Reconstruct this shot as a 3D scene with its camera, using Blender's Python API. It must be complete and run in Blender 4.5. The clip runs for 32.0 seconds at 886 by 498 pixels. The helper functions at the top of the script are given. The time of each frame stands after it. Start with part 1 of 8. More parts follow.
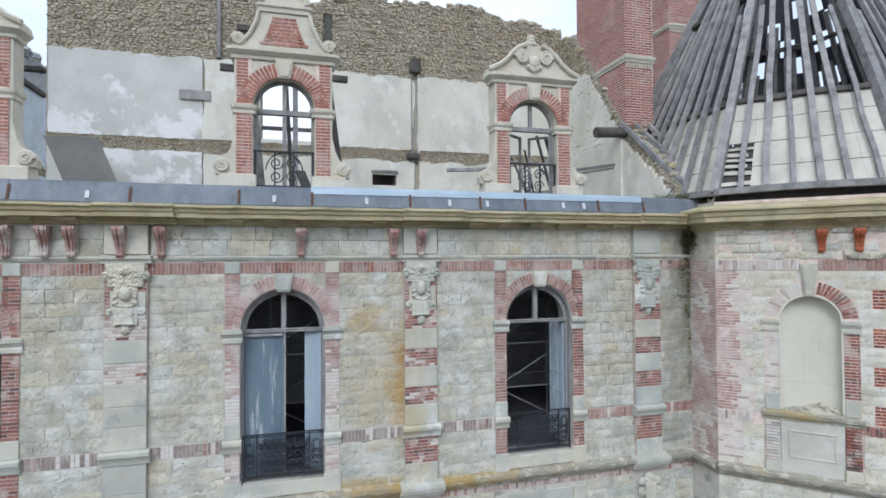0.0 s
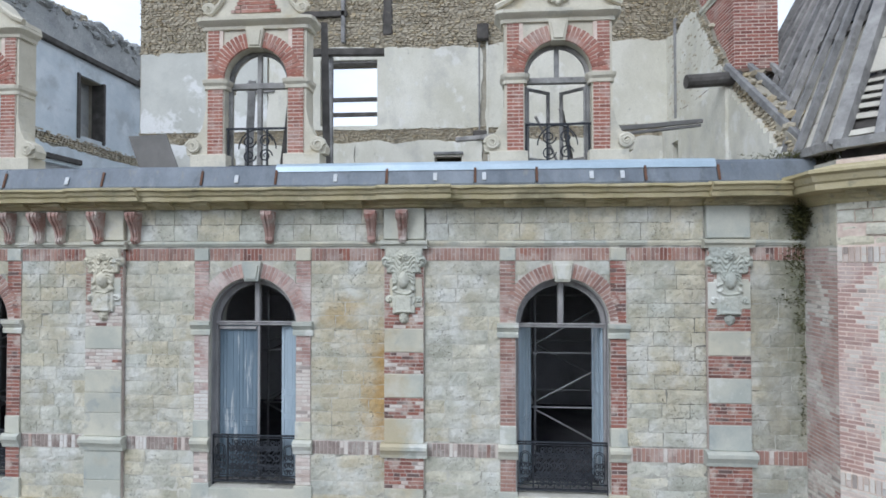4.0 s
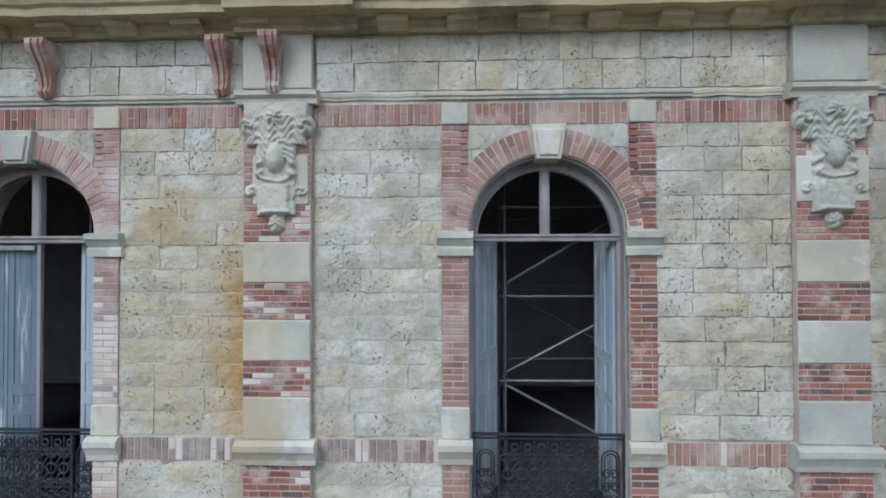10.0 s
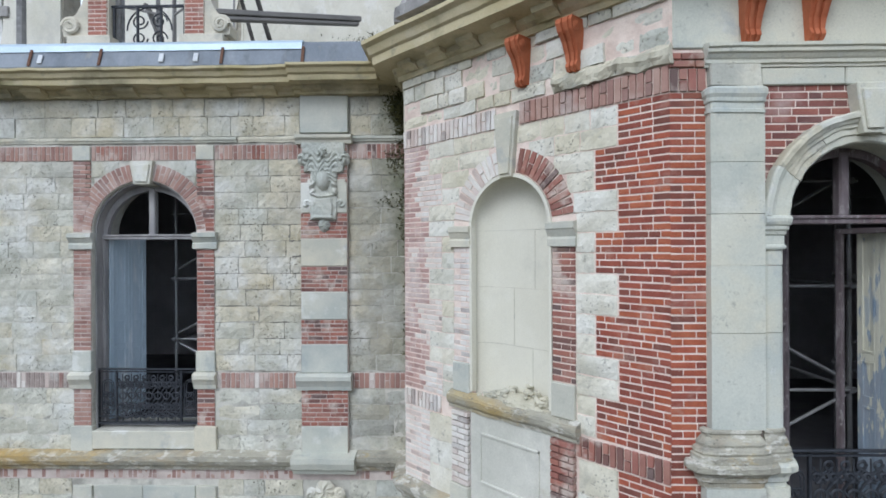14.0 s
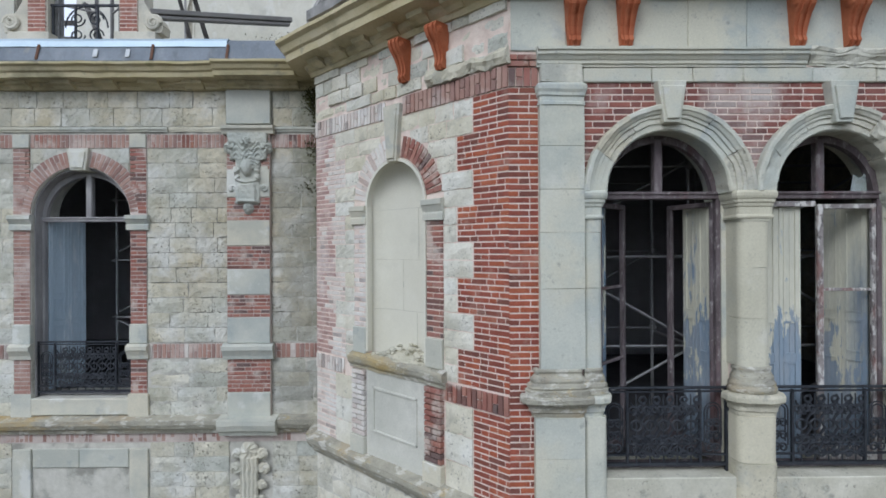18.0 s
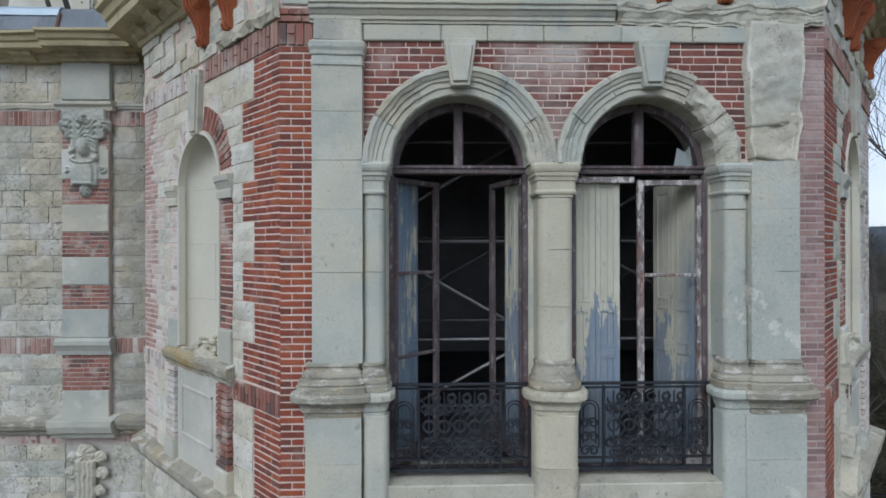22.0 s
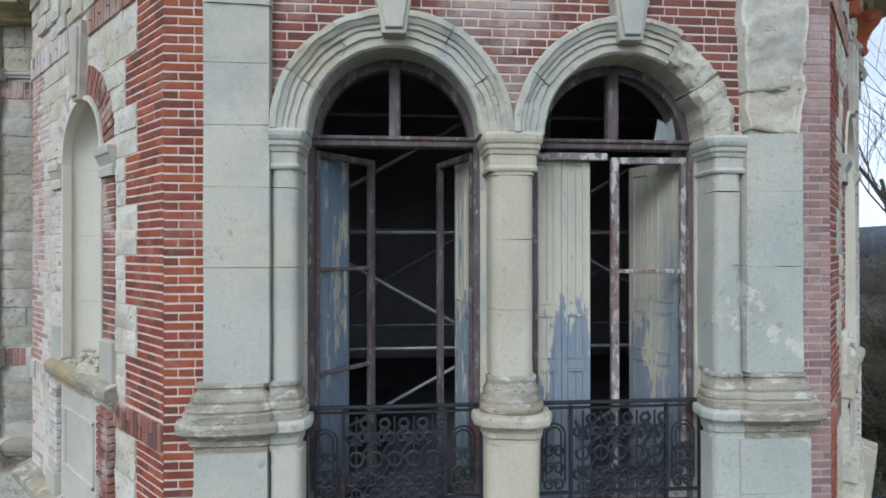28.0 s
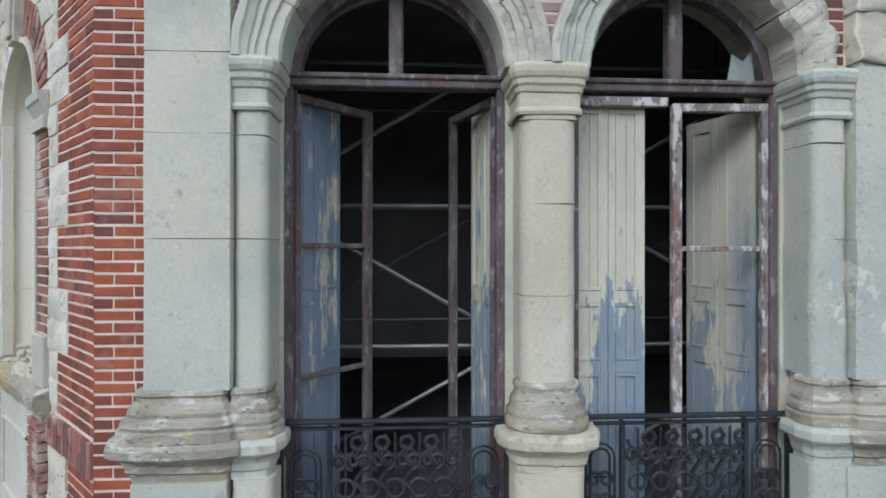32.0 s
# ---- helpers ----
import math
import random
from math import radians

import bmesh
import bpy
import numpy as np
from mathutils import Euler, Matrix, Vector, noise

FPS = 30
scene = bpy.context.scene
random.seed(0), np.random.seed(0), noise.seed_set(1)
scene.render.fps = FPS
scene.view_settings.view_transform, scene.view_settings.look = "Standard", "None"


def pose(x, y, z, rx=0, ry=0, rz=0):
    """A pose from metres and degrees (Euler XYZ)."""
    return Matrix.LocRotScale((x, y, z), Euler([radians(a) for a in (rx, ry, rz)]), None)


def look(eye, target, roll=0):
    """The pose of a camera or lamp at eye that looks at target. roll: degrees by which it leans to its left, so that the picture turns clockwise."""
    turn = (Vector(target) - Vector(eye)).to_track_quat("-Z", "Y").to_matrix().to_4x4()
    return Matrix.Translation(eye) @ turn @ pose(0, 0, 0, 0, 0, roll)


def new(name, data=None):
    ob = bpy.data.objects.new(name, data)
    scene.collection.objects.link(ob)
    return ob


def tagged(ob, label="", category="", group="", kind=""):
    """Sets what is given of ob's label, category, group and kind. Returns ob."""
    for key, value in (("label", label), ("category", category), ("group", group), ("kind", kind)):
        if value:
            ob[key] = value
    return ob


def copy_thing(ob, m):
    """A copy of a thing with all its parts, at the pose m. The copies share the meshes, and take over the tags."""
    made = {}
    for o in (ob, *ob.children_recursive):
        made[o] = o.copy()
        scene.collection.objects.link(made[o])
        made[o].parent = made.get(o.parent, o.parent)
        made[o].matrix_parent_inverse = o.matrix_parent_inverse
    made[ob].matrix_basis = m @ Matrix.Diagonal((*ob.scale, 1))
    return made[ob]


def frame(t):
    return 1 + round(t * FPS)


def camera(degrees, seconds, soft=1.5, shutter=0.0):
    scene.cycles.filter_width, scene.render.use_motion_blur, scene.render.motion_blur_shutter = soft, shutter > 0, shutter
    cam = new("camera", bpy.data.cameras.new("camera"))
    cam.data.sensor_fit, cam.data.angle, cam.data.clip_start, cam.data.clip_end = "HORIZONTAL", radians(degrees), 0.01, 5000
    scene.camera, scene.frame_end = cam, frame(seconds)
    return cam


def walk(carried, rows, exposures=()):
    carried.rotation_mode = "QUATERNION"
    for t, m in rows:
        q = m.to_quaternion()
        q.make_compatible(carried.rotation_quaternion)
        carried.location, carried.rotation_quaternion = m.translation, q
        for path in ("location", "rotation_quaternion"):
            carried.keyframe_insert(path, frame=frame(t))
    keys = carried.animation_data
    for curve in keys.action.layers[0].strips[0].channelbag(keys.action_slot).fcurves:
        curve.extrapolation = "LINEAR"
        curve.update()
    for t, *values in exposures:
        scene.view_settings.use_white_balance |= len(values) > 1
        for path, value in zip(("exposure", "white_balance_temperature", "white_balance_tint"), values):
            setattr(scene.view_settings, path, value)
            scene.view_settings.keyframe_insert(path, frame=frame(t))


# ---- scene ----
cam = camera(79.1, 32.0, soft=1.7)
METRES, EYE, TILT, LEAN, TURN = 25.2, 9.6, 0.0, 0.0, -15.4
ROWS = [
    (0.0, 0.0, 0.0, 0.0, 0.01, 1.28, 0.35),
    (0.5, 0.0168, 0.0001, 0.0018, 1.54, 1.26, 0.29),
    (1.0, 0.0396, 0.0017, 0.0034, 6.26, 1.38, 0.33),
    (1.5, 0.0615, 0.0042, 0.0065, 16.15, 1.35, 0.1),
    (2.0, 0.0748, 0.01, 0.01, 18.54, 1.31, 0.06),
    (2.5, 0.1024, 0.0255, 0.0129, 19.07, 1.29, -0.01),
    (3.0, 0.1208, 0.0498, 0.0141, 19.26, 1.33, 0.03),
    (3.5, 0.1294, 0.0846, 0.0103, 19.42, 1.28, 0.02),
    (4.0, 0.1343, 0.1059, -0.0079, 19.52, 1.08, 0.06),
    (4.5, 0.1338, 0.1105, -0.0246, 19.78, 1.0, 0.07),
    (6.5, 0.1312, 0.1352, -0.0758, 20.8, 1.95, -0.02),
    (7.0, 0.1217, 0.165, -0.0746, 20.85, 1.91, 0.0),
    (7.5, 0.1093, 0.2018, -0.0722, 20.92, 1.87, 0.02),
    (8.0, 0.0998, 0.2342, -0.0696, 21.07, 1.73, 0.01),
    (8.5, 0.0979, 0.2524, -0.0664, 21.16, 1.25, 0.05),
    (9.0, 0.1008, 0.2631, -0.0644, 18.45, 0.94, 0.06),
    (9.5, 0.1051, 0.2665, -0.0638, 17.74, 0.88, 0.11),
    (10.0, 0.1125, 0.2661, -0.0634, 17.58, 0.86, 0.15),
    (10.5, 0.1478, 0.2717, -0.0638, 17.25, 0.81, 0.06),
    (11.0, 0.184, 0.2687, -0.0611, 17.16, 0.28, 0.14),
    (11.5, 0.2176, 0.2562, -0.0608, 17.14, 0.18, 0.18),
    (12.0, 0.2582, 0.2506, -0.061, 16.96, 0.17, 0.16),
    (12.5, 0.2994, 0.2487, -0.0611, 16.92, 0.06, 0.25),
    (13.0, 0.3299, 0.2388, -0.0618, 16.78, -0.1, 0.35),
    (13.5, 0.3429, 0.2302, -0.0625, 16.79, -0.23, 0.48),
    (14.0, 0.3565, 0.2275, -0.0641, 16.82, 0.07, 0.26),
    (14.5, 0.3791, 0.2258, -0.063, 17.09, 0.01, 0.29),
    (15.0, 0.3976, 0.2182, -0.0641, 17.05, -0.1, 0.38),
    (15.5, 0.4059, 0.2136, -0.0707, 16.92, -0.17, 0.43),
    (17.5, 0.3977, 0.2086, -0.0769, 15.05, 0.0, 0.31),
    (18.0, 0.4081, 0.2071, -0.0768, 14.76, 0.07, 0.26),
    (18.5, 0.423, 0.2097, -0.0775, 14.8, 0.16, 0.19),
    (19.0, 0.4443, 0.2148, -0.0776, 14.52, 0.25, 0.13),
    (19.5, 0.4648, 0.22, -0.077, 14.4, 0.16, 0.16),
    (20.0, 0.4778, 0.2238, -0.0772, 14.34, 0.06, 0.18),
    (20.5, 0.4837, 0.2271, -0.079, 14.3, 0.07, 0.2),
    (21.0, 0.4842, 0.2351, -0.0802, 14.09, 0.09, 0.15),
    (21.5, 0.4841, 0.2438, -0.0808, 13.99, 0.06, 0.13),
    (22.0, 0.4833, 0.252, -0.0846, 13.98, 0.03, 0.12),
    (22.5, 0.4805, 0.2625, -0.0882, 13.96, 0.01, 0.15),
    (23.0, 0.4759, 0.2749, -0.0887, 13.96, -0.01, 0.15),
    (23.5, 0.4709, 0.283, -0.0889, 13.96, -0.05, 0.14),
    (24.0, 0.4667, 0.2858, -0.0893, 12.5, 0.06, 0.05),
    (24.5, 0.4617, 0.2884, -0.0885, 10.01, -0.01, 0.09),
    (25.0, 0.4602, 0.2897, -0.088, 6.0, 0.2, -0.06),
    (25.5, 0.4611, 0.2877, -0.0878, 3.06, 0.22, 0.16),
    (27.5, 0.4855, 0.2845, -0.0871, 10.72, 0.06, 0.05),
    (28.0, 0.4862, 0.2924, -0.088, 11.06, 0.14, 0.05),
    (28.5, 0.4834, 0.3048, -0.0891, 11.28, 0.15, 0.05),
    (29.0, 0.479, 0.317, -0.0905, 11.42, 0.21, 0.03),
    (29.5, 0.4731, 0.326, -0.092, 11.57, 0.14, 0.06),
    (30.0, 0.4677, 0.3289, -0.0935, 11.71, 0.01, 0.07),
    (30.5, 0.4651, 0.3278, -0.0953, 11.75, -0.01, 0.04),
    (31.0, 0.4655, 0.3268, -0.0961, 11.82, 0.03, -0.01),
    (31.5, 0.4696, 0.3268, -0.0961, 11.85, 0.12, -0.06),
    (32.0, 0.4777, 0.3285, -0.0952, 12.0, 0.07, -0.04),
]
walk(cam, [(t, pose(0, 0, EYE, TILT, LEAN, TURN) @ pose(METRES * x, METRES * y, METRES * z, 90 + pitch, roll, yaw)) for t, x, y, z, yaw, pitch, roll in ROWS],
     exposures=((0, 0.09, 5855, 10), (4, 0.12, 5855, 10), (9, 0.06, 5820, 10), (11, -0.08, 5800, 10), (14, 0.19, 5810, 10), (19, -0.15, 5840, 10), (21.8, -0.3, 5840, 10), (24, -0.15, 5845, 10), (28, -0.03, 5855, 10), (32, 0.06, 5855, 10)))

# ---------------------------------------------------------------- sky, sun
SUN_EL, SUN_AZ = 38.0, 205.0          # a high, veiled sun behind the camera
world = bpy.data.worlds.new("overcast_sky")
scene.world = world
world.use_nodes = True
wn, wl = world.node_tree.nodes, world.node_tree.links
wn.clear()
w_out, w_bg = wn.new("ShaderNodeOutputWorld"), wn.new("ShaderNodeBackground")
w_sky = wn.new("ShaderNodeTexSky")
w_sky.sky_type, w_sky.sun_disc = "NISHITA", False
w_sky.sun_elevation, w_sky.sun_rotation = radians(SUN_EL), radians(SUN_AZ)
w_tc, w_map, w_noise = wn.new("ShaderNodeTexCoord"), wn.new("ShaderNodeMapping"), wn.new("ShaderNodeTexNoise")
w_map.inputs["Scale"].default_value = (1.0, 1.0, 2.6)
w_noise.inputs["Scale"].default_value, w_noise.inputs["Detail"].default_value = 2.3, 6.0
w_ramp, w_mix = wn.new("ShaderNodeValToRGB"), wn.new("ShaderNodeMix")
w_ramp.color_ramp.elements[0].position, w_ramp.color_ramp.elements[0].color = 0.30, (0.52, 0.52, 0.52, 1)
w_ramp.color_ramp.elements[1].position, w_ramp.color_ramp.elements[1].color = 0.66, (0.97, 0.97, 0.97, 1)
w_mix.data_type = "RGBA"
w_mix.inputs["B"].default_value = (9.3, 9.7, 10.3, 1)
wl.new(w_tc.outputs["Generated"], w_map.inputs["Vector"])
wl.new(w_map.outputs["Vector"], w_noise.inputs["Vector"])
wl.new(w_noise.outputs["Fac"], w_ramp.inputs["Fac"])
wl.new(w_ramp.outputs["Color"], w_mix.inputs["Factor"])
wl.new(w_sky.outputs["Color"], w_mix.inputs["A"])
wl.new(w_mix.outputs["Result"], w_bg.inputs["Color"])
w_bg.inputs["Strength"].default_value = 0.125
wl.new(w_bg.outputs["Background"], w_out.inputs["Surface"])

sun = new("sun", bpy.data.lights.new("sun", "SUN"))
sun.data.energy, sun.data.angle, sun.data.color = 1.3, radians(25), (1.0, 0.985, 0.96)
sun_dir = Vector((-0.45, -0.90, 0.78))
sun.matrix_world = look(sun_dir * 40, (0, 0, 0))


# ---------------------------------------------------------------- materials
SIZE = 1.2                            # metres to one unit of the plan below


def material(name, cols, scale=3.0, rough=0.85, bump=0.4, fine=60.0, stains=(), rand=(), island=False, metal=0.0,
             stretch=(1, 1, 1), detail=8.0, spread=(0.35, 0.68), bump_far=0.004, pits=0.0, spec=0.3, steps=False, patches=(), low=()):
    """A weathered surface: two colours mixed by a coarse noise, stains of their own shape, a tint piece by piece, fine grain."""
    m = bpy.data.materials.new(name)
    m.use_nodes = True
    nt = m.node_tree
    nodes, links = nt.nodes, nt.links
    bsdf = nodes["Principled BSDF"]
    geo = nodes.new("ShaderNodeNewGeometry")
    mapping = nodes.new("ShaderNodeMapping")
    mapping.inputs["Scale"].default_value = stretch
    unit = nodes.new("ShaderNodeVectorMath")
    unit.operation = "SCALE"
    unit.inputs["Scale"].default_value = 1.0 / SIZE
    links.new(geo.outputs["Position"], unit.inputs[0])
    position = unit.outputs["Vector"]
    links.new(position, mapping.inputs["Vector"])
    coords = mapping.outputs["Vector"]

    def noise_fac(sc, lo, hi, det=8.0, offset=0.0):
        n = nodes.new("ShaderNodeTexNoise")
        n.noise_dimensions = "4D"
        n.inputs["W"].default_value = offset
        n.inputs["Scale"].default_value, n.inputs["Detail"].default_value, n.inputs["Roughness"].default_value = sc, det, 0.62
        links.new(coords, n.inputs["Vector"])
        r = nodes.new("ShaderNodeMapRange")
        r.inputs["From Min"].default_value, r.inputs["From Max"].default_value = lo, hi
        links.new(n.outputs["Fac"], r.inputs["Value"])
        return r.outputs["Result"], n.outputs["Fac"]

    def mix(fac, a, b, kind="MIX"):
        x = nodes.new("ShaderNodeMix")
        x.data_type, x.blend_type = "RGBA", kind
        for slot, v in (("Factor", fac), ("A", a), ("B", b)):
            if isinstance(v, (tuple, list)):
                x.inputs[slot].default_value = (*v, 1)
            elif isinstance(v, float):
                x.inputs[slot].default_value = v
            else:
                links.new(v, x.inputs[slot])
        return x.outputs["Result"]

    fac, raw = noise_fac(scale, *spread, detail)
    colour = mix(fac, cols[0], cols[1])
    if rand:                                   # one tint for each piece
        r = nodes.new("ShaderNodeValToRGB")
        r.color_ramp.interpolation = "CONSTANT" if steps else "LINEAR"
        while len(r.color_ramp.elements) < len(rand):
            r.color_ramp.elements.new(0.5)
        for i, c in enumerate(rand):
            r.color_ramp.elements[i].position = i / (len(rand) if steps else max(1, len(rand) - 1))
            r.color_ramp.elements[i].color = (*c, 1)
        if island:
            links.new(geo.outputs["Random Per Island"], r.inputs["Fac"])
        else:
            info = nodes.new("ShaderNodeObjectInfo")
            links.new(info.outputs["Random"], r.inputs["Fac"])
        colour = mix(1.0, colour, r.outputs["Color"], "MULTIPLY")
    for k, (col, sc, lo, hi, amount) in enumerate(stains):
        f, _ = noise_fac(sc, lo, hi, 7.0, 3.7 * (k + 1))
        mul = nodes.new("ShaderNodeMath")
        mul.operation = "MULTIPLY"
        mul.use_clamp = True
        mul.inputs[1].default_value = amount
        links.new(f, mul.inputs[0])
        colour = mix(mul.outputs["Value"], colour, col)
    for k, (col, centre, radii, amount) in enumerate(patches):      # a patch of colour at a known place, with a ragged edge
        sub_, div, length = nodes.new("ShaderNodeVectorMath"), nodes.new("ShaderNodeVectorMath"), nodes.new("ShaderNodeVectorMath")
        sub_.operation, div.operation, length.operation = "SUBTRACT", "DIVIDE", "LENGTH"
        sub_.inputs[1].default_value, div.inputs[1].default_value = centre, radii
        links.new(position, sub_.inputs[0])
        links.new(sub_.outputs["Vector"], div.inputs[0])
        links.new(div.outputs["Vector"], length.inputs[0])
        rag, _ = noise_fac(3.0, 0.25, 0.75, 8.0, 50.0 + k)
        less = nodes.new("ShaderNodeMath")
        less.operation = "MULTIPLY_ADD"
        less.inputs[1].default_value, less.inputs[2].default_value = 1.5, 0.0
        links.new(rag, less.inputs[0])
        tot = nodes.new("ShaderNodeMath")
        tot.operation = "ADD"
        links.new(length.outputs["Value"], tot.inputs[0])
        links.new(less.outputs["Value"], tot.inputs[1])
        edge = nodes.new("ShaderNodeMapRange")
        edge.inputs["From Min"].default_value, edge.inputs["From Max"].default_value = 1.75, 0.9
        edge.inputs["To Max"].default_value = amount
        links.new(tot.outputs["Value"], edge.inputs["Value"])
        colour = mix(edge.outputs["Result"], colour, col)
    if low:                                    # paint that has peeled off from the foot upwards
        col, z0, z1, amount = low
        sep = nodes.new("ShaderNodeSeparateXYZ")
        links.new(position, sep.inputs["Vector"])
        zr = nodes.new("ShaderNodeMapRange")
        zr.inputs["From Min"].default_value, zr.inputs["From Max"].default_value = z1, z0
        links.new(sep.outputs["Z"], zr.inputs["Value"])
        rag, _ = noise_fac(4.2, 0.30, 0.70, 8.0, 77.0)
        thin, _ = noise_fac(17.0, 0.30, 0.70, 6.0, 83.0)
        both = nodes.new("ShaderNodeMath")
        both.operation = "MULTIPLY_ADD"
        both.inputs[1].default_value = 0.55
        links.new(thin, both.inputs[0])
        links.new(rag, both.inputs[2])
        tot = nodes.new("ShaderNodeMath")
        tot.operation = "ADD"
        links.new(zr.outputs["Result"], tot.inputs[0])
        links.new(both.outputs["Value"], tot.inputs[1])
        edge = nodes.new("ShaderNodeMapRange")
        edge.inputs["From Min"].default_value, edge.inputs["From Max"].default_value = 1.24, 1.29
        edge.inputs["To Max"].default_value = amount
        links.new(tot.outputs["Value"], edge.inputs["Value"])
        tone, _ = noise_fac(6.5, 0.46, 0.60, 8.0, 91.0)
        colour = mix(edge.outputs["Result"], colour, mix(tone, col, tuple(0.55 * v + 0.17 for v in col)))
    gf, graw = noise_fac(fine, 0.3, 0.7, 4.0, 11.0)
    colour = mix(0.22, colour, mix(gf, (0.55, 0.55, 0.55), (1.25, 1.25, 1.25)), "MULTIPLY")
    height = graw
    if pits:
        vor = nodes.new("ShaderNodeTexVoronoi")
        vor.inputs["Scale"].default_value = 26.0
        warp = nodes.new("ShaderNodeTexNoise")
        warp.inputs["Scale"].default_value, warp.inputs["Detail"].default_value = 22.0, 5.0
        links.new(coords, warp.inputs["Vector"])
        bend = nodes.new("ShaderNodeVectorMath")
        bend.operation = "MULTIPLY_ADD"
        bend.inputs[1].default_value = (0.11, 0.11, 0.11)
        links.new(warp.outputs["Color"], bend.inputs[0])
        links.new(coords, bend.inputs[2])
        links.new(bend.outputs["Vector"], vor.inputs["Vector"])
        pr = nodes.new("ShaderNodeMapRange")
        pr.inputs["From Min"].default_value, pr.inputs["From Max"].default_value = 0.14, 0.32
        links.new(vor.outputs["Distance"], pr.inputs["Value"])
        pf, _ = noise_fac(4.0, 0.47, 0.58, 5.0, 31.0)
        pm = nodes.new("ShaderNodeMath")
        pm.operation, pm.use_clamp = "MULTIPLY", True
        inv = nodes.new("ShaderNodeMath")
        inv.operation = "SUBTRACT"
        inv.inputs[0].default_value = 1.0
        links.new(pr.outputs["Result"], inv.inputs[1])
        links.new(inv.outputs["Value"], pm.inputs[0])
        links.new(pf, pm.inputs[1])
        pa = nodes.new("ShaderNodeMath")
        pa.operation = "MULTIPLY"
        pa.inputs[1].default_value = pits
        links.new(pm.outputs["Value"], pa.inputs[0])
        colour = mix(pa.outputs["Value"], colour, (0.20, 0.19, 0.155))
        hs = nodes.new("ShaderNodeMath")
        hs.operation = "SUBTRACT"
        links.new(graw, hs.inputs[0])
        links.new(pa.outputs["Value"], hs.inputs[1])
        height = hs.outputs["Value"]
    b1, b2 = nodes.new("ShaderNodeBump"), nodes.new("ShaderNodeBump")
    b1.inputs["Strength"].default_value, b1.inputs["Distance"].default_value = bump, bump_far * SIZE
    b2.inputs["Strength"].default_value, b2.inputs["Distance"].default_value = bump * 0.7, bump_far * 3 * SIZE
    links.new(height, b1.inputs["Height"])
    links.new(raw, b2.inputs["Height"])
    links.new(b1.outputs["Normal"], b2.inputs["Normal"])
    links.new(b2.outputs["Normal"], bsdf.inputs["Normal"])
    links.new(colour, bsdf.inputs["Base Color"])
    bsdf.inputs["Roughness"].default_value, bsdf.inputs["Metallic"].default_value = rough, metal
    bsdf.inputs["Specular IOR Level"].default_value = spec
    return m


OCHRE, DARK, PALE, MOSS = (0.42, 0.32, 0.17), (0.17, 0.17, 0.155), (0.70, 0.70, 0.66), (0.10, 0.12, 0.04)
M_STONE = material("rough_limestone", ((0.45, 0.445, 0.37), (0.65, 0.635, 0.55)), 3.0, 0.94, 0.9, 30,
                   [((0.50, 0.41, 0.25), 0.7, 0.50, 0.66, 0.5), ((0.36, 0.36, 0.325), 1.1, 0.54, 0.66, 0.45), ((0.24, 0.235, 0.20), 19.0, 0.56, 0.66, 0.45), (PALE, 1.8, 0.50, 0.62, 0.6), ((0.32, 0.31, 0.255), 5.5, 0.54, 0.66, 0.45), ((0.74, 0.73, 0.69), 17.0, 0.58, 0.70, 0.25)],
                   ((0.82, 0.835, 0.83), (1.0, 0.99, 0.96), (0.90, 0.94, 0.98), (1.12, 1.10, 1.06), (1.02, 0.96, 0.85), (0.87, 0.88, 0.87), (1.06, 1.05, 1.03)), pits=0.9, bump_far=0.012, spread=(0.38, 0.64),
                   patches=[((0.52, 0.42, 0.25), (1.35, 9.4, 5.7), (1.0, 1, 1.5), 0.5), ((0.45, 0.27, 0.075), (1.85, 9.4, 5.8), (0.36, 1, 1.2), 0.8), ((0.46, 0.30, 0.10), (1.2, 9.4, 7.0), (0.5, 1, 0.35), 0.5), ((0.50, 0.40, 0.24), (-7.9, 9.4, 5.8), (0.9, 1, 1.6), 0.5), ((0.13, 0.14, 0.08), (7.80, 9.4, 7.3), (0.42, 1, 2.6), 0.75), ((0.20, 0.20, 0.17), (7.5, 9.4, 4.5), (0.6, 1, 0.6), 0.5), ((0.27, 0.27, 0.23), (7.5, 9.4, 6.2), (0.6, 1, 2.4), 0.6), ((0.42, 0.31, 0.12), (1.2, 9.4, 4.15), (1.6, 1, 0.14), 0.6)])
M_DRESSED = material("dressed_limestone", ((0.46, 0.465, 0.415), (0.59, 0.57, 0.485)), 1.2, 0.85, 0.35, 70,
                     [(PALE, 1.7, 0.55, 0.60, 0.55), (OCHRE, 1.7, 0.62, 0.80, 0.4), (DARK, 3.4, 0.62, 0.78, 0.45), ((0.30, 0.33, 0.34), 2.6, 0.58, 0.64, 0.45)],
                     ((0.88, 0.93, 0.97), (1.08, 1.04, 0.97), (0.97, 0.99, 0.98), (0.92, 0.95, 0.96), (1.04, 1.0, 0.92)), spread=(0.42, 0.58),
                     patches=[((0.48, 0.36, 0.17), (1.95, 9.3, 5.4), (0.4, 1, 1.6), 0.5)])
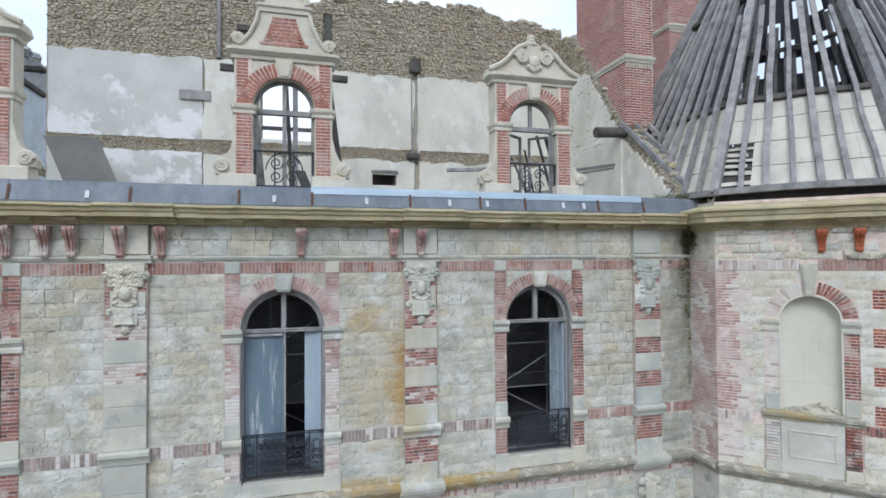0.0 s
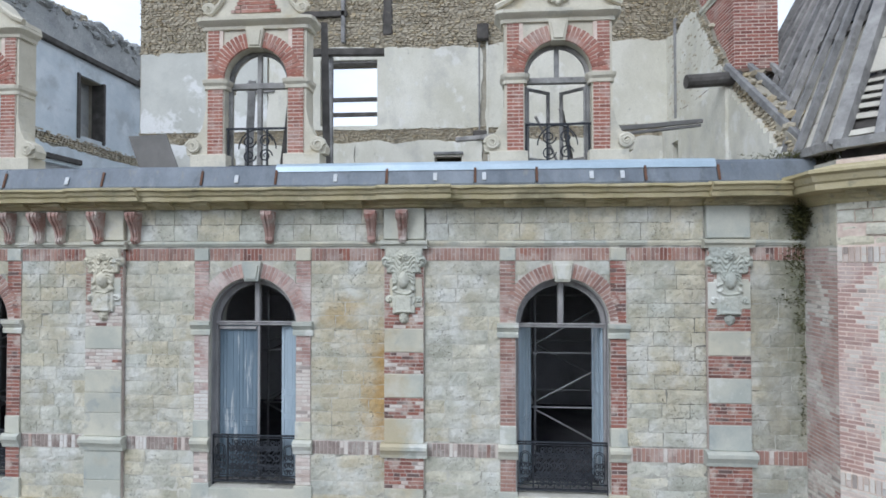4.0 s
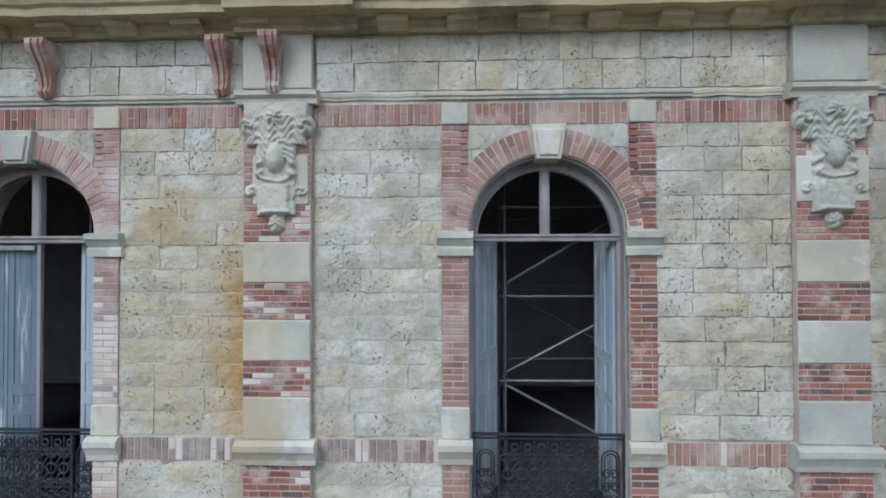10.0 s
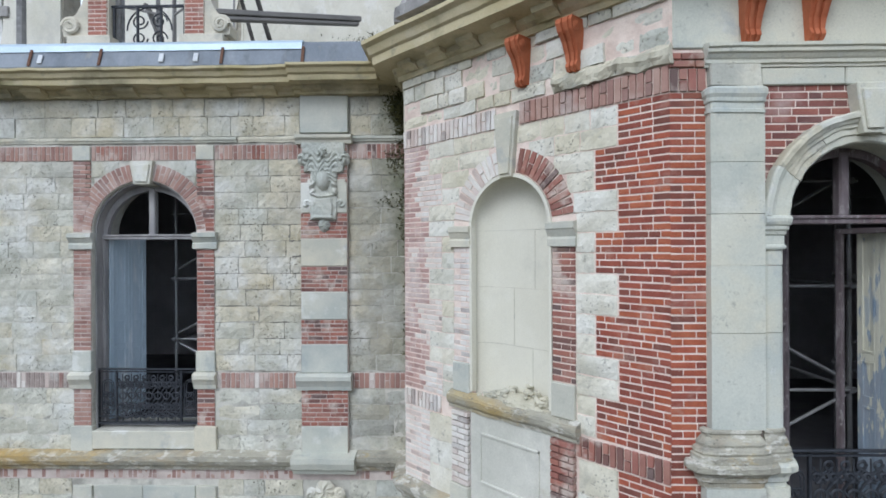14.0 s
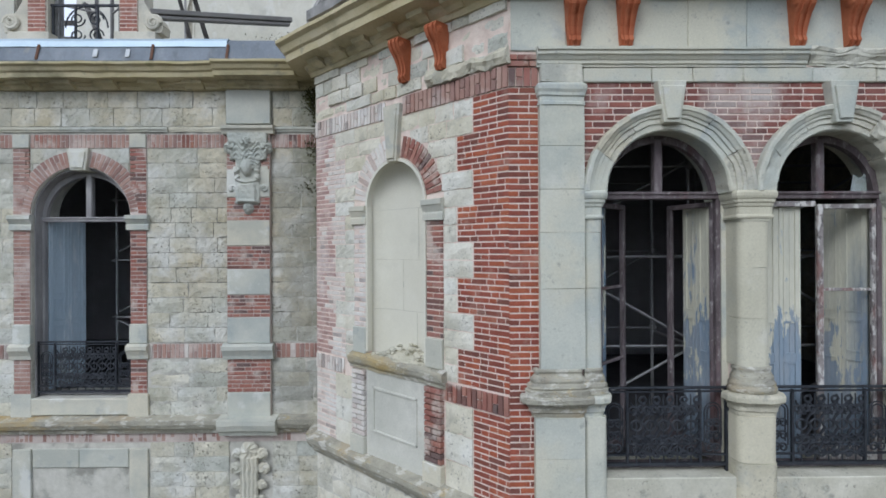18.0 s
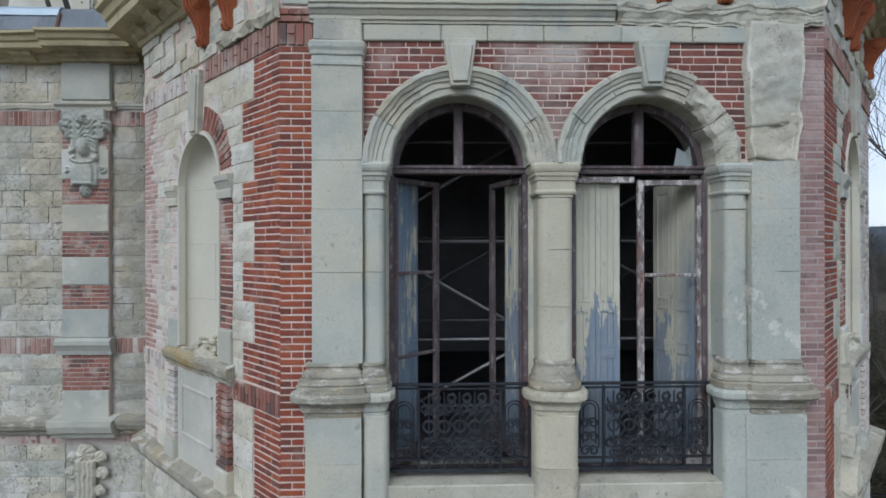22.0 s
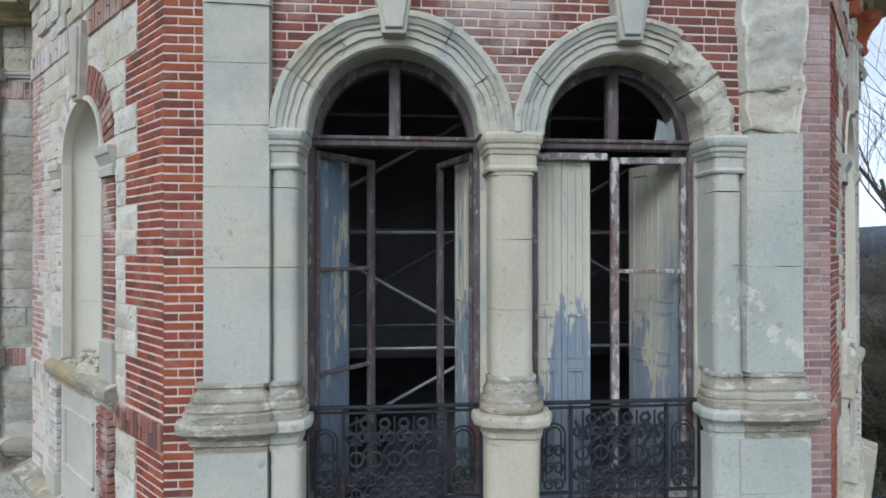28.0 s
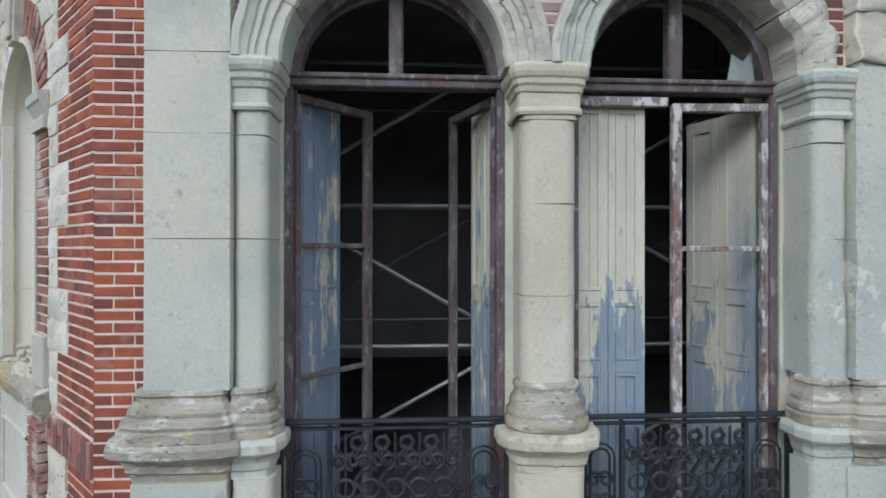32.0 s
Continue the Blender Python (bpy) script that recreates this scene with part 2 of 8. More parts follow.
M_GREYSTONE = material("blue_grey_limestone", ((0.45, 0.475, 0.435), (0.575, 0.58, 0.51)), 1.0, 0.85, 0.35, 70,
                       [((0.61, 0.575, 0.45), 0.75, 0.46, 0.56, 0.72), ((0.64, 0.63, 0.56), 1.5, 0.56, 0.62, 0.55), ((0.33, 0.37, 0.385), 2.2, 0.57, 0.64, 0.5), (OCHRE, 1.7, 0.64, 0.80, 0.4), ((0.60, 0.60, 0.57), 6.0, 0.62, 0.68, 0.5), (DARK, 14, 0.62, 0.70, 0.45)],
                       ((0.90, 0.94, 0.97), (1.06, 1.03, 0.97), (0.97, 0.99, 0.98), (0.93, 0.95, 0.96), (1.03, 1.0, 0.93)), spread=(0.42, 0.58), pits=0.25)
M_RUINED = material("flaking_limestone", ((0.445, 0.475, 0.43), (0.56, 0.58, 0.515)), 1.6, 0.92, 0.6, 45,
                    [((0.60, 0.575, 0.46), 0.9, 0.49, 0.58, 0.75), ((0.68, 0.67, 0.60), 2.6, 0.585, 0.605, 0.85), ((0.34, 0.36, 0.35), 2.4, 0.58, 0.68, 0.4), (DARK, 12, 0.62, 0.70, 0.4)], pits=0.4, bump_far=0.006)
M_WORN = material("eroded_limestone", ((0.47, 0.455, 0.37), (0.65, 0.63, 0.54)), 3.0, 0.92, 0.6, 45,
                  [((0.36, 0.37, 0.34), 1.8, 0.54, 0.62, 0.55), (OCHRE, 2.2, 0.58, 0.74, 0.45), (DARK, 8, 0.58, 0.66, 0.5)], ((0.9, 0.9, 0.88), (1.05, 1.03, 1.0), (0.97, 0.93, 0.84), (1.0, 1.02, 1.04)), pits=0.7, bump_far=0.007)
M_PILLAR = material("cream_grey_limestone", ((0.54, 0.51, 0.405), (0.67, 0.635, 0.52)), 1.1, 0.88, 0.45, 60,
                    [((0.42, 0.44, 0.42), 1.2, 0.52, 0.64, 0.6), ((0.66, 0.64, 0.55), 2.4, 0.55, 0.62, 0.5), (DARK, 16, 0.63, 0.70, 0.35), (OCHRE, 2.0, 0.62, 0.78, 0.35)], ((0.94, 0.96, 0.95), (1.04, 1.02, 0.96), (0.98, 0.98, 0.94)), pits=0.2)
M_LICHEN = material("lichened_limestone", ((0.30, 0.285, 0.23), (0.46, 0.435, 0.345)), 4.0, 0.93, 0.7, 38,
                    [((0.44, 0.36, 0.24), 2.0, 0.54, 0.66, 0.7), (DARK, 4.0, 0.54, 0.70, 0.55), ((0.66, 0.64, 0.57), 6.0, 0.54, 0.60, 0.7), ((0.46, 0.33, 0.12), 7.0, 0.60, 0.68, 0.5)], pits=1.0, stretch=(1, 1, 2.2), bump_far=0.010,
                    patches=[((0.45, 0.29, 0.07), (-5.5, 9.2, 4.08), (3.0, 1, 0.4), 0.7), ((0.45, 0.29, 0.07), (2.2, 9.2, 4.08), (2.2, 1, 0.4), 0.75), ((0.44, 0.31, 0.09), (8.6, 7.7, 5.2), (0.5, 0.6, 0.2), 0.7)])
M_CORNICE = material("mossy_cornice_limestone", ((0.45, 0.385, 0.215), (0.59, 0.52, 0.345)), 1.6, 0.92, 0.6, 45,
                     [((0.15, 0.145, 0.10), 1.0, 0.52, 0.66, 0.7), ((0.58, 0.53, 0.40), 2.2, 0.58, 0.66, 0.4), (MOSS, 2.4, 0.62, 0.76, 0.5), (DARK, 7, 0.57, 0.70, 0.5)], stretch=(1, 1, 1.6), bump_far=0.007)
# Joints turn darker by the right pier, below the cornice and towards the left.
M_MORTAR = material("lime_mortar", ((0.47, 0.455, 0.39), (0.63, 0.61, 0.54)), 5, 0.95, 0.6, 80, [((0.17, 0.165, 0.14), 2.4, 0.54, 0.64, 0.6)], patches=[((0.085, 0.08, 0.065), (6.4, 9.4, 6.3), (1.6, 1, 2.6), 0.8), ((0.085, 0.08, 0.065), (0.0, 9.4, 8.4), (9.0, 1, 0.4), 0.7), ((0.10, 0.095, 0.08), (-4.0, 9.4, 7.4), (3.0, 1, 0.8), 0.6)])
M_JOINT = material("pale_brick_mortar", ((0.64, 0.515, 0.44), (0.82, 0.71, 0.62)), 7, 0.95, 0.5, 90, [((0.46, 0.335, 0.28), 3.0, 0.54, 0.68, 0.5)])
M_JOINT_DULL = material("dull_brick_mortar", ((0.43, 0.355, 0.315), (0.62, 0.545, 0.49)), 4, 0.95, 0.5, 90)
M_BRICK = material("orange_red_brick", ((0.255, 0.076, 0.05), (0.37, 0.122, 0.077)), 9, 0.88, 0.7, 60,
                   [((0.52, 0.38, 0.31), 3.0, 0.56, 0.70, 0.5), ((0.13, 0.06, 0.05), 5.0, 0.58, 0.70, 0.45), ((0.46, 0.19, 0.11), 1.2, 0.56, 0.68, 0.4)],
                   ((0.66, 0.72, 0.80), (0.95, 0.88, 0.88), (1.12, 1.0, 0.9), (0.85, 0.80, 0.85), (1.18, 1.15, 0.95), (0.75, 0.72, 0.80), (1.0, 0.9, 0.9), (0.9, 0.85, 0.9), (0.60, 0.75, 0.88), (1.15, 1.05, 0.85)), steps=True)
M_PINK = material("faded_pink_brick", ((0.30, 0.18, 0.145), (0.39, 0.255, 0.21)), 4, 0.9, 0.5, 60,
                  [((0.60, 0.53, 0.48), 1.9, 0.50, 0.66, 0.65), (DARK, 6, 0.66, 0.78, 0.3)],
                  ((0.82, 0.82, 0.85), (1.0, 0.95, 0.95), (1.08, 1.02, 1.0), (1.15, 1.2, 1.2), (0.85, 0.80, 0.82), (1.05, 1.0, 1.0), (1.15, 1.2, 1.2)), steps=True)
M_SPANDREL = material("smeared_red_brick", ((0.20, 0.082, 0.066), (0.285, 0.13, 0.105)), 5, 0.92, 0.5, 60, [((0.52, 0.44, 0.38), 3.0, 0.60, 0.68, 0.5)],
                      ((0.75, 0.76, 0.80), (1.0, 0.95, 0.95), (1.15, 1.0, 0.95), (0.85, 0.78, 0.80), (1.1, 1.05, 1.0), (0.65, 0.75, 0.82)), steps=True,
                      patches=[((0.60, 0.55, 0.50), (12.17, 6.55, 7.74), (0.55, 1, 0.30), 0.75), ((0.55, 0.50, 0.46), (12.17, 6.55, 7.1), (0.25, 1, 0.3), 0.5), ((0.56, 0.47, 0.43), (10.85, 6.55, 7.7), (0.2, 1, 0.2), 0.6)])
M_ROSE = material("pale_rose_brick", ((0.39, 0.255, 0.22), (0.52, 0.39, 0.345)), 4, 0.92, 0.5, 60, [((0.66, 0.61, 0.57), 2.2, 0.48, 0.62, 0.75)],
                  ((0.85, 0.82, 0.83), (1.0, 0.97, 0.97), (1.08, 1.04, 1.03), (0.92, 0.86, 0.86), (1.05, 1.05, 1.05)), steps=True)
M_MAUVE_JOINT = material("dusty_pink_mortar", ((0.40, 0.31, 0.285), (0.55, 0.465, 0.43)), 5, 0.95, 0.6, 80)
M_MAUVE = material("dusty_mauve_brick", ((0.31, 0.205, 0.185), (0.42, 0.31, 0.285)), 4, 0.93, 0.7, 50, [((0.56, 0.48, 0.45), 2.0, 0.50, 0.64, 0.6), ((0.15, 0.11, 0.10), 6, 0.60, 0.70, 0.5)],
                   ((0.75, 0.72, 0.74), (1.0, 0.97, 0.97), (1.1, 1.06, 1.05), (0.85, 0.80, 0.82), (1.05, 1.0, 1.0)), steps=True)
M_WHITE_BRICK = material("whitewashed_brick", ((0.56, 0.51, 0.45), (0.70, 0.675, 0.62)), 3, 0.92, 0.6, 60,
                         [((0.70, 0.68, 0.64), 1.5, 0.48, 0.62, 0.85), ((0.36, 0.19, 0.15), 5, 0.60, 0.70, 0.5)],
                         ((1.0, 0.96, 0.95), (1.06, 1.04, 1.04), (1.02, 0.99, 0.98), (0.82, 0.72, 0.70), (1.06, 1.05, 1.05), (1.0, 0.92, 0.91), (0.58, 0.54, 0.54), (1.05, 1.04, 1.03), (0.92, 0.84, 0.83), (1.04, 1.03, 1.02)), steps=True)
M_DARK_BRICK = material("weathered_red_brick", ((0.25, 0.118, 0.092), (0.335, 0.175, 0.14)), 5, 0.88, 0.5, 60,
                        [((0.58, 0.50, 0.43), 3.0, 0.53, 0.62, 0.75), ((0.38, 0.22, 0.10), 2.0, 0.60, 0.76, 0.4)],
                        ((0.62, 0.66, 0.70), (1.0, 0.95, 0.95), (1.15, 1.0, 0.95), (1.15, 1.2, 1.2), (0.8, 0.74, 0.74), (1.1, 1.1, 1.1), (1.05, 0.9, 0.9), (0.55, 0.75, 0.85), (1.2, 1.15, 1.1)), steps=True)
M_GREY_BRICK = material("sooty_grey_brick", ((0.24, 0.19, 0.17), (0.38, 0.32, 0.285)), 5, 0.9, 0.5, 60, [((0.56, 0.53, 0.48), 4, 0.52, 0.64, 0.6)])
M_TERRA = material("terracotta", ((0.38, 0.11, 0.045), (0.48, 0.17, 0.08)), 6, 0.75, 0.3, 60, [(DARK, 3, 0.62, 0.8, 0.3)],
                   ((0.85, 0.82, 0.82), (1.05, 1.0, 1.0)))
M_TERRA_PINK = material("faded_terracotta", ((0.37, 0.23, 0.19), (0.48, 0.35, 0.305)), 5, 0.92, 0.4, 50, [((0.62, 0.58, 0.53), 4, 0.46, 0.60, 0.75), ((0.30, 0.08, 0.06), 7, 0.56, 0.66, 0.6)],
                        ((0.8, 0.78, 0.78), (1.05, 1.0, 1.0)))
M_WHITESTONE = material("whitened_limestone", ((0.55, 0.53, 0.44), (0.74, 0.725, 0.66)), 3.0, 0.92, 0.7, 40,
                        [(OCHRE, 1.6, 0.58, 0.74, 0.4), ((0.36, 0.35, 0.29), 6, 0.57, 0.66, 0.5), (DARK, 19, 0.60, 0.68, 0.6)], ((0.86, 0.86, 0.84), (1.05, 1.04, 1.02), (0.98, 0.94, 0.83), (1.08, 1.08, 1.08), (0.94, 0.95, 0.94)), pits=0.8, bump_far=0.008)
M_NICHE = material("cream_stone_render", ((0.64, 0.615, 0.51), (0.72, 0.70, 0.60)), 0.8, 0.88, 0.2, 90, [((0.46, 0.45, 0.39), 1.8, 0.54, 0.72, 0.5), ((0.76, 0.74, 0.65), 3.5, 0.56, 0.66, 0.3)])
M_PALE_APRON = material("pale_smooth_limestone", ((0.50, 0.495, 0.43), (0.65, 0.635, 0.56)), 1.6, 0.9, 0.4, 60, [((0.36, 0.36, 0.32), 2.0, 0.54, 0.68, 0.5), (OCHRE, 3.0, 0.64, 0.76, 0.4)])
M_PLASTER = material("weathered_white_plaster", ((0.50, 0.505, 0.465), (0.64, 0.64, 0.59)), 0.9, 0.9, 0.4, 40,
                     [((0.42, 0.435, 0.41), 0.55, 0.48, 0.62, 0.7), ((0.80, 0.80, 0.79), 0.9, 0.54, 0.58, 0.8), ((0.46, 0.41, 0.30), 1.5, 0.60, 0.74, 0.55), ((0.25, 0.24, 0.22), 3.0, 0.64, 0.72, 0.6)])
M_BLUE_PLASTER = material("pale_blue_plaster", ((0.56, 0.62, 0.655), (0.73, 0.77, 0.79)), 1.6, 0.9, 0.4, 40,
                          [((0.42, 0.45, 0.455), 0.9, 0.53, 0.66, 0.65), ((0.74, 0.77, 0.79), 1.2, 0.56, 0.62, 0.6), ((0.26, 0.26, 0.25), 2.8, 0.62, 0.72, 0.6)])
M_GREY_PLASTER = material("crumbling_grey_plaster", ((0.33, 0.34, 0.34), (0.48, 0.48, 0.46)), 1.4, 0.95, 0.9, 20, [(DARK, 2.0, 0.52, 0.70, 0.6), ((0.60, 0.60, 0.57), 4.0, 0.56, 0.64, 0.5)], bump_far=0.02)
M_RUBBLE = material("rubble_stone", ((0.42, 0.38, 0.30), (0.56, 0.52, 0.43)), 5, 0.95, 0.8, 40, [(DARK, 2.2, 0.58, 0.72, 0.4), ((0.60, 0.53, 0.40), 1.3, 0.54, 0.68, 0.5)],
                    ((0.60, 0.56, 0.50), (0.95, 0.92, 0.88), (1.1, 1.06, 1.0), (0.8, 0.78, 0.74), (1.0, 0.9, 0.74)), island=True)
M_RUBBLE_BED = material("earthen_rubble_mortar", ((0.31, 0.285, 0.225), (0.44, 0.405, 0.335)), 4, 0.97, 0.9, 40, [(DARK, 5, 0.55, 0.7, 0.6)])
M_LEAD = material("weathered_lead_sheet", ((0.135, 0.155, 0.18), (0.235, 0.26, 0.29)), 1.6, 0.6, 0.3, 40,
                  [((0.34, 0.36, 0.37), 2.4, 0.58, 0.72, 0.5), ((0.075, 0.08, 0.085), 3.5, 0.55, 0.70, 0.55), ((0.26, 0.25, 0.22), 9, 0.58, 0.68, 0.5)], metal=0.25, stretch=(1, 1, 0.5))
M_ZINC = material("pale_blue_zinc", ((0.36, 0.45, 0.52), (0.46, 0.55, 0.62)), 1.2, 0.45, 0.15, 50, [((0.56, 0.60, 0.62), 3, 0.6, 0.7, 0.5)], metal=0.3)
M_RUST = material("rusty_iron_clip", ((0.10, 0.05, 0.03), (0.17, 0.09, 0.06)), 9, 0.8, 0.4)
M_CLIP = material("white_lead_clip", ((0.50, 0.52, 0.54), (0.64, 0.66, 0.67)), 9, 0.6, 0.2)
M_OLD_WOOD = material("silver_grey_timber", ((0.215, 0.212, 0.208), (0.385, 0.378, 0.365)), 4.0, 0.92, 0.9, 70,
                      [((0.075, 0.07, 0.065), 5, 0.54, 0.68, 0.6), ((0.42, 0.42, 0.41), 11, 0.58, 0.68, 0.5)], ((0.75, 0.76, 0.78), (1.1, 1.08, 1.05), (0.9, 0.9, 0.92)))
M_DARK_WOOD = material("blackened_timber", ((0.06, 0.055, 0.05), (0.13, 0.12, 0.11)), 3, 0.9, 0.6, 60, [((0.22, 0.21, 0.2), 3, 0.6, 0.75, 0.5)])
M_BOARD = material("cream_sarking_board", ((0.54, 0.51, 0.44), (0.70, 0.67, 0.59)), 1.6, 0.9, 0.3, 50, [((0.28, 0.25, 0.19), 1.8, 0.58, 0.76, 0.5)])
M_FRAME = material("peeling_purple_brown_paint", ((0.10, 0.078, 0.08), (0.19, 0.16, 0.165)), 9, 0.9, 0.9, 80,
                   [((0.17, 0.07, 0.06), 2.2, 0.56, 0.66, 0.5), ((0.36, 0.33, 0.32), 20, 0.55, 0.62, 0.55), ((0.55, 0.525, 0.50), 38, 0.61, 0.67, 0.5), ((0.05, 0.045, 0.045), 17, 0.58, 0.66, 0.6)], stretch=(1, 1, 0.4))
M_PEELED = material("bare_white_flecked_timber", ((0.20, 0.175, 0.17), (0.34, 0.31, 0.295)), 9, 0.88, 0.8, 80,
                    [((0.66, 0.64, 0.60), 20, 0.50, 0.56, 0.85), ((0.06, 0.05, 0.05), 28, 0.57, 0.63, 0.8), ((0.22, 0.09, 0.07), 6, 0.56, 0.64, 0.6)], stretch=(1, 1, 0.45))
M_GREY_PAINT = material("grey_weathered_window_timber", ((0.25, 0.24, 0.24), (0.41, 0.395, 0.385)), 5, 0.85, 0.6, 70,
                        [((0.15, 0.12, 0.11), 4, 0.58, 0.72, 0.6)], stretch=(1, 1, 0.3))
M_SHUTTER = material("cream_and_blue_peeling_shutter", ((0.57, 0.555, 0.44), (0.66, 0.64, 0.53)), 2.2, 0.8, 0.4, 60,
                     [((0.44, 0.44, 0.38), 2.0, 0.53, 0.64, 0.5), ((0.33, 0.38, 0.42), 7.0, 0.60, 0.63, 0.7)], stretch=(1, 1, 0.22), low=((0.23, 0.295, 0.365), 4.5, 6.6, 0.95),
                     patches=[((0.19, 0.24, 0.30), (13.40, 6.86, 5.6), (0.36, 0.22, 1.3), 0.88)])
M_SHUTTER_BARE = material("mostly_bare_blue_shutter", ((0.56, 0.545, 0.44), (0.67, 0.65, 0.55)), 2.2, 0.8, 0.4, 60,
                          [((0.44, 0.44, 0.38), 2.0, 0.53, 0.64, 0.5), ((0.33, 0.38, 0.42), 6.0, 0.57, 0.61, 0.7)], stretch=(1, 1, 0.22), low=((0.225, 0.305, 0.40), 4.3, 9.0, 0.95))
# The upright pale streaks are highlights of the gloss, put into the colour.
M_SHUTTER_BLUE = material("glossy_blue_grey_shutter_glints", ((0.12, 0.17, 0.215), (0.25, 0.32, 0.375)), 2.0, 0.42, 0.5, 60,
                          [((0.56, 0.59, 0.60), 9.0, 0.57, 0.63, 0.8), ((0.09, 0.115, 0.14), 2.2, 0.52, 0.68, 0.6)], stretch=(1, 1, 0.10))
M_SHUTTER_PALE = material("blue_grey_weathered_shutter", ((0.31, 0.39, 0.455), (0.48, 0.555, 0.605)), 2.6, 0.7, 0.4, 60,
                          [((0.60, 0.63, 0.64), 4.4, 0.55, 0.61, 0.8), ((0.09, 0.11, 0.13), 2.2, 0.58, 0.72, 0.6)], stretch=(1, 1, 0.18))
M_IRON = material("black_wrought_iron", ((0.022, 0.025, 0.031), (0.05, 0.055, 0.064)), 8, 0.6, 0.3, 90, [((0.09, 0.075, 0.07), 6, 0.60, 0.73, 0.5)], metal=0.2)
M_TUBE = material("galvanised_scaffold_tube", ((0.30, 0.30, 0.30), (0.42, 0.42, 0.42)), 5, 0.5, 0.2, 60, metal=0.5)
# Mid grey, light enough to keep the rooms from going fully black.
M_DIM = material("grey_interior_plaster", ((0.42, 0.42, 0.42), (0.58, 0.58, 0.58)), 1.5, 0.95, 0.3)
M_FLOOR = material("dusty_floorboards", ((0.09, 0.09, 0.10), (0.16, 0.16, 0.17)), 2, 0.9, 0.3)
M_GRASS = material("winter_grass", ((0.030, 0.028, 0.018), (0.06, 0.052, 0.034)), 0.6, 0.95, 0.8, 12, [((0.07, 0.05, 0.035), 0.25, 0.5, 0.7, 0.7)])
M_PLANT = material("moss_and_weeds", ((0.055, 0.06, 0.022), (0.125, 0.12, 0.055)), 12, 0.9, 0.4, island=True, rand=((0.6, 0.6, 0.6), (1.2, 1.2, 1.0)))
M_SHRUB = material("dark_winter_shrub", ((0.022, 0.022, 0.015), (0.05, 0.046, 0.032)), 3, 0.9, 0.3, island=True, rand=((0.5, 0.5, 0.5), (1.2, 1.2, 1.0), (1.3, 1.0, 0.8)))
M_BARK = material("grey_bark", ((0.055, 0.05, 0.045), (0.11, 0.10, 0.09)), 9, 0.95, 0.7, 50, [(MOSS, 2, 0.6, 0.75, 0.5)])
M_WOODS = material("leafless_far_woods", ((0.045, 0.045, 0.042), (0.085, 0.078, 0.068)), 0.3, 0.95, 0.2, 3, island=True, rand=((0.6, 0.65, 0.7), (1.2, 1.15, 1.1), (1.1, 0.95, 0.8)))
# Woods on the hills, with the bluish haze of distance mixed into their colours.
M_HILL = material("haze_tinted_hill", ((0.06, 0.075, 0.095), (0.10, 0.115, 0.135)), 0.012, 0.95, 0.2, 0.4, [((0.11, 0.115, 0.115), 0.03, 0.52, 0.60, 0.6), ((0.045, 0.055, 0.07), 0.08, 0.52, 0.60, 0.5)])
M_TARP = material("blue_corrugated_sheet", ((0.10, 0.19, 0.30), (0.16, 0.27, 0.38)), 3, 0.5, 0.2, 40)
M_ROOF = material("brown_clay_roof", ((0.13, 0.09, 0.07), (0.19, 0.135, 0.105)), 2, 0.9, 0.4, 20)
M_SLATE = material("slate_roof", ((0.05, 0.055, 0.065), (0.09, 0.095, 0.11)), 2, 0.6, 0.4, 30)
M_PANEL = material("grey_sheet_board", ((0.17, 0.165, 0.155), (0.23, 0.22, 0.21)), 1.2, 0.8, 0.2, 50, [((0.12, 0.115, 0.11), 2, 0.56, 0.7, 0.5)])


def glass_material():
    m = bpy.data.materials.new("dusty_window_glass")
    m.use_nodes = True
    b = m.node_tree.nodes["Principled BSDF"]
    b.inputs["Base Color"].default_value = (0.80, 0.88, 0.86, 1)
    b.inputs["Roughness"].default_value = 0.12
    b.inputs["Transmission Weight"].default_value = 0.75
    return m


M_GLASS = glass_material()
RND = random.Random(7)


# ---------------------------------------------------------------- building helpers
def mesh_from(name, bm, mat):
    me = bpy.data.meshes.new(name)
    bmesh.ops.recalc_face_normals(bm, faces=bm.faces[:])
    bm.to_mesh(me)
    bm.free()
    if mat:
        me.materials.append(mat)
    return me


def part(name, bm, mat, parent=None, label=""):
    """Links a bmesh as one mesh object under a thing or a part."""
    ob = new(name, mesh_from(name, bm, mat))
    ob.parent = parent
    if label:
        tagged(ob, label)
    return ob


def put(name, me, parent, loc, scale=(1, 1, 1), rot=None):
    ob = bpy.data.objects.new(name, me)
    scene.collection.objects.link(ob)
    ob.parent = parent
    ob.location, ob.scale = loc, scale
    if rot:
        ob.rotation_euler = rot
    return ob


def empty(name, m, label="", category="", group="", kind=""):
    ob = new(name)
    ob.empty_display_size = 0.2
    ob.matrix_world = m
    return tagged(ob, label, category, group, kind)


def plan(x, y, rot=0.0, z=0.0):
    """The frame of a wall: local x runs along it as seen from outside, y goes into it, z up."""
    return Matrix.Translation((x, y, z)) @ Matrix.Rotation(radians(rot), 4, "Z")


def wear(bm, amp, size=3.0, seed=0.0):
    for v in bm.verts:
        n = noise.noise_vector((v.co + Vector((seed, seed * 1.7, 0))) * size)
        v.co += n * amp
    return bm


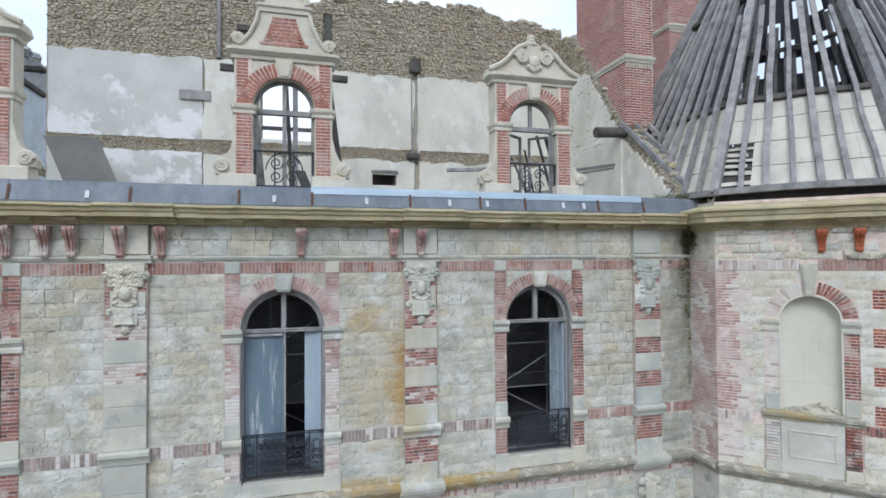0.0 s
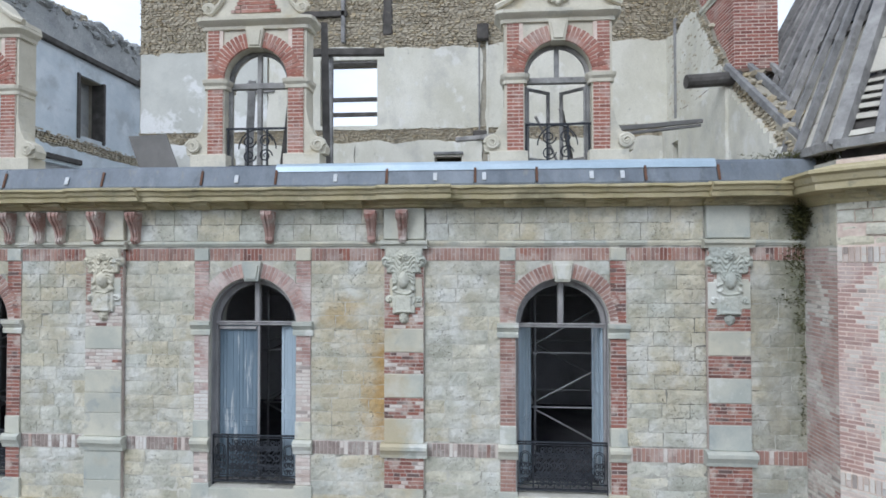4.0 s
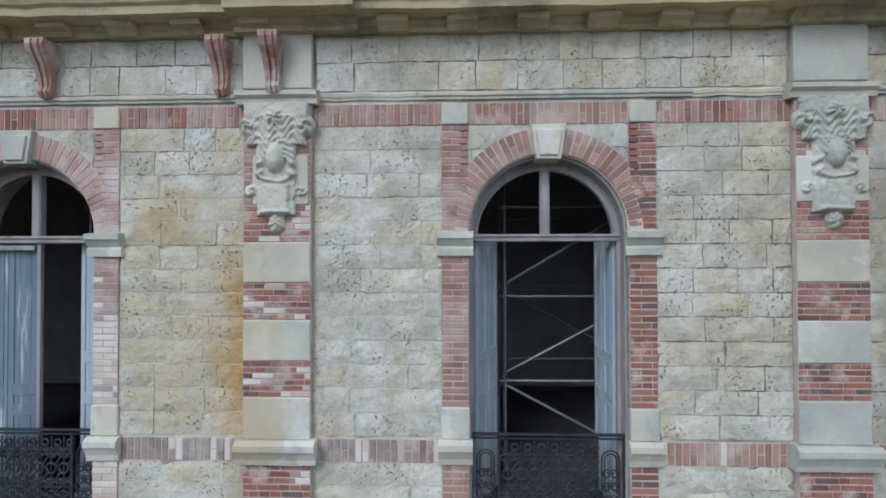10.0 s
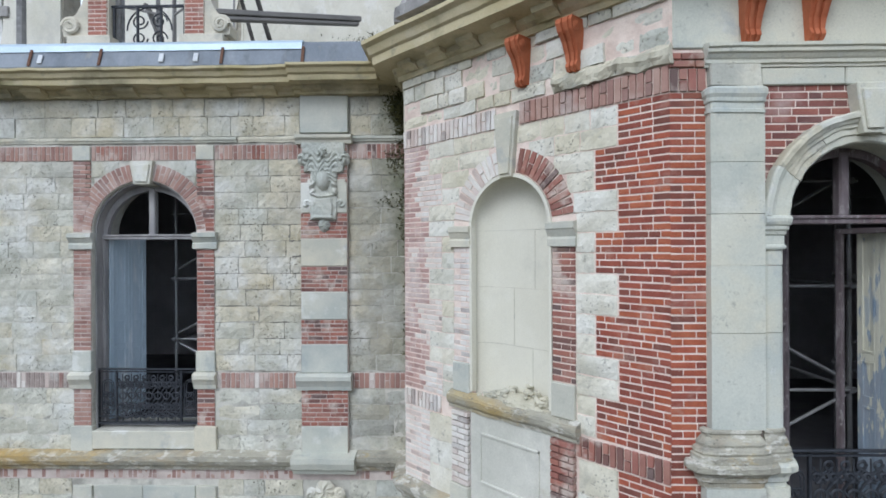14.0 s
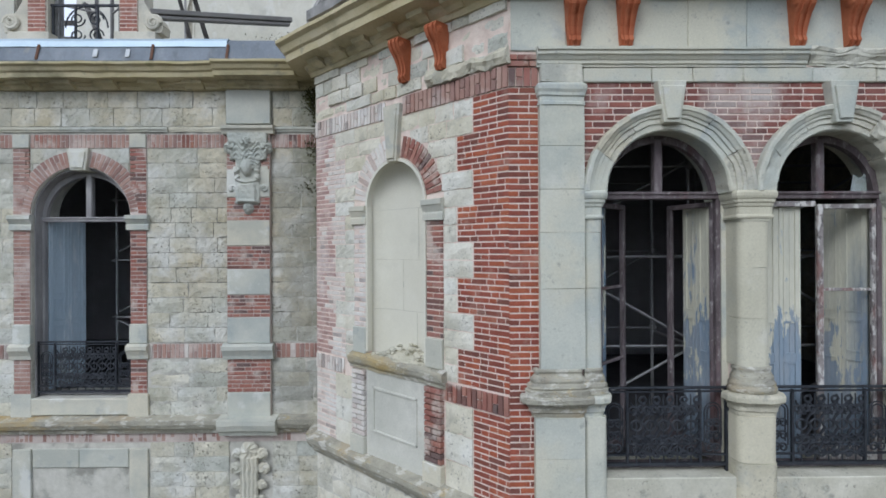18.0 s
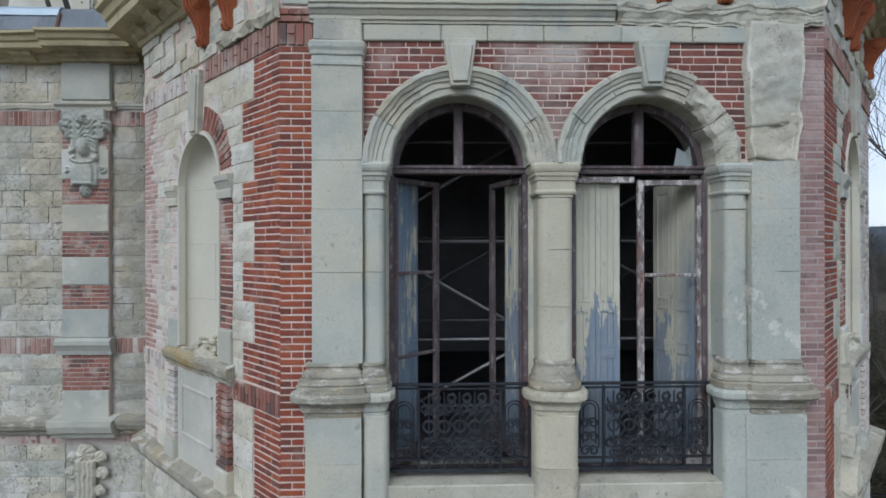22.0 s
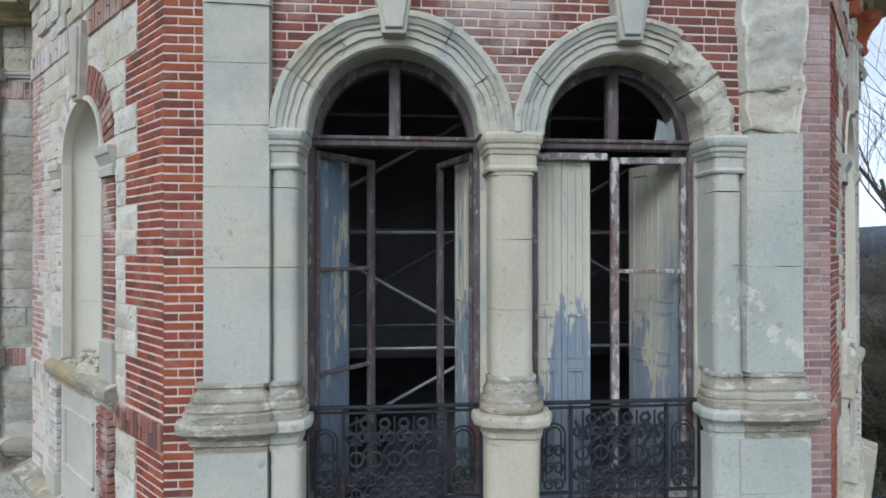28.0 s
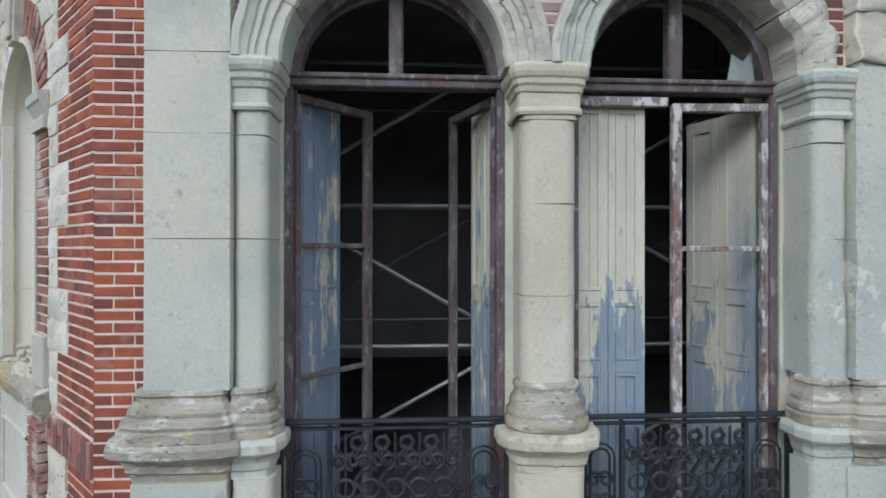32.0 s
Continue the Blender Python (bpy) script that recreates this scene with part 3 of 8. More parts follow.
def add_box(bm, x0, x1, y0, y1, z0, z1, bevel=0.0, m=None):
    vs = [bm.verts.new((x, y, z)) for x in (x0, x1) for y in (y0, y1) for z in (z0, z1)]
    fs = []
    for a, b, c, d in ((0, 1, 3, 2), (4, 6, 7, 5), (0, 4, 5, 1), (2, 3, 7, 6), (0, 2, 6, 4), (1, 5, 7, 3)):
        fs.append(bm.faces.new((vs[a], vs[b], vs[c], vs[d])))
    if bevel:
        edges = list({e for f in fs for e in f.edges})
        out = bmesh.ops.bevel(bm, geom=edges, offset=bevel, segments=1, affect="EDGES")
        vs = list({v for f in out["faces"] for v in f.verts})
    if m is not None:
        for v in vs:
            v.co = m @ v.co
    return vs


def box(x0, x1, y0, y1, z0, z1, bevel=0.0, cuts=0, rough=0.0, seed=0.0):
    bm = bmesh.new()
    add_box(bm, x0, x1, y0, y1, z0, z1, bevel)
    if cuts:
        bmesh.ops.subdivide_edges(bm, edges=[e for e in bm.edges if e.calc_length() > 0.12], cuts=cuts, use_grid_fill=True)
    if rough:
        wear(bm, rough, 5.0, seed)
    return bm


def extrude_poly(bm, pts, d0, d1, axis="x"):
    """A closed outline extruded: axis x: pts are (y, z) from x=d0 to d1; axis y: pts are (x, z) from y=d0 to d1."""
    def at(p, d):
        return (d, p[0], p[1]) if axis == "x" else (p[0], d, p[1])
    a, b = [bm.verts.new(at(p, d0)) for p in pts], [bm.verts.new(at(p, d1)) for p in pts]
    n = len(pts)
    bm.faces.new(a)
    bm.faces.new(b[::-1])
    for i in range(n):
        bm.faces.new((a[i], a[(i + 1) % n], b[(i + 1) % n], b[i]))
    return a + b


def moulding(u0, u1, profile, rough=0.003, step=0.18, seed=0.0):
    """A worn moulding along local x; profile: (out, z) pairs, out towards the viewer."""
    bm = bmesh.new()
    n = max(1, round((u1 - u0) / step))
    rings = []
    for i in range(n + 1):
        u = u0 + (u1 - u0) * i / n
        rings.append([bm.verts.new((u, -o, z)) for o, z in profile])
    k = len(profile)
    bm.faces.new(rings[0])
    bm.faces.new(rings[-1][::-1])
    for a, b in zip(rings, rings[1:]):
        for j in range(k):
            bm.faces.new((a[j], a[(j + 1) % k], b[(j + 1) % k], b[j]))
    return wear(bm, rough, 6.0, seed + u0)


def plan_moulding(path, profile, step=0.3, rough=0.004, closed=False, seed=0.0):
    """A moulding along a line in the plan (points x, y, outside on the right hand), with mitred corners."""
    pts = []
    for i, (a, b) in enumerate(zip(path, path[1:])):
        n = max(1, round(math.dist(a, b) / step))
        for k in range(n):
            pts.append((a[0] + (b[0] - a[0]) * k / n, a[1] + (b[1] - a[1]) * k / n))
    pts.append(path[-1])
    bm = bmesh.new()
    rings = []
    for i, p in enumerate(pts):
        d0 = Vector((p[0] - pts[i - 1][0], p[1] - pts[i - 1][1])).normalized() if i else None
        d1 = Vector((pts[i + 1][0] - p[0], pts[i + 1][1] - p[1])).normalized() if i + 1 < len(pts) else None
        d0, d1 = d0 or d1, d1 or d0
        n0, n1 = Vector((d0.y, -d0.x)), Vector((d1.y, -d1.x))
        nn = (n0 + n1).normalized()
        nn = nn / max(0.3, nn.dot(n0))
        rings.append([bm.verts.new((p[0] + nn.x * o, p[1] + nn.y * o, z)) for o, z in profile])
    k = len(profile)
    bm.faces.new(rings[0])
    bm.faces.new(rings[-1][::-1])
    for a, b in zip(rings, rings[1:]):
        for j in range(k):
            bm.faces.new((a[j], a[(j + 1) % k], b[(j + 1) % k], b[j]))
    return wear(bm, rough, 4.0, seed)


def arch_ring(uc, zs, profile, a0=0.0, a1=180.0, n=24, rough=0.003):
    """A moulding bent round an arch; profile: (radius, out)."""
    bm = bmesh.new()
    rings = []
    for i in range(n + 1):
        a = radians(a0 + (a1 - a0) * i / n)
        rings.append([bm.verts.new((uc + r * math.cos(a), -o, zs + r * math.sin(a))) for r, o in profile])
    k = len(profile)
    bm.faces.new(rings[0])
    bm.faces.new(rings[-1][::-1])
    for a, b in zip(rings, rings[1:]):
        for j in range(k):
            bm.faces.new((a[j], a[(j + 1) % k], b[(j + 1) % k], b[j]))
    return wear(bm, rough, 6.0, uc)


def tube(bm, pts, r, sides=6, r1=None):
    rings = []
    pts = [Vector(p) for p in pts]
    side = None
    for i, p in enumerate(pts):
        d = (pts[min(i + 1, len(pts) - 1)] - pts[max(i - 1, 0)]).normalized()
        if side is None:
            side = d.orthogonal().normalized()
        side = (side - d * side.dot(d)).normalized()
        up = d.cross(side)
        rr = r if r1 is None else r + (r1 - r) * i / (len(pts) - 1)
        rings.append([bm.verts.new(p + (side * math.cos(2 * math.pi * k / sides) + up * math.sin(2 * math.pi * k / sides)) * rr) for k in range(sides)])
    for a, b in zip(rings, rings[1:]):
        for j in range(sides):
            bm.faces.new((a[j], a[(j + 1) % sides], b[(j + 1) % sides], b[j]))
    bm.faces.new(rings[0][::-1])
    bm.faces.new(rings[-1])
    return bm


def wall_panel(u0, u1, z0, z1, thick, holes=(), face=0.006, tops=None):
    """A wall with openings through it. holes: (centre, half width, bottom, spring, arched)."""
    bm = bmesh.new()
    top = (lambda u: z1) if tops is None else tops

    def quad(pts):
        for y, flip in ((face, False), (thick, True)):
            vs = [bm.verts.new((u, y, z)) for u, z in pts]
            bm.faces.new(vs[::-1] if flip else vs)

    def rim(pts):
        for (ua, za), (ub, zb) in zip(pts, pts[1:]):
            bm.faces.new([bm.verts.new(p) for p in ((ua, face, za), (ub, face, zb), (ub, thick, zb), (ua, thick, za))])

    def strip(a, b):
        n = 1 if tops is None else max(1, round((b - a) / 0.06))
        for i in range(n):
            p, q = a + (b - a) * i / n, a + (b - a) * (i + 1) / n
            quad([(p, z0), (q, z0), (q, top(q)), (p, top(p))])
            rim([(p, top(p)), (q, top(q))])

    at = u0
    for uc, hw, zb, zs, arched in sorted(holes):
        strip(at, uc - hw)
        quad([(uc - hw, z0), (uc + hw, z0), (uc + hw, zb), (uc - hw, zb)])
        n = 18
        curve = [(uc - hw * math.cos(math.pi * i / n), zs + (hw * math.sin(math.pi * i / n) if arched else 0)) for i in range(n + 1)]
        for p, q in zip(curve, curve[1:]):
            quad([p, q, (q[0], top(q[0])), (p[0], top(p[0]))])
            rim([(p[0], top(p[0])), (q[0], top(q[0]))])
        rim([(uc - hw, zb), *curve, (uc + hw, zb), (uc - hw, zb)])
        at = uc + hw
    strip(at, u1)
    rim([(u0, z0), (u0, top(u0))])
    rim([(u1, top(u1)), (u1, z0)])
    rim([(u1, z0), (u0, z0)])
    bmesh.ops.remove_doubles(bm, verts=bm.verts[:], dist=0.0005)
    return bm


# ---- shared pieces: bricks and rough stones
def brick_proto(i, mat, sx=0.212, sy=0.1, sz=0.053):
    rr = random.Random(100 + i)
    bm = bmesh.new()
    add_box(bm, -sx / 2, sx / 2, 0, sy, -sz / 2, sz / 2, 0.003)
    for v in bm.verts:
        v.co += Vector((rr.uniform(-1, 1) * 0.003, rr.uniform(-1, 1) * 0.001, rr.uniform(-1, 1) * 0.002))
    return mesh_from("brick", bm, mat)


def stone_proto(i, mat, sx=0.4, sy=0.09, sz=0.2):
    rr = random.Random(300 + i)
    bm = bmesh.new()
    nx, nz, inset = 5, 3, 0.005
    grid = [[bm.verts.new((sx * (a / nx - 0.5) + rr.uniform(-1, 1) * (0.008 if a in (0, nx) else 0.004), rr.uniform(-0.004, 0.004) if 0 < a < nx and 0 < c < nz else inset + rr.uniform(-0.002, 0.005),
                           sz * (c / nz - 0.5) + rr.uniform(-1, 1) * (0.006 if c in (0, nz) else 0.004))) for c in range(nz + 1)] for a in range(nx + 1)]
    for a in range(nx):
        for c in range(nz):
            bm.faces.new((grid[a][c], grid[a + 1][c], grid[a + 1][c + 1], grid[a][c + 1]))
    rim = [grid[a][0] for a in range(nx + 1)] + [grid[nx][c] for c in range(1, nz + 1)] + [grid[a][nz] for a in range(nx - 1, -1, -1)] + [grid[0][c] for c in range(nz - 1, 0, -1)]
    back = [bm.verts.new((v.co.x, sy, v.co.z)) for v in rim]
    for k in range(len(rim)):
        bm.faces.new((rim[k], rim[(k + 1) % len(rim)], back[(k + 1) % len(rim)], back[k]))
    return mesh_from("stone", bm, mat)


PROTO = {}


def protos(mat, kind):
    key = (mat.name, kind)
    if key not in PROTO:
        PROTO[key] = [(brick_proto if kind == "brick" else stone_proto)(i, mat) for i in range(6)]
    return PROTO[key]


def free_spans(u0, u1, z, holes):
    """What is left of u0..u1 at height z. holes: ('rect', a, b, c, d) or ('arc', centre, spring, radius)."""
    spans = [(u0, u1)]
    for h in holes:
        if h[0] == "rect":
            if not h[3] < z < h[4]:
                continue
            a, b = h[1], h[2]
        else:
            if not h[2] <= z < h[2] + h[3]:
                continue
            w = math.sqrt(h[3] ** 2 - (z - h[2]) ** 2)
            a, b = h[1] - w, h[1] + w
        cut = []
        for p, q in spans:
            if b <= p or a >= q:
                cut.append((p, q))
            else:
                if a > p:
                    cut.append((p, a))
                if b < q:
                    cut.append((b, q))
        spans = cut
    return spans


def lay_bricks(parent, mat, u0, u1, z0, z1, holes=(), course=0.0558, out=0.0, long=0.186, left=None, right=None, pick=None):
    """Courses of stretchers and headers in turn, each brick an object. left, right: the ends course by course (toothed quoins). pick: a material for a place."""
    n = max(1, round((z1 - z0) / course))
    ch = (z1 - z0) / n
    for i in range(n):
        z = z0 + ch * (i + 0.5)
        a0, b0 = (left(i) if left else u0), (right(i) if right else u1)
        for a, b in free_spans(a0, b0, z, holes):
            u, first = a, i % 2 == 0
            cut = RND.uniform(0.35, 1.0) if b - a > 0.5 else 1.0
            while b - u > 0.03:
                ln = (long if first else long / 2) * cut * RND.uniform(0.96, 1.04)
                cut = 1.0
                if b - u - ln < 0.045:
                    ln = b - u
                first = not first if RND.random() < 0.8 else first
                k = RND.randrange(6)
                use = protos(pick(u + ln / 2, z) if pick else mat, "brick")[k]
                put("brick", use, parent, (u + ln / 2, -out + RND.uniform(-0.0018, 0.0012), z), ((ln - 0.0085) / 0.212, 1, (ch - 0.0125) / 0.053))
                u += ln


def lay_soldiers(parent, mat, u0, u1, z0, z1, out=0.0, width=0.063, holes=(), pick=None):
    """Bricks standing on end in a band; here and there two short ones in place of a long one."""
    for a, b in free_spans(u0, u1, (z0 + z1) / 2, holes):
        n = max(1, round((b - a) / width))
        w = (b - a) / n
        for i in range(n):
            rows = [(z0, z1)] if i % 3 != 1 else [(z0, (z0 + z1) / 2), ((z0 + z1) / 2, z1)]
            for p, q in rows:
                put("brick", protos(pick(a + w * (i + 0.5)) if pick else mat, "brick")[RND.randrange(6)], parent, (a + w * (i + 0.5), -out + RND.uniform(-0.003, 0.003), (p + q) / 2),
                    ((q - p - 0.01) / 0.212, 1, (w - 0.012) / 0.053), (0, radians(90), 0))


def lay_arch(parent, mat, uc, zs, r0, r1, a0=4, a1=176, skip=(), out=0.0, width=0.062):
    """Bricks set round an arch; skip: angles left free for a keystone."""
    n = round(radians(a1 - a0) * (r0 + r1) / 2 / width)
    for i in range(n):
        a = a0 + (a1 - a0) * (i + 0.5) / n
        if skip and skip[0] < a < skip[1]:
            continue
        mid = (r0 + r1) / 2
        rows = [(r0, r1)] if i % 3 else [(r0, mid), (mid, r1)]
        for p, q in rows:
            rm, t = (p + q) / 2, radians(a)
            put("brick", protos(mat, "brick")[RND.randrange(6)], parent, (uc + rm * math.cos(t), -out + RND.uniform(-0.003, 0.003), zs + rm * math.sin(t)),
                ((q - p - 0.01) / 0.212, 1, (rm * radians(a1 - a0) / n - 0.012) / 0.053), (0, -t, 0))


def backing(spans, z0, z1, y0=0.003, y1=0.1):
    """The bed behind a course of pieces, in lengths that leave the openings free."""
    bm = bmesh.new()
    for a, b in spans:
        add_box(bm, a, b, y0, y1, z0, z1)
    return bm


def lay_stones(parent, mat, u0, u1, z0, z1, holes=(), course=0.21, out=0.009, long=(0.26, 0.58)):
    n = max(1, round((z1 - z0) / course))
    ch = (z1 - z0) / n
    for i in range(n):
        z = z0 + ch * (i + 0.5)
        for a, b in free_spans(u0, u1, z, holes):
            u = a
            while b - u > 0.03:
                ln = RND.uniform(*long)
                if b - u - ln < 0.15:
                    ln = b - u
                put("stone", protos(mat, "stone")[RND.randrange(6)], parent, (u + ln / 2, -out + RND.uniform(-0.004, 0.004), z),
                    ((ln - 0.010) / 0.4, 1, (ch - 0.010) / 0.2), (0, radians(180) if RND.random() < 0.5 else 0, 0))
                u += ln


def block(parent, u0, u1, z0, z1, out, mat, name="stone_block", deep=0.05, rough=0.004, label=""):
    """A dressed stone with softened, slightly uneven edges."""
    return part(name, box(u0 + 0.002, u1 - 0.002, -out, deep, z0 + 0.002, z1 - 0.002, 0.008, 1, rough, u0 + z0), mat, parent, label)

# ---------------------------------------------------------------- the plan
Z_LEDGE, Z_SILL, Z_RAIL, Z_SPRING, Z_BAND, Z_FRIEZE, Z_CORNICE = 4.10, 4.36, 5.12, 6.87, 7.81, 8.10, 8.62
WALL_Y = 9.39                                            # face of the long wing
BAYS = (-4.86, -0.19, 4.49)                              # its windows
PIERS = ((-7.53, -6.94), (-2.83, -2.23), (1.86, 2.45), (6.53, 7.12))
X_W, X_E, Y_F, CUT = 7.90, 16.44, 6.55, 2.14             # the eight-sided pavilion
X_MID = (X_W + X_E) / 2
Y_SIDE = Y_F + CUT
CHAMFER = CUT * math.sqrt(2)

# ---------------------------------------------------------------- ground and distance
bm = bmesh.new()
for i in range(-12, 13):
    for j in range(-12, 13):
        x, y = math.copysign(abs(i / 12) ** 2.2 * 1500, i), math.copysign(abs(j / 12) ** 2.2 * 1500, j)
        bm.verts.new((x + 12, y + 10, 0.25 * noise.noise((x * 0.05, y * 0.05, 0)) if 0.5 < math.hypot(x, y) < 400 and abs(x) > 24 else 0.0))
bm.verts.ensure_lookup_table()
for i in range(24):
    for j in range(24):
        a = i * 25 + j
        bm.faces.new([bm.verts[k] for k in (a, a + 25, a + 26, a + 1)])
ground = tagged(part("ground", bm, M_GRASS), "rough winter grass and bare earth", "ground", kind="structure")

bm = bmesh.new()
ring = []
for i in range(97):
    a = radians(i * 3.75)
    h = 40 + 24 * noise.noise((math.cos(a) * 3, math.sin(a) * 3, 2.0)) + 8 * noise.noise((math.cos(a) * 14, math.sin(a) * 14, 5.0))
    ring.append((bm.verts.new((900 * math.cos(a), 900 * math.sin(a), -1)), bm.verts.new((980 * math.cos(a), 980 * math.sin(a), max(9, h)))))
for (a, b), (c, d) in zip(ring, ring[1:]):
    bm.faces.new((a, c, d, b))
tagged(part("backdrop", bm, M_HILL), "hazy wooded hills on the horizon", "hills", kind="structure")

# ---------------------------------------------------------------- the long wing: wall, openings
main_holes = [(c, 0.68, Z_SILL, Z_SPRING, True) for c in BAYS]
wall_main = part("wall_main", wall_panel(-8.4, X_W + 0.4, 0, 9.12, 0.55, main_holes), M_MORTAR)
wall_main.matrix_world = plan(0, WALL_Y)
tagged(wall_main, "weathered limestone facade with pink brick bands and piers", "facade wall", kind="structure")

stone_holes = [("rect", a, b, 0, Z_FRIEZE) for a, b in PIERS]
for c in BAYS:
    stone_holes += [("rect", c - 0.915, c + 0.915, Z_LEDGE, Z_SPRING), ("arc", c, Z_SPRING - 0.02, 0.915),
                    ("rect", c - 0.915, c - 0.68, Z_SPRING, Z_BAND), ("rect", c + 0.68, c + 0.915, Z_SPRING, Z_BAND)]
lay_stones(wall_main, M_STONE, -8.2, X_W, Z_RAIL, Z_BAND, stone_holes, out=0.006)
BETWEEN = free_spans(-8.2, X_W, 5.0, [("rect", c - 0.70, c + 0.70, 0, 9) for c in BAYS])
dado = part("dado", backing(BETWEEN, Z_LEDGE, 4.9), M_MORTAR, wall_main, "rough limestone dado below the brick band")
lay_stones(dado, M_STONE, -8.2, X_W, Z_LEDGE, 4.9, stone_holes, course=0.2, out=0.006)
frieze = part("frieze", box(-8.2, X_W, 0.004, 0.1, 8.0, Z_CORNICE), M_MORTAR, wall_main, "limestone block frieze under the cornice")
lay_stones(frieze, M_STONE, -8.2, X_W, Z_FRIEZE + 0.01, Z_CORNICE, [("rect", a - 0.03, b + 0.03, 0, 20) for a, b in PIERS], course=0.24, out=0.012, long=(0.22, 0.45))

ARCHITRAVE = ((0.0, 8.03), (0.02, 8.032), (0.024, 8.05), (0.04, 8.062), (0.042, 8.085), (0.0, 8.105))
LEDGE = ((0.0, 3.86), (0.05, 3.88), (0.07, 3.93), (0.12, 3.96), (0.15, 4.02), (0.15, 4.08), (0.0, 4.12))
spans = free_spans(-8.2, X_W, 1.0, [("rect", a, b, 0, 9) for a, b in PIERS])
for k, (a, b) in enumerate(spans):
    u = a
    while u < b - 0.05:                                   # some lengths have lost their edge
        v = min(b, u + RND.uniform(0.5, 1.3))
        v = b if b - v < 0.2 else v
        worn = RND.random() < 0.3
        part("architrave_moulding", moulding(u, v, [(o * 0.45, z) for o, z in ARCHITRAVE] if worn else ARCHITRAVE, 0.010 if worn else 0.004, 0.07, k + u), M_WORN if worn else M_DRESSED, wall_main)
        u = v
part("ledge", moulding(-8.2, X_W, LEDGE, 0.010, 0.2, 3.0), M_LICHEN, wall_main, "projecting stone ledge stained with orange lichen")

upper = part("brick_band", box(-8.2, X_W, 0.0, 0.1, Z_BAND, 8.0), M_JOINT_DULL, wall_main, "band of upright faded pink bricks")
free = [("rect", a, b, 0, 9) for a, b in PIERS]
for c in BAYS:
    for s in (-1, 1):
        free.append(("rect", c + s * 0.80 - 0.12, c + s * 0.80 + 0.12, 0, 9))
        block(wall_main, c + s * 0.80 - 0.118, c + s * 0.80 + 0.118, Z_BAND, 8.0, 0.03, M_DRESSED)
lay_soldiers(upper, M_PINK, -8.2, X_W, Z_BAND, 8.0, 0.006, 0.058, holes=free, pick=lambda u: M_DARK_BRICK if noise.noise((u * 2.1, 8.0, 0.0)) > 0.2 else M_PINK)
middle = part("brick_band", backing(BETWEEN, 4.9, 5.1, 0.0), M_JOINT_DULL, wall_main, "damaged band of upright bricks")


def band_brick(u):
    n = noise.noise((u * 6.0, 2.0, 0.0)) + 0.5 * noise.noise((u * 23.0, 5.0, 0.0))
    if u > 5.2:
        return M_PINK if n > -0.35 else M_WHITE_BRICK
    return M_WHITE_BRICK if n > 0.14 else (M_GREY_BRICK if n > -0.42 else M_PINK)


lay_soldiers(middle, M_PINK, -8.2, X_W, 4.9, 5.1, 0.006, pick=band_brick, holes=[("rect", a, b, 0, 9) for a, b in PIERS] + [("rect", c - 0.93, c + 0.93, 0, 9) for c in BAYS])
lower = part("brick_band", box(-8.2, X_W, 0.0, 0.1, 3.74, 3.86), M_JOINT_DULL, wall_main, "thin band of upright bricks")
lay_soldiers(lower, M_PINK, -8.2, X_W, 3.75, 3.86, 0.0, holes=[("rect", a, b, 0, 9) for a, b in PIERS])
plinth = part("ground_storey", box(-8.2, X_W, 0.02, 0.1, 0.0, 3.74), M_MORTAR, wall_main, "limestone ground storey")
low_holes = [("rect", a, b, 0, 9) for a, b in PIERS] + [("rect", c - 0.95, c + 0.95, 0, 3.66) for c in BAYS]
lay_stones(plinth, M_STONE, -8.2, X_W, 2.3, 3.74, low_holes)

IMPOST = ((0.0, 6.68), (0.045, 6.68), (0.045, 6.74), (0.03, 6.76), (0.07, 6.82), (0.085, 6.83), (0.085, 6.88), (0.0, 6.89))
PED_MOULD = ((0.0, 4.90), (0.04, 4.90), (0.05, 4.95), (0.075, 5.0), (0.095, 5.03), (0.095, 5.08), (0.05, 5.11), (0.0, 5.11))


def keystone(parent, uc, z0, z1, w0, w1, out, mat):
    bm = bmesh.new()
    extrude_poly(bm, [(uc - w0, z0), (uc + w0, z0), (uc + w1, z1), (uc - w1, z1)], -out, 0.2, "y")
    extrude_poly(bm, [(uc - w0 * 0.75, z0 + 0.03), (uc + w0 * 0.75, z0 + 0.03), (uc + w1 * 0.75, z1 - 0.05), (uc - w1 * 0.75, z1 - 0.05)], -out - 0.02, -out + 0.01, "y")
    bmesh.ops.bevel(bm, geom=bm.edges[:], offset=0.006, segments=1, affect="EDGES")
    return part("keystone", wear(bm, 0.004, 6, uc), mat, parent)


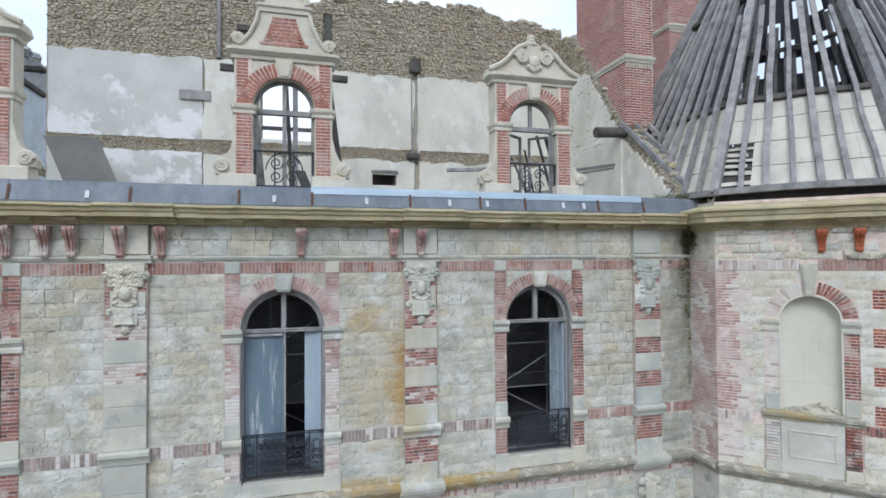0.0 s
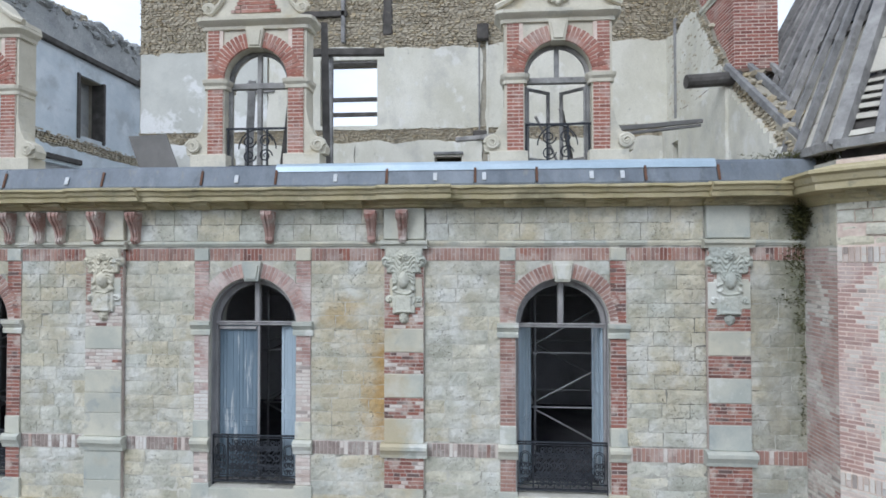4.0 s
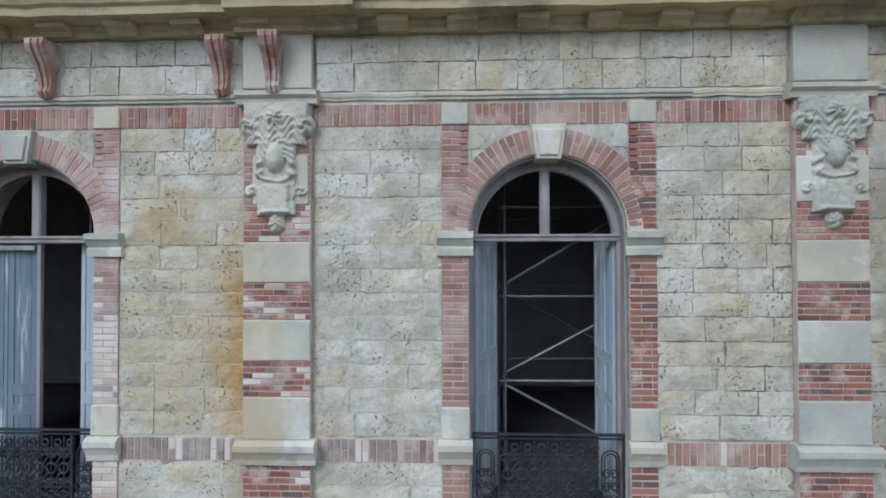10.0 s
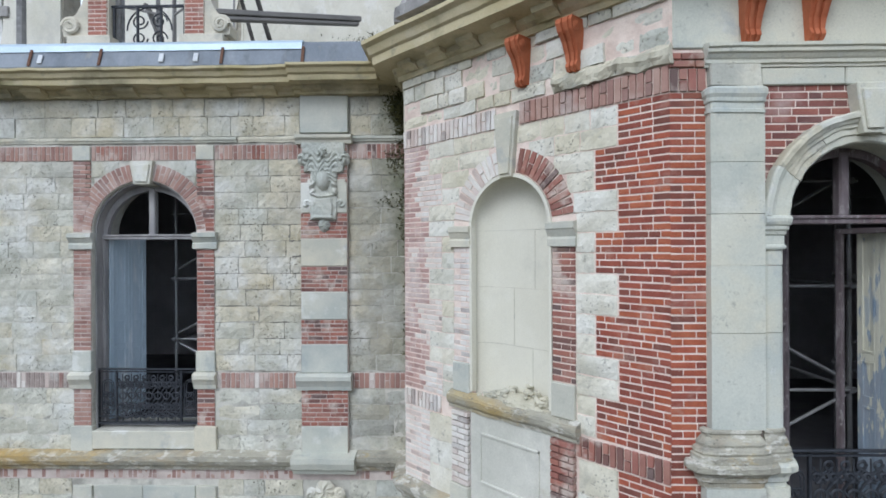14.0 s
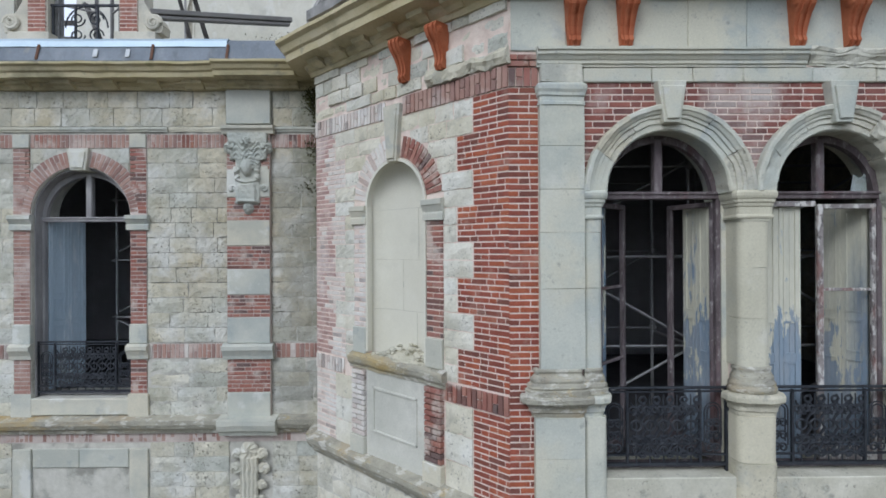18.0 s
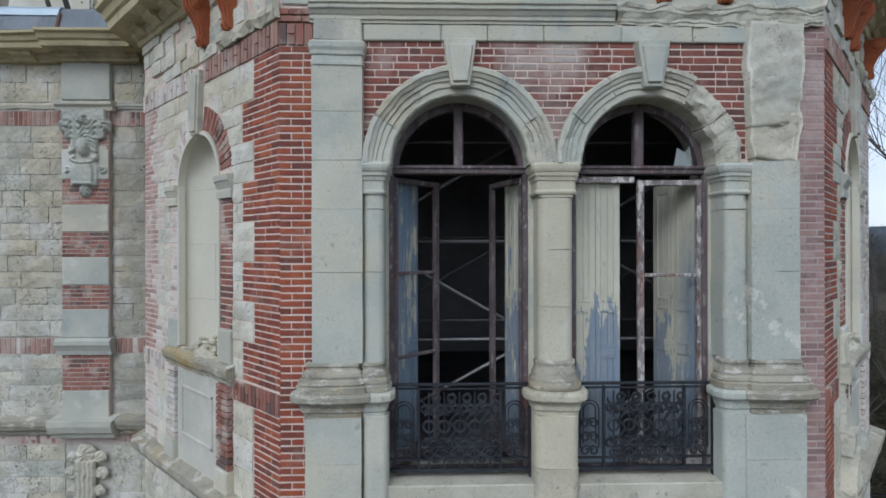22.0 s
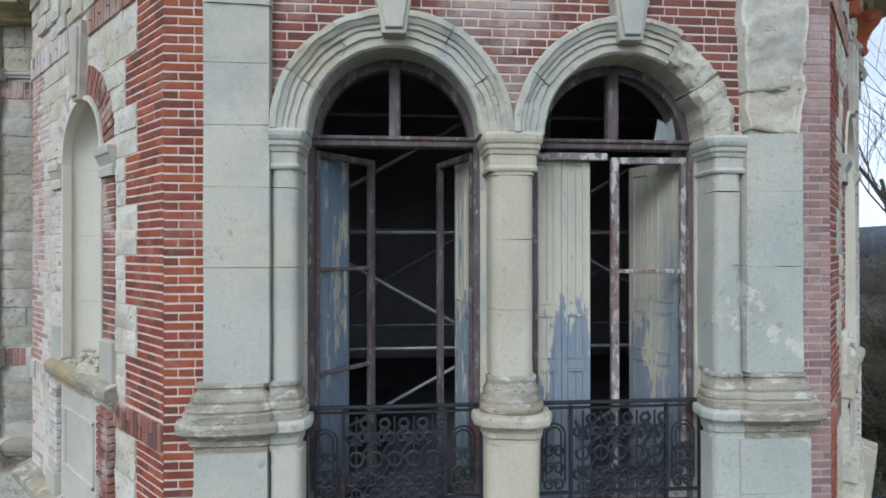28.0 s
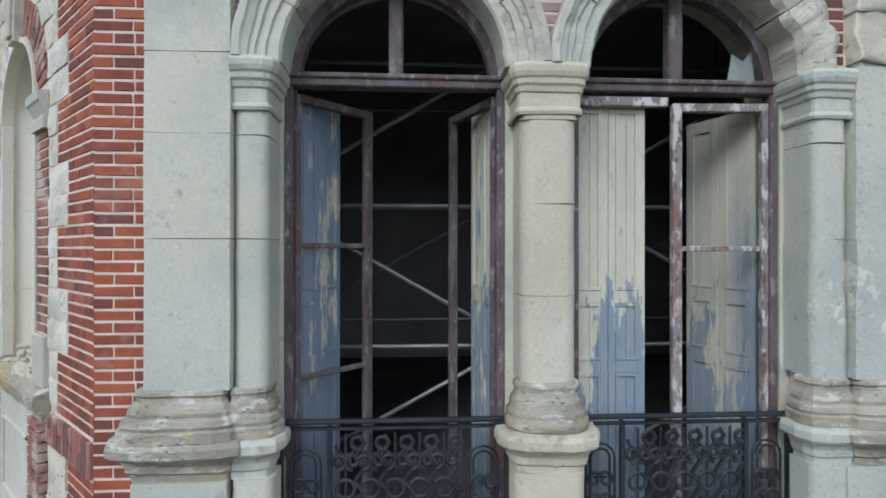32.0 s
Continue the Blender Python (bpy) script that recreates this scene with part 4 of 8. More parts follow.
for k, c in enumerate(BAYS):
    brick = M_ROSE if k == 1 else M_DARK_BRICK
    smear = (lambda u, z: M_WHITE_BRICK if 0.8 * noise.noise((u * 3.0, z * 4.0, 6.0)) + (6.35 - z) * 0.6 > 0.15 else M_ROSE) if k == 1 else None
    surround = part("window_surround", arch_ring(c, Z_SPRING, ((0.69, 0.008), (0.91, 0.008), (0.91, -0.08), (0.69, -0.08)), rough=0.0), M_JOINT_DULL, wall_main, "brick arch and jambs with stone imposts round the window")
    lay_arch(surround, M_ROSE if k == 1 else M_PINK, c, Z_SPRING, 0.685, 0.91, 4, 176, (80, 100), 0.012)
    for s in (-1, 1):
        a, b = sorted((c + s * 0.685, c + s * 0.915))
        tint = brick if s > 0 or k == 1 else M_PINK
        part("jamb_bed", box(a + 0.003, b - 0.003, -0.0095, 0.1, 4.42, 6.68), M_JOINT_DULL, surround)
        part("jamb_bed", box(max(a, b - 0.16) if s > 0 else a, b if s > 0 else min(b, a + 0.16), -0.009, 0.1, Z_SPRING, Z_BAND), M_JOINT_DULL, surround)
        lay_bricks(surround, tint, a, b, Z_SPRING + 0.03, Z_BAND, [("arc", c, Z_SPRING, 0.80)], 0.0558, 0.0135)
        lay_bricks(surround, tint, a, b, 5.38, 6.67, (), 0.0558, 0.0135, pick=smear)
        lay_bricks(surround, M_WHITE_BRICK if k == 1 or (k == 0 and s < 0) else tint, a, b, 4.42, 4.89, (), 0.0558, 0.0135)
        block(surround, a - 0.01, b + 0.01, 5.11, 5.38, 0.03, M_DRESSED)
        block(surround, a - 0.03, b + 0.03, Z_LEDGE, 4.42, 0.04, M_DRESSED)
        part("impost", moulding(a - 0.04, b + 0.04, IMPOST, 0.005, 0.08, k), M_DRESSED, surround)
        part("pedestal_moulding", moulding(a - 0.03, b + 0.03, PED_MOULD, 0.005, 0.08, k), M_DRESSED, surround)
    part("arch_lining", arch_ring(c, Z_SPRING, ((0.655, -0.05), (0.679, -0.05), (0.679, -0.22), (0.655, -0.22)), rough=0.002), M_GREY_PAINT, surround, "grey painted timber lining")
    for s in (-1, 1):
        part("jamb_lining", box(min(c + s * 0.66, c + s * 0.679), max(c + s * 0.66, c + s * 0.679), 0.06, 0.22, Z_SILL, Z_SPRING, 0.003), M_GREY_PAINT, surround)
    keystone(surround, c, 7.50, 7.80, 0.105, 0.15, 0.06, M_DRESSED)
    block(wall_main, c - 0.70, c + 0.70, 4.13, Z_SILL, 0.035, M_DRESSED, "window_sill", 0.4)
    # blind window of the storey below
    low = part("blind_window", box(c - 0.66, c + 0.66, 0.06, 0.10, 1.0, 3.40, 0.01), M_NICHE, wall_main, "blocked ground floor window with stone lintel")
    for s in (-1, 1):
        block(low, c + s * 0.80 - 0.13, c + s * 0.80 + 0.13, 2.6, 3.66, 0.03, M_DRESSED, "jamb_stone", 0.1)
    block(low, c - 0.66, c - 0.02, 3.40, 3.66, 0.02, M_DRESSED, "lintel_stone", 0.1)
    block(low, c - 0.02, c + 0.66, 3.40, 3.66, 0.02, M_DRESSED, "lintel_stone", 0.1)


# ---- carved piers
def blob(bm, loc, size, sub=2):
    out = bmesh.ops.create_icosphere(bm, subdivisions=sub, radius=1.0)
    for v in out["verts"]:
        v.co = Vector(loc) + Vector((v.co.x * size[0], v.co.y * size[1], v.co.z * size[2]))


def volute(bm, uc, y, z, r, depth, turn=1, flat=0.3):
    pts = []
    for i in range(26):
        a = i / 25 * 2.2 * 2 * math.pi
        rr = r * (1 - 0.80 * i / 25)
        pts.append((uc + turn * rr * math.cos(a), y - depth * 0.35 * i / 25, z + rr * math.sin(a)))
    tube(bm, pts, r * flat, 6, r * 0.16)
    blob(bm, (uc, y - depth * 0.2, z), (r * 0.25, depth * 0.5, r * 0.25), 1)


def relief(fn, u0, u1, z0, z1, step, seed):
    """Worn stone carving: a fine sheet raised by fn(u, z); where fn is not above zero there is no stone."""
    bm = bmesh.new()
    nu, nz = round((u1 - u0) / step), round((z1 - z0) / step)
    high = {}
    for i in range(nu + 1):
        for j in range(nz + 1):
            u, z = u0 + (u1 - u0) * i / nu, z0 + (z1 - z0) * j / nz
            w1, w2 = noise.noise((u * 9, z * 9, seed)), noise.noise((u * 9, z * 9, seed + 7))
            h = fn(u + 0.012 * w1, z + 0.012 * w2)
            if h > 0:
                h += 0.008 * noise.noise((u * 22, z * 22, seed)) + 0.006 * noise.noise((u * 47, z * 47, seed))
            high[i, j] = bm.verts.new((u, -max(h, -0.01), z)), h
    for i in range(nu):
        for j in range(nz):
            q = [high[a] for a in ((i, j), (i + 1, j), (i + 1, j + 1), (i, j + 1))]
            if max(h for _, h in q) > 0:
                bm.faces.new([v for v, _ in q]).smooth = True
    bmesh.ops.delete(bm, geom=[v for v in bm.verts if not v.link_faces], context="VERTS")
    return bm


def dome(d, r, h):
    return h * math.sqrt(max(0.0, 1 - (d / r) ** 2)) if d < r else 0.0


def capital_height(u, z):
    """Leafy volutes under the abacus, an oval boss wreathed in locks on a flat tongue, a swag, a block and a bud below."""
    a = abs(u)
    h = 0.05 if a < 0.27 and z > -0.13 else (0.032 if a < 0.165 and z > -0.97 else 0.0)
    d, t = math.hypot(a - 0.245, z + 0.20), math.atan2(z + 0.20, a - 0.245)
    h = max(h, dome(d, 0.085, 0.085) * (0.72 + 0.28 * math.cos(t * 3 + d * 70)))
    if a < 0.25 and -0.37 < z < -0.11:                    # leaves that spring from the middle
        h = max(h, (0.068 - 0.08 * a) * (0.78 + 0.22 * math.cos(85 * (z + 0.30 * a) + 6 * math.sin(30 * a))))
    d, t = math.hypot(u, z + 0.13), math.atan2(z + 0.13, u)
    h = max(h, dome(d, 0.085, 0.115) * (0.75 + 0.25 * math.cos(7 * t)))
    q, t = math.hypot(u / 0.088, (z + 0.475) / 0.128), math.atan2(z + 0.475, u)
    h = max(h, dome(q, 1.0, 0.085) + (0.03 if q < 1.0 else 0.0))
    if 1.0 <= q < 1.75 and z > -0.50:
        h = max(h, 0.08 * (1 - (q - 1.0) * 0.45) * (0.78 + 0.22 * math.cos(14 * t + 12 * q)))
    if 0.105 < a < 0.165 and -0.66 < z <= -0.50:          # locks hanging at the sides
        h = max(h, 0.075 * (0.7 + 0.3 * math.cos(70 * z + 40 * a)))
    d = abs(math.hypot(u / 0.15, (z + 0.61) / 0.065) - 1.0)
    if z < -0.61 and d < 0.2:
        h = max(h, 0.065 * math.sqrt(1 - (d / 0.2) ** 2))
    d, t = math.hypot(a - 0.215, z + 0.76), math.atan2(z + 0.76, a - 0.215)
    h = max(h, dome(d, 0.06, 0.055) * (0.65 + 0.35 * math.cos(t * 2 - d * 110)))
    if a < 0.112 and -0.92 < z < -0.70:
        h = max(h, 0.066)
    if a < 0.125 and -0.965 < z <= -0.91:
        h = max(h, 0.082 * math.sqrt(max(0.0, 1 - ((z + 0.938) / 0.028) ** 2)))
    d, t = math.hypot(u / 0.068, (z + 1.03) / 0.085), math.atan2(z + 1.03, u)
    return max(h, dome(d, 1.0, 0.07) * (0.78 + 0.22 * math.cos(6 * t + 5 * d))) - 0.004


def bracket_height(u, z):
    """A fluted shaft between leaf scrolls."""
    a, h = abs(u), 0.0
    if a < 0.115 and -1.15 < z < -0.16:
        h = 0.075 * (0.82 + 0.18 * math.cos(u * 105))
    d, t = math.hypot(u, z + 0.08), math.atan2(z + 0.08, u)
    h = max(h, dome(d, 0.12, 0.075) * (0.75 + 0.25 * math.cos(7 * t + 30 * d)))
    for zc, uc, r in ((-0.13, 0.17, 0.075), (-0.33, 0.19, 0.08), (-0.55, 0.165, 0.065), (-0.74, 0.15, 0.05)):
        d, t = math.hypot(a - uc, z - zc), math.atan2(z - zc, a - uc)
        h = max(h, dome(d, r, 0.042) * (0.6 + 0.4 * math.cos(t * 3 + d * 120)))
    return h - 0.004


CONSOLE = [(0.0, 0.0), (-0.20, 0.0), (-0.215, -0.05), (-0.19, -0.12), (-0.13, -0.20), (-0.085, -0.30), (-0.075, -0.38), (-0.095, -0.43), (-0.07, -0.475), (0.0, -0.475)]


def console_mesh(mat):
    bm = bmesh.new()
    extrude_poly(bm, CONSOLE, -0.075, 0.075, "x")
    extrude_poly(bm, [(p[0] - 0.018 if p[0] else p[0], p[1] - 0.012) for p in CONSOLE], -0.045, -0.015, "x")
    extrude_poly(bm, [(p[0] - 0.018 if p[0] else p[0], p[1] - 0.012) for p in CONSOLE], 0.015, 0.045, "x")
    for s in (-1, 1):
        blob(bm, (s * 0.075, -0.135, -0.085), (0.02, 0.06, 0.06), 1)
    for v in bm.verts:                                     # narrower towards the foot
        v.co.x *= 1.0 + 0.42 * v.co.z / 0.475 + 0.12
    return mesh_from("console", wear(bm, 0.004, 8), mat)


CONSOLE_PINK, CONSOLE_RED = console_mesh(M_TERRA_PINK), console_mesh(M_TERRA)

for k, (a, b) in enumerate(PIERS):
    pier = part("pier", box(a, b, -0.061, 0.1, Z_LEDGE, 8.0), M_JOINT_DULL, wall_main, "flat pier of red brick and limestone blocks with a carved capital")
    c, red = (a + b) / 2, M_DARK_BRICK
    whiter = (0.35, 0.75, 0.05, -0.6)[k]

    def pier_brick(u, z):
        return M_WHITE_BRICK if noise.noise((u * 4.0 + k, z * 9.0, 3.0)) + whiter > 0.25 else red
    rows = ((6.80, 7.12, "b"), (6.45, 6.80, "s"), (6.13, 6.45, "b"), (5.78, 6.13, "s"), (5.47, 5.78, "b"), (5.11, 5.47, "s"), (4.44, 4.90, "b"), (Z_LEDGE, 4.44, "s"))
    for z0, z1, what in rows:
        if what == "b" and not (k == 1 and z0 < 6.0):
            lay_bricks(pier, red, a, b, z0, z1, (), 0.0558, 0.067, pick=pier_brick)
        else:
            block(pier, a, b, z0, z1, 0.075, M_DRESSED)
    part("pedestal_moulding", moulding(a - 0.05, b + 0.05, [(o + 0.06, z) if o else (0, z) for o, z in PED_MOULD], 0.005, 0.1, k), M_DRESSED, pier)
    lay_bricks(pier, M_PINK, a, b, 7.12, 7.95, (), 0.0558, 0.066)
    block(pier, a + 0.08, b - 0.02, 7.12, 7.55, 0.075, M_DRESSED)
    if k in (0, 3):
        block(pier, a, b, 7.12, 7.50, 0.078, M_DRESSED)
    carving = part("carved_capital", relief(capital_height, -0.37, 0.37, -1.13, 0.0, 0.010, k + 20.0), M_DRESSED, pier, "worn carved stone capital with volutes and leaves")
    carving.location = (c, -0.074, 8.0)
    cap = [(0.0, 7.99), (0.09, 7.99), (0.10, 8.03), (0.13, 8.06), (0.13, 8.10), (0.0, 8.13)]
    part("capital_moulding", moulding(a - 0.06, b + 0.06, cap, 0.005, 0.1, k), M_DRESSED, pier)
    block(pier, a - 0.01, b + 0.01, 8.13, Z_CORNICE, 0.07, M_DRESSED, "frieze_block")
    # the bracket of the storey below
    low = part("carved_bracket", relief(bracket_height, -0.30, 0.30, -1.15, 0.06, 0.012, k + 3.0), M_DRESSED, pier, "worn carved stone bracket with leaf scrolls")
    low.location = (c, -0.062, 3.72)
    part("ledge_block", moulding(a - 0.10, b + 0.10, [(o + 0.07, z - 0.02 if z < 4 else z + 0.004) if o else (0, z) for o, z in LEDGE], 0.008, 0.12, k + 5), M_DRESSED, pier)

for u in (-6.79, -5.58, -4.12, -3.63, -3.28, -2.6, -2.04, 0.09, 1.66, 2.14):
    on_pier = any(a < u < b for a, b in PIERS)
    ob = put("console", CONSOLE_PINK, wall_main, (u, -0.07 if on_pier else 0.0, 8.56))
    tagged(ob, "faded terracotta scroll bracket")

# ---- main cornice, modillions, lead gutter
cornice = part("cornice", plan_moulding([(-8.2, WALL_Y), (X_W, WALL_Y)],
               [(0.0, 8.60), (0.06, 8.60), (0.07, 8.64), (0.12, 8.66), (0.13, 8.69), (0.30, 8.70), (0.31, 8.76), (0.34, 8.78), (0.36, 8.83), (0.40, 8.85), (0.40, 8.88), (0.0, 8.95)],
               0.07, 0.012), M_CORNICE)
tagged(cornice, "mossy projecting stone cornice along the wing", "cornice", kind="structure")
for k in range(27):
    u = -8.0 + k * 0.588
    if u < X_W - 0.3:
        bm = bmesh.new()
        extrude_poly(bm, [(0.02, 8.60), (-0.10, 8.60), (-0.14, 8.63), (-0.20, 8.65), (-0.22, 8.695), (0.02, 8.695)], u - 0.13, u + 0.13, "x")
        ob = part("modillion", wear(bm, 0.005, 7, k), M_CORNICE, cornice)
        ob.location = (0, WALL_Y, 0)
for k, (a, b) in enumerate(PIERS):
    part("cornice_break", plan_moulding([(a - 0.06, WALL_Y - 0.07), (b + 0.42, WALL_Y - 0.07)],
         [(0.0, 8.60), (0.06, 8.605), (0.07, 8.645), (0.12, 8.665), (0.13, 8.695), (0.30, 8.705), (0.31, 8.765), (0.34, 8.785), (0.36, 8.835), (0.40, 8.855), (0.40, 8.885), (0.0, 8.955)],
         0.16, 0.007), M_CORNICE, cornice)

gutter = empty("lead_gutter", plan(0, WALL_Y), "lead and zinc sheets folded over the wall top above the cornice", "gutter")
edges = (-8.2, -6.86, -5.28, -4.03, -2.45, -0.89, 0.25, 1.91, 3.2, 4.08, 5.6, 6.6, X_W + 0.05)
for k, (a, b) in enumerate(zip(edges, edges[1:])):
    bm = moulding(a + 0.004, b - 0.004, [(0.28, 8.90), (0.285, 8.93), (0.20, 9.20), (0.16, 9.24), (0.05, 9.255), (0.05, 9.235), (0.15, 9.22), (0.185, 9.19), (0.27, 8.92)], 0.007, 0.16, k * 3.0)
    part("lead_sheet", bm, M_LEAD, gutter)
    if a > 0 and b < 6.7:
        part("zinc_capping", moulding(a, b, [(0.235, 9.13), (0.215, 9.215), (0.165, 9.262), (0.03, 9.275), (0.03, 9.265), (0.16, 9.25), (0.20, 9.20), (0.225, 9.13)], 0.004, 0.2, k), M_ZINC, gutter, "pale blue zinc capping")
    tilt = (radians(-16), 0, 0)
    if 0 < k:
        ob = part("strap", box(-0.018, 0.018, -0.008, 0.008, -0.115, 0.115, 0.003), M_RUST, gutter, "rusty iron strap")
        ob.location, ob.rotation_euler = (a + 0.02, -0.262, 9.05), tilt
for u in (-3.0, -0.33, 1.17, 2.64, 3.35, 4.87, 5.3):
    ob = part("clip", box(-0.03, 0.03, -0.008, 0.008, -0.06, 0.06, 0.004), M_CLIP, gutter, "white metal clip")
    ob.location, ob.rotation_euler = (u, -0.268, 9.03), (radians(-16), 0, 0)


# ---------------------------------------------------------------- railings, windows
def scroll_line(cx, cz, r, a0, turns, grow=-0.75, n=18, y=0.0):
    return [(cx + r * (1 + grow * i / n) * math.cos(a0 + turns * 2 * math.pi * i / n), y, cz + r * (1 + grow * i / n) * math.sin(a0 + turns * 2 * math.pi * i / n)) for i in range(n + 1)]


def iron_railing(w, h, label, group):
    """A cast and wrought iron window guard: rails, arched end panels, interlaced scrolls."""
    root = empty("window_railing", Matrix(), label, "railing", group)
    half = w / 2

    def bars(name, lines, r, sides=5):
        for line in lines:
            part(name, tube(bmesh.new(), line, r, sides), M_IRON, root)

    part("top_rail", box(-half - 0.03, half + 0.03, -0.02, 0.02, h - 0.02, h, 0.005), M_IRON, root)
    part("upper_rail", box(-half, half, -0.014, 0.014, h - 0.05, h - 0.038), M_IRON, root)
    part("bottom_rail", box(-half, half, -0.018, 0.018, 0.05, 0.075), M_IRON, root)
    part("lower_rail", box(-half, half, -0.014, 0.014, 0.14, 0.153), M_IRON, root)
    for s in (-1, 1):
        part("end_post", box(s * half - 0.014, s * half + 0.014, -0.018, 0.018, 0.0, h - 0.02), M_IRON, root)
        part("panel_post", box(s * (half - 0.24) - 0.010, s * (half - 0.24) + 0.010, -0.014, 0.014, 0.07, h - 0.03), M_IRON, root)
        cx = s * (half - 0.125)
        for r0, zb in ((0.075, 0.22), (0.05, 0.26)):
            zt = h - 0.16
            bars("arched_bar", [[(cx - r0, 0, zb)] + [(cx - r0 * math.cos(math.pi * i / 10), 0, zt - 0.06 + r0 * math.sin(math.pi * i / 10)) for i in range(11)] + [(cx + r0, 0, zb)]], 0.007)
        for zc in (0.20, 0.31, 0.42):
            bars("end_scroll", [scroll_line(cx - 0.03, zc, 0.045, 0, 1.3), scroll_line(cx + 0.03, zc, 0.045, math.pi, -1.3)], 0.009)
    inner = half - 0.26
    n = max(4, round(inner * 2 / 0.115))
    for i in range(n):
        u = -inner + (i + 0.5) * 2 * inner / n
        bars("baluster", [[(u, 0, 0.07), (u, 0, h - 0.07)]], 0.007)
        bars("scroll", [scroll_line(u - 0.035, h * 0.72, 0.042, -math.pi / 2, 1.4), scroll_line(u + 0.035, h * 0.72, 0.042, -math.pi / 2, -1.4),
                        scroll_line(u - 0.035, h * 0.36, 0.045, math.pi / 2, -1.4), scroll_line(u + 0.035, h * 0.36, 0.045, math.pi / 2, 1.4)], 0.0115)
        bars("ring", [scroll_line(u, h * 0.54, 0.045, 0, 1, 0.0, 12), scroll_line(u + 0.058, h * 0.20, 0.03, 0, 1, 0.0, 10), scroll_line(u + 0.058, h * 0.84, 0.03, 0, 1, 0.0, 10)], 0.0105)
        bars("pendant_scroll", [scroll_line(u, h - 0.13, 0.05, math.pi, 0.5, 0.0, 8), scroll_line(u, 0.185, 0.032, 0, 1, 0.0, 8)], 0.009)
        for zc in (0.30, 0.46, 0.64, 0.80):
            bm = bmesh.new()
            tube(bm, [(u + 0.068, 0, h * zc - 0.07), (u + 0.045, 0, h * zc - 0.035), (u + 0.068, 0, h * zc), (u + 0.091, 0, h * zc + 0.035), (u + 0.068, 0, h * zc + 0.07)], 0.011, 4)
            part("leaf_ornament", bm, M_IRON, root)
    return root


def fan_window(name, r, z0, zs, mat, label, bar=0.075, lift=0.0):
    """The fixed frame of an arched window, with its transom and the upright of the fanlight; local z is the wall's height."""
    root = empty(name, Matrix(), label, "window", "arched windows", "structure")
    part("arch_frame", arch_ring(0, zs, ((r - 0.075, 0.035), (r + 0.03, 0.035), (r + 0.03, -0.035), (r - 0.075, -0.035)), rough=0.002), mat, root)
    for s in (-1, 1):
        part("frame_post", box(min(s * (r - 0.042), s * r), max(s * (r - 0.042), s * r), -0.035, 0.035, z0, zs + lift, 0.004, 1, 0.002), mat, root)
    part("transom", box(-r, r, -0.045, 0.045, zs - 0.035 + lift, zs + 0.018 + lift, 0.006, 1, 0.002), mat, root)
    part("transom_lip", box(-r, r, -0.06, 0.0, zs + 0.004 + lift, zs + 0.03 + lift, 0.006, 1, 0.003), mat, root)
    part("mullion", box(-bar / 2, bar / 2, -0.045, 0.045, zs, zs + r - 0.03, 0.012, 1, 0.002), mat, root)
    part("sill_rail", box(-r, r, -0.04, 0.05, z0, z0 + 0.05, 0.006), mat, root)
    return root


def casement(w, h, mat, bars=(0.42,), broken=()):
    """An unglazed casement leaf, hinged at local x = 0."""
    bm = bmesh.new()
    for x0, x1, z0, z1 in ((0, 0.036, 0, h), (w - 0.052, w, 0, h), (0.03, w - 0.045, h - 0.045, h), (0.03, w - 0.045, 0, 0.12)):
        add_box(bm, x0, x1, -0.02, 0.022, z0, z1, 0.005)
    root = part("casement_leaf", bm, mat)
    for f in bars:
        part("glazing_bar", box(0.04, w - 0.05, -0.012, 0.012, h * f - 0.014, h * f + 0.014, 0.004), mat, root)
    return root


def shutter(w, h, mat, panels=((0.05, 0.375), (0.405, 0.535), (0.565, 0.975))):
    """A boarded leaf hinged at local x = 0, framed with stiles and rails round its sunk panels on both faces."""
    bm = bmesh.new()
    n = max(2, round(w / 0.11))
    for i in range(n):                                     # planks, with a fine gap between
        add_box(bm, w * i / n + 0.001, w * (i + 1) / n - 0.001, -0.009, 0.009, 0, h, 0.002)
    root = part("shutter", wear(bm, 0.002, 5.0, w), mat)
    leaves = 1 if w < 0.30 else 2
    for q in range(leaves):
        u0, u1 = w * q / leaves + 0.002, w * (q + 1) / leaves - 0.002
        for a, b in ((u0, u0 + 0.04), (u1 - 0.04, u1)):
            part("stile", box(a, b, -0.016, 0.016, 0.0, h, 0.003), mat, root)
        zs_ = [0.0] + [z for p in panels for z in p] + [1.0]
        for a, b in zip(zs_[::2], zs_[1::2]):
            part("cross_rail", box(u0 + 0.04, u1 - 0.04, -0.015, 0.015, a * h, b * h, 0.003), mat, root)
        for a, b in panels:
            bm = bmesh.new()
            for s in (-1, 1):
                y0, y1 = sorted((s * 0.008, s * 0.020))
                for p, r_, t, v in ((u0 + 0.04, u1 - 0.04, a * h, a * h + 0.016), (u0 + 0.04, u1 - 0.04, b * h - 0.016, b * h), (u0 + 0.04, u0 + 0.054, a * h + 0.016, b * h - 0.016), (u1 - 0.054, u1 - 0.04, a * h + 0.016, b * h - 0.016)):
                    add_box(bm, p, r_, y0, y1, t, v)
            part("panel_moulding", bm, mat, root)
    return root


def hang(ob, parent, u, y, z, turn):
    ob.parent = parent
    ob.location, ob.rotation_euler = (u, y, z), (0, 0, radians(turn))
    return ob


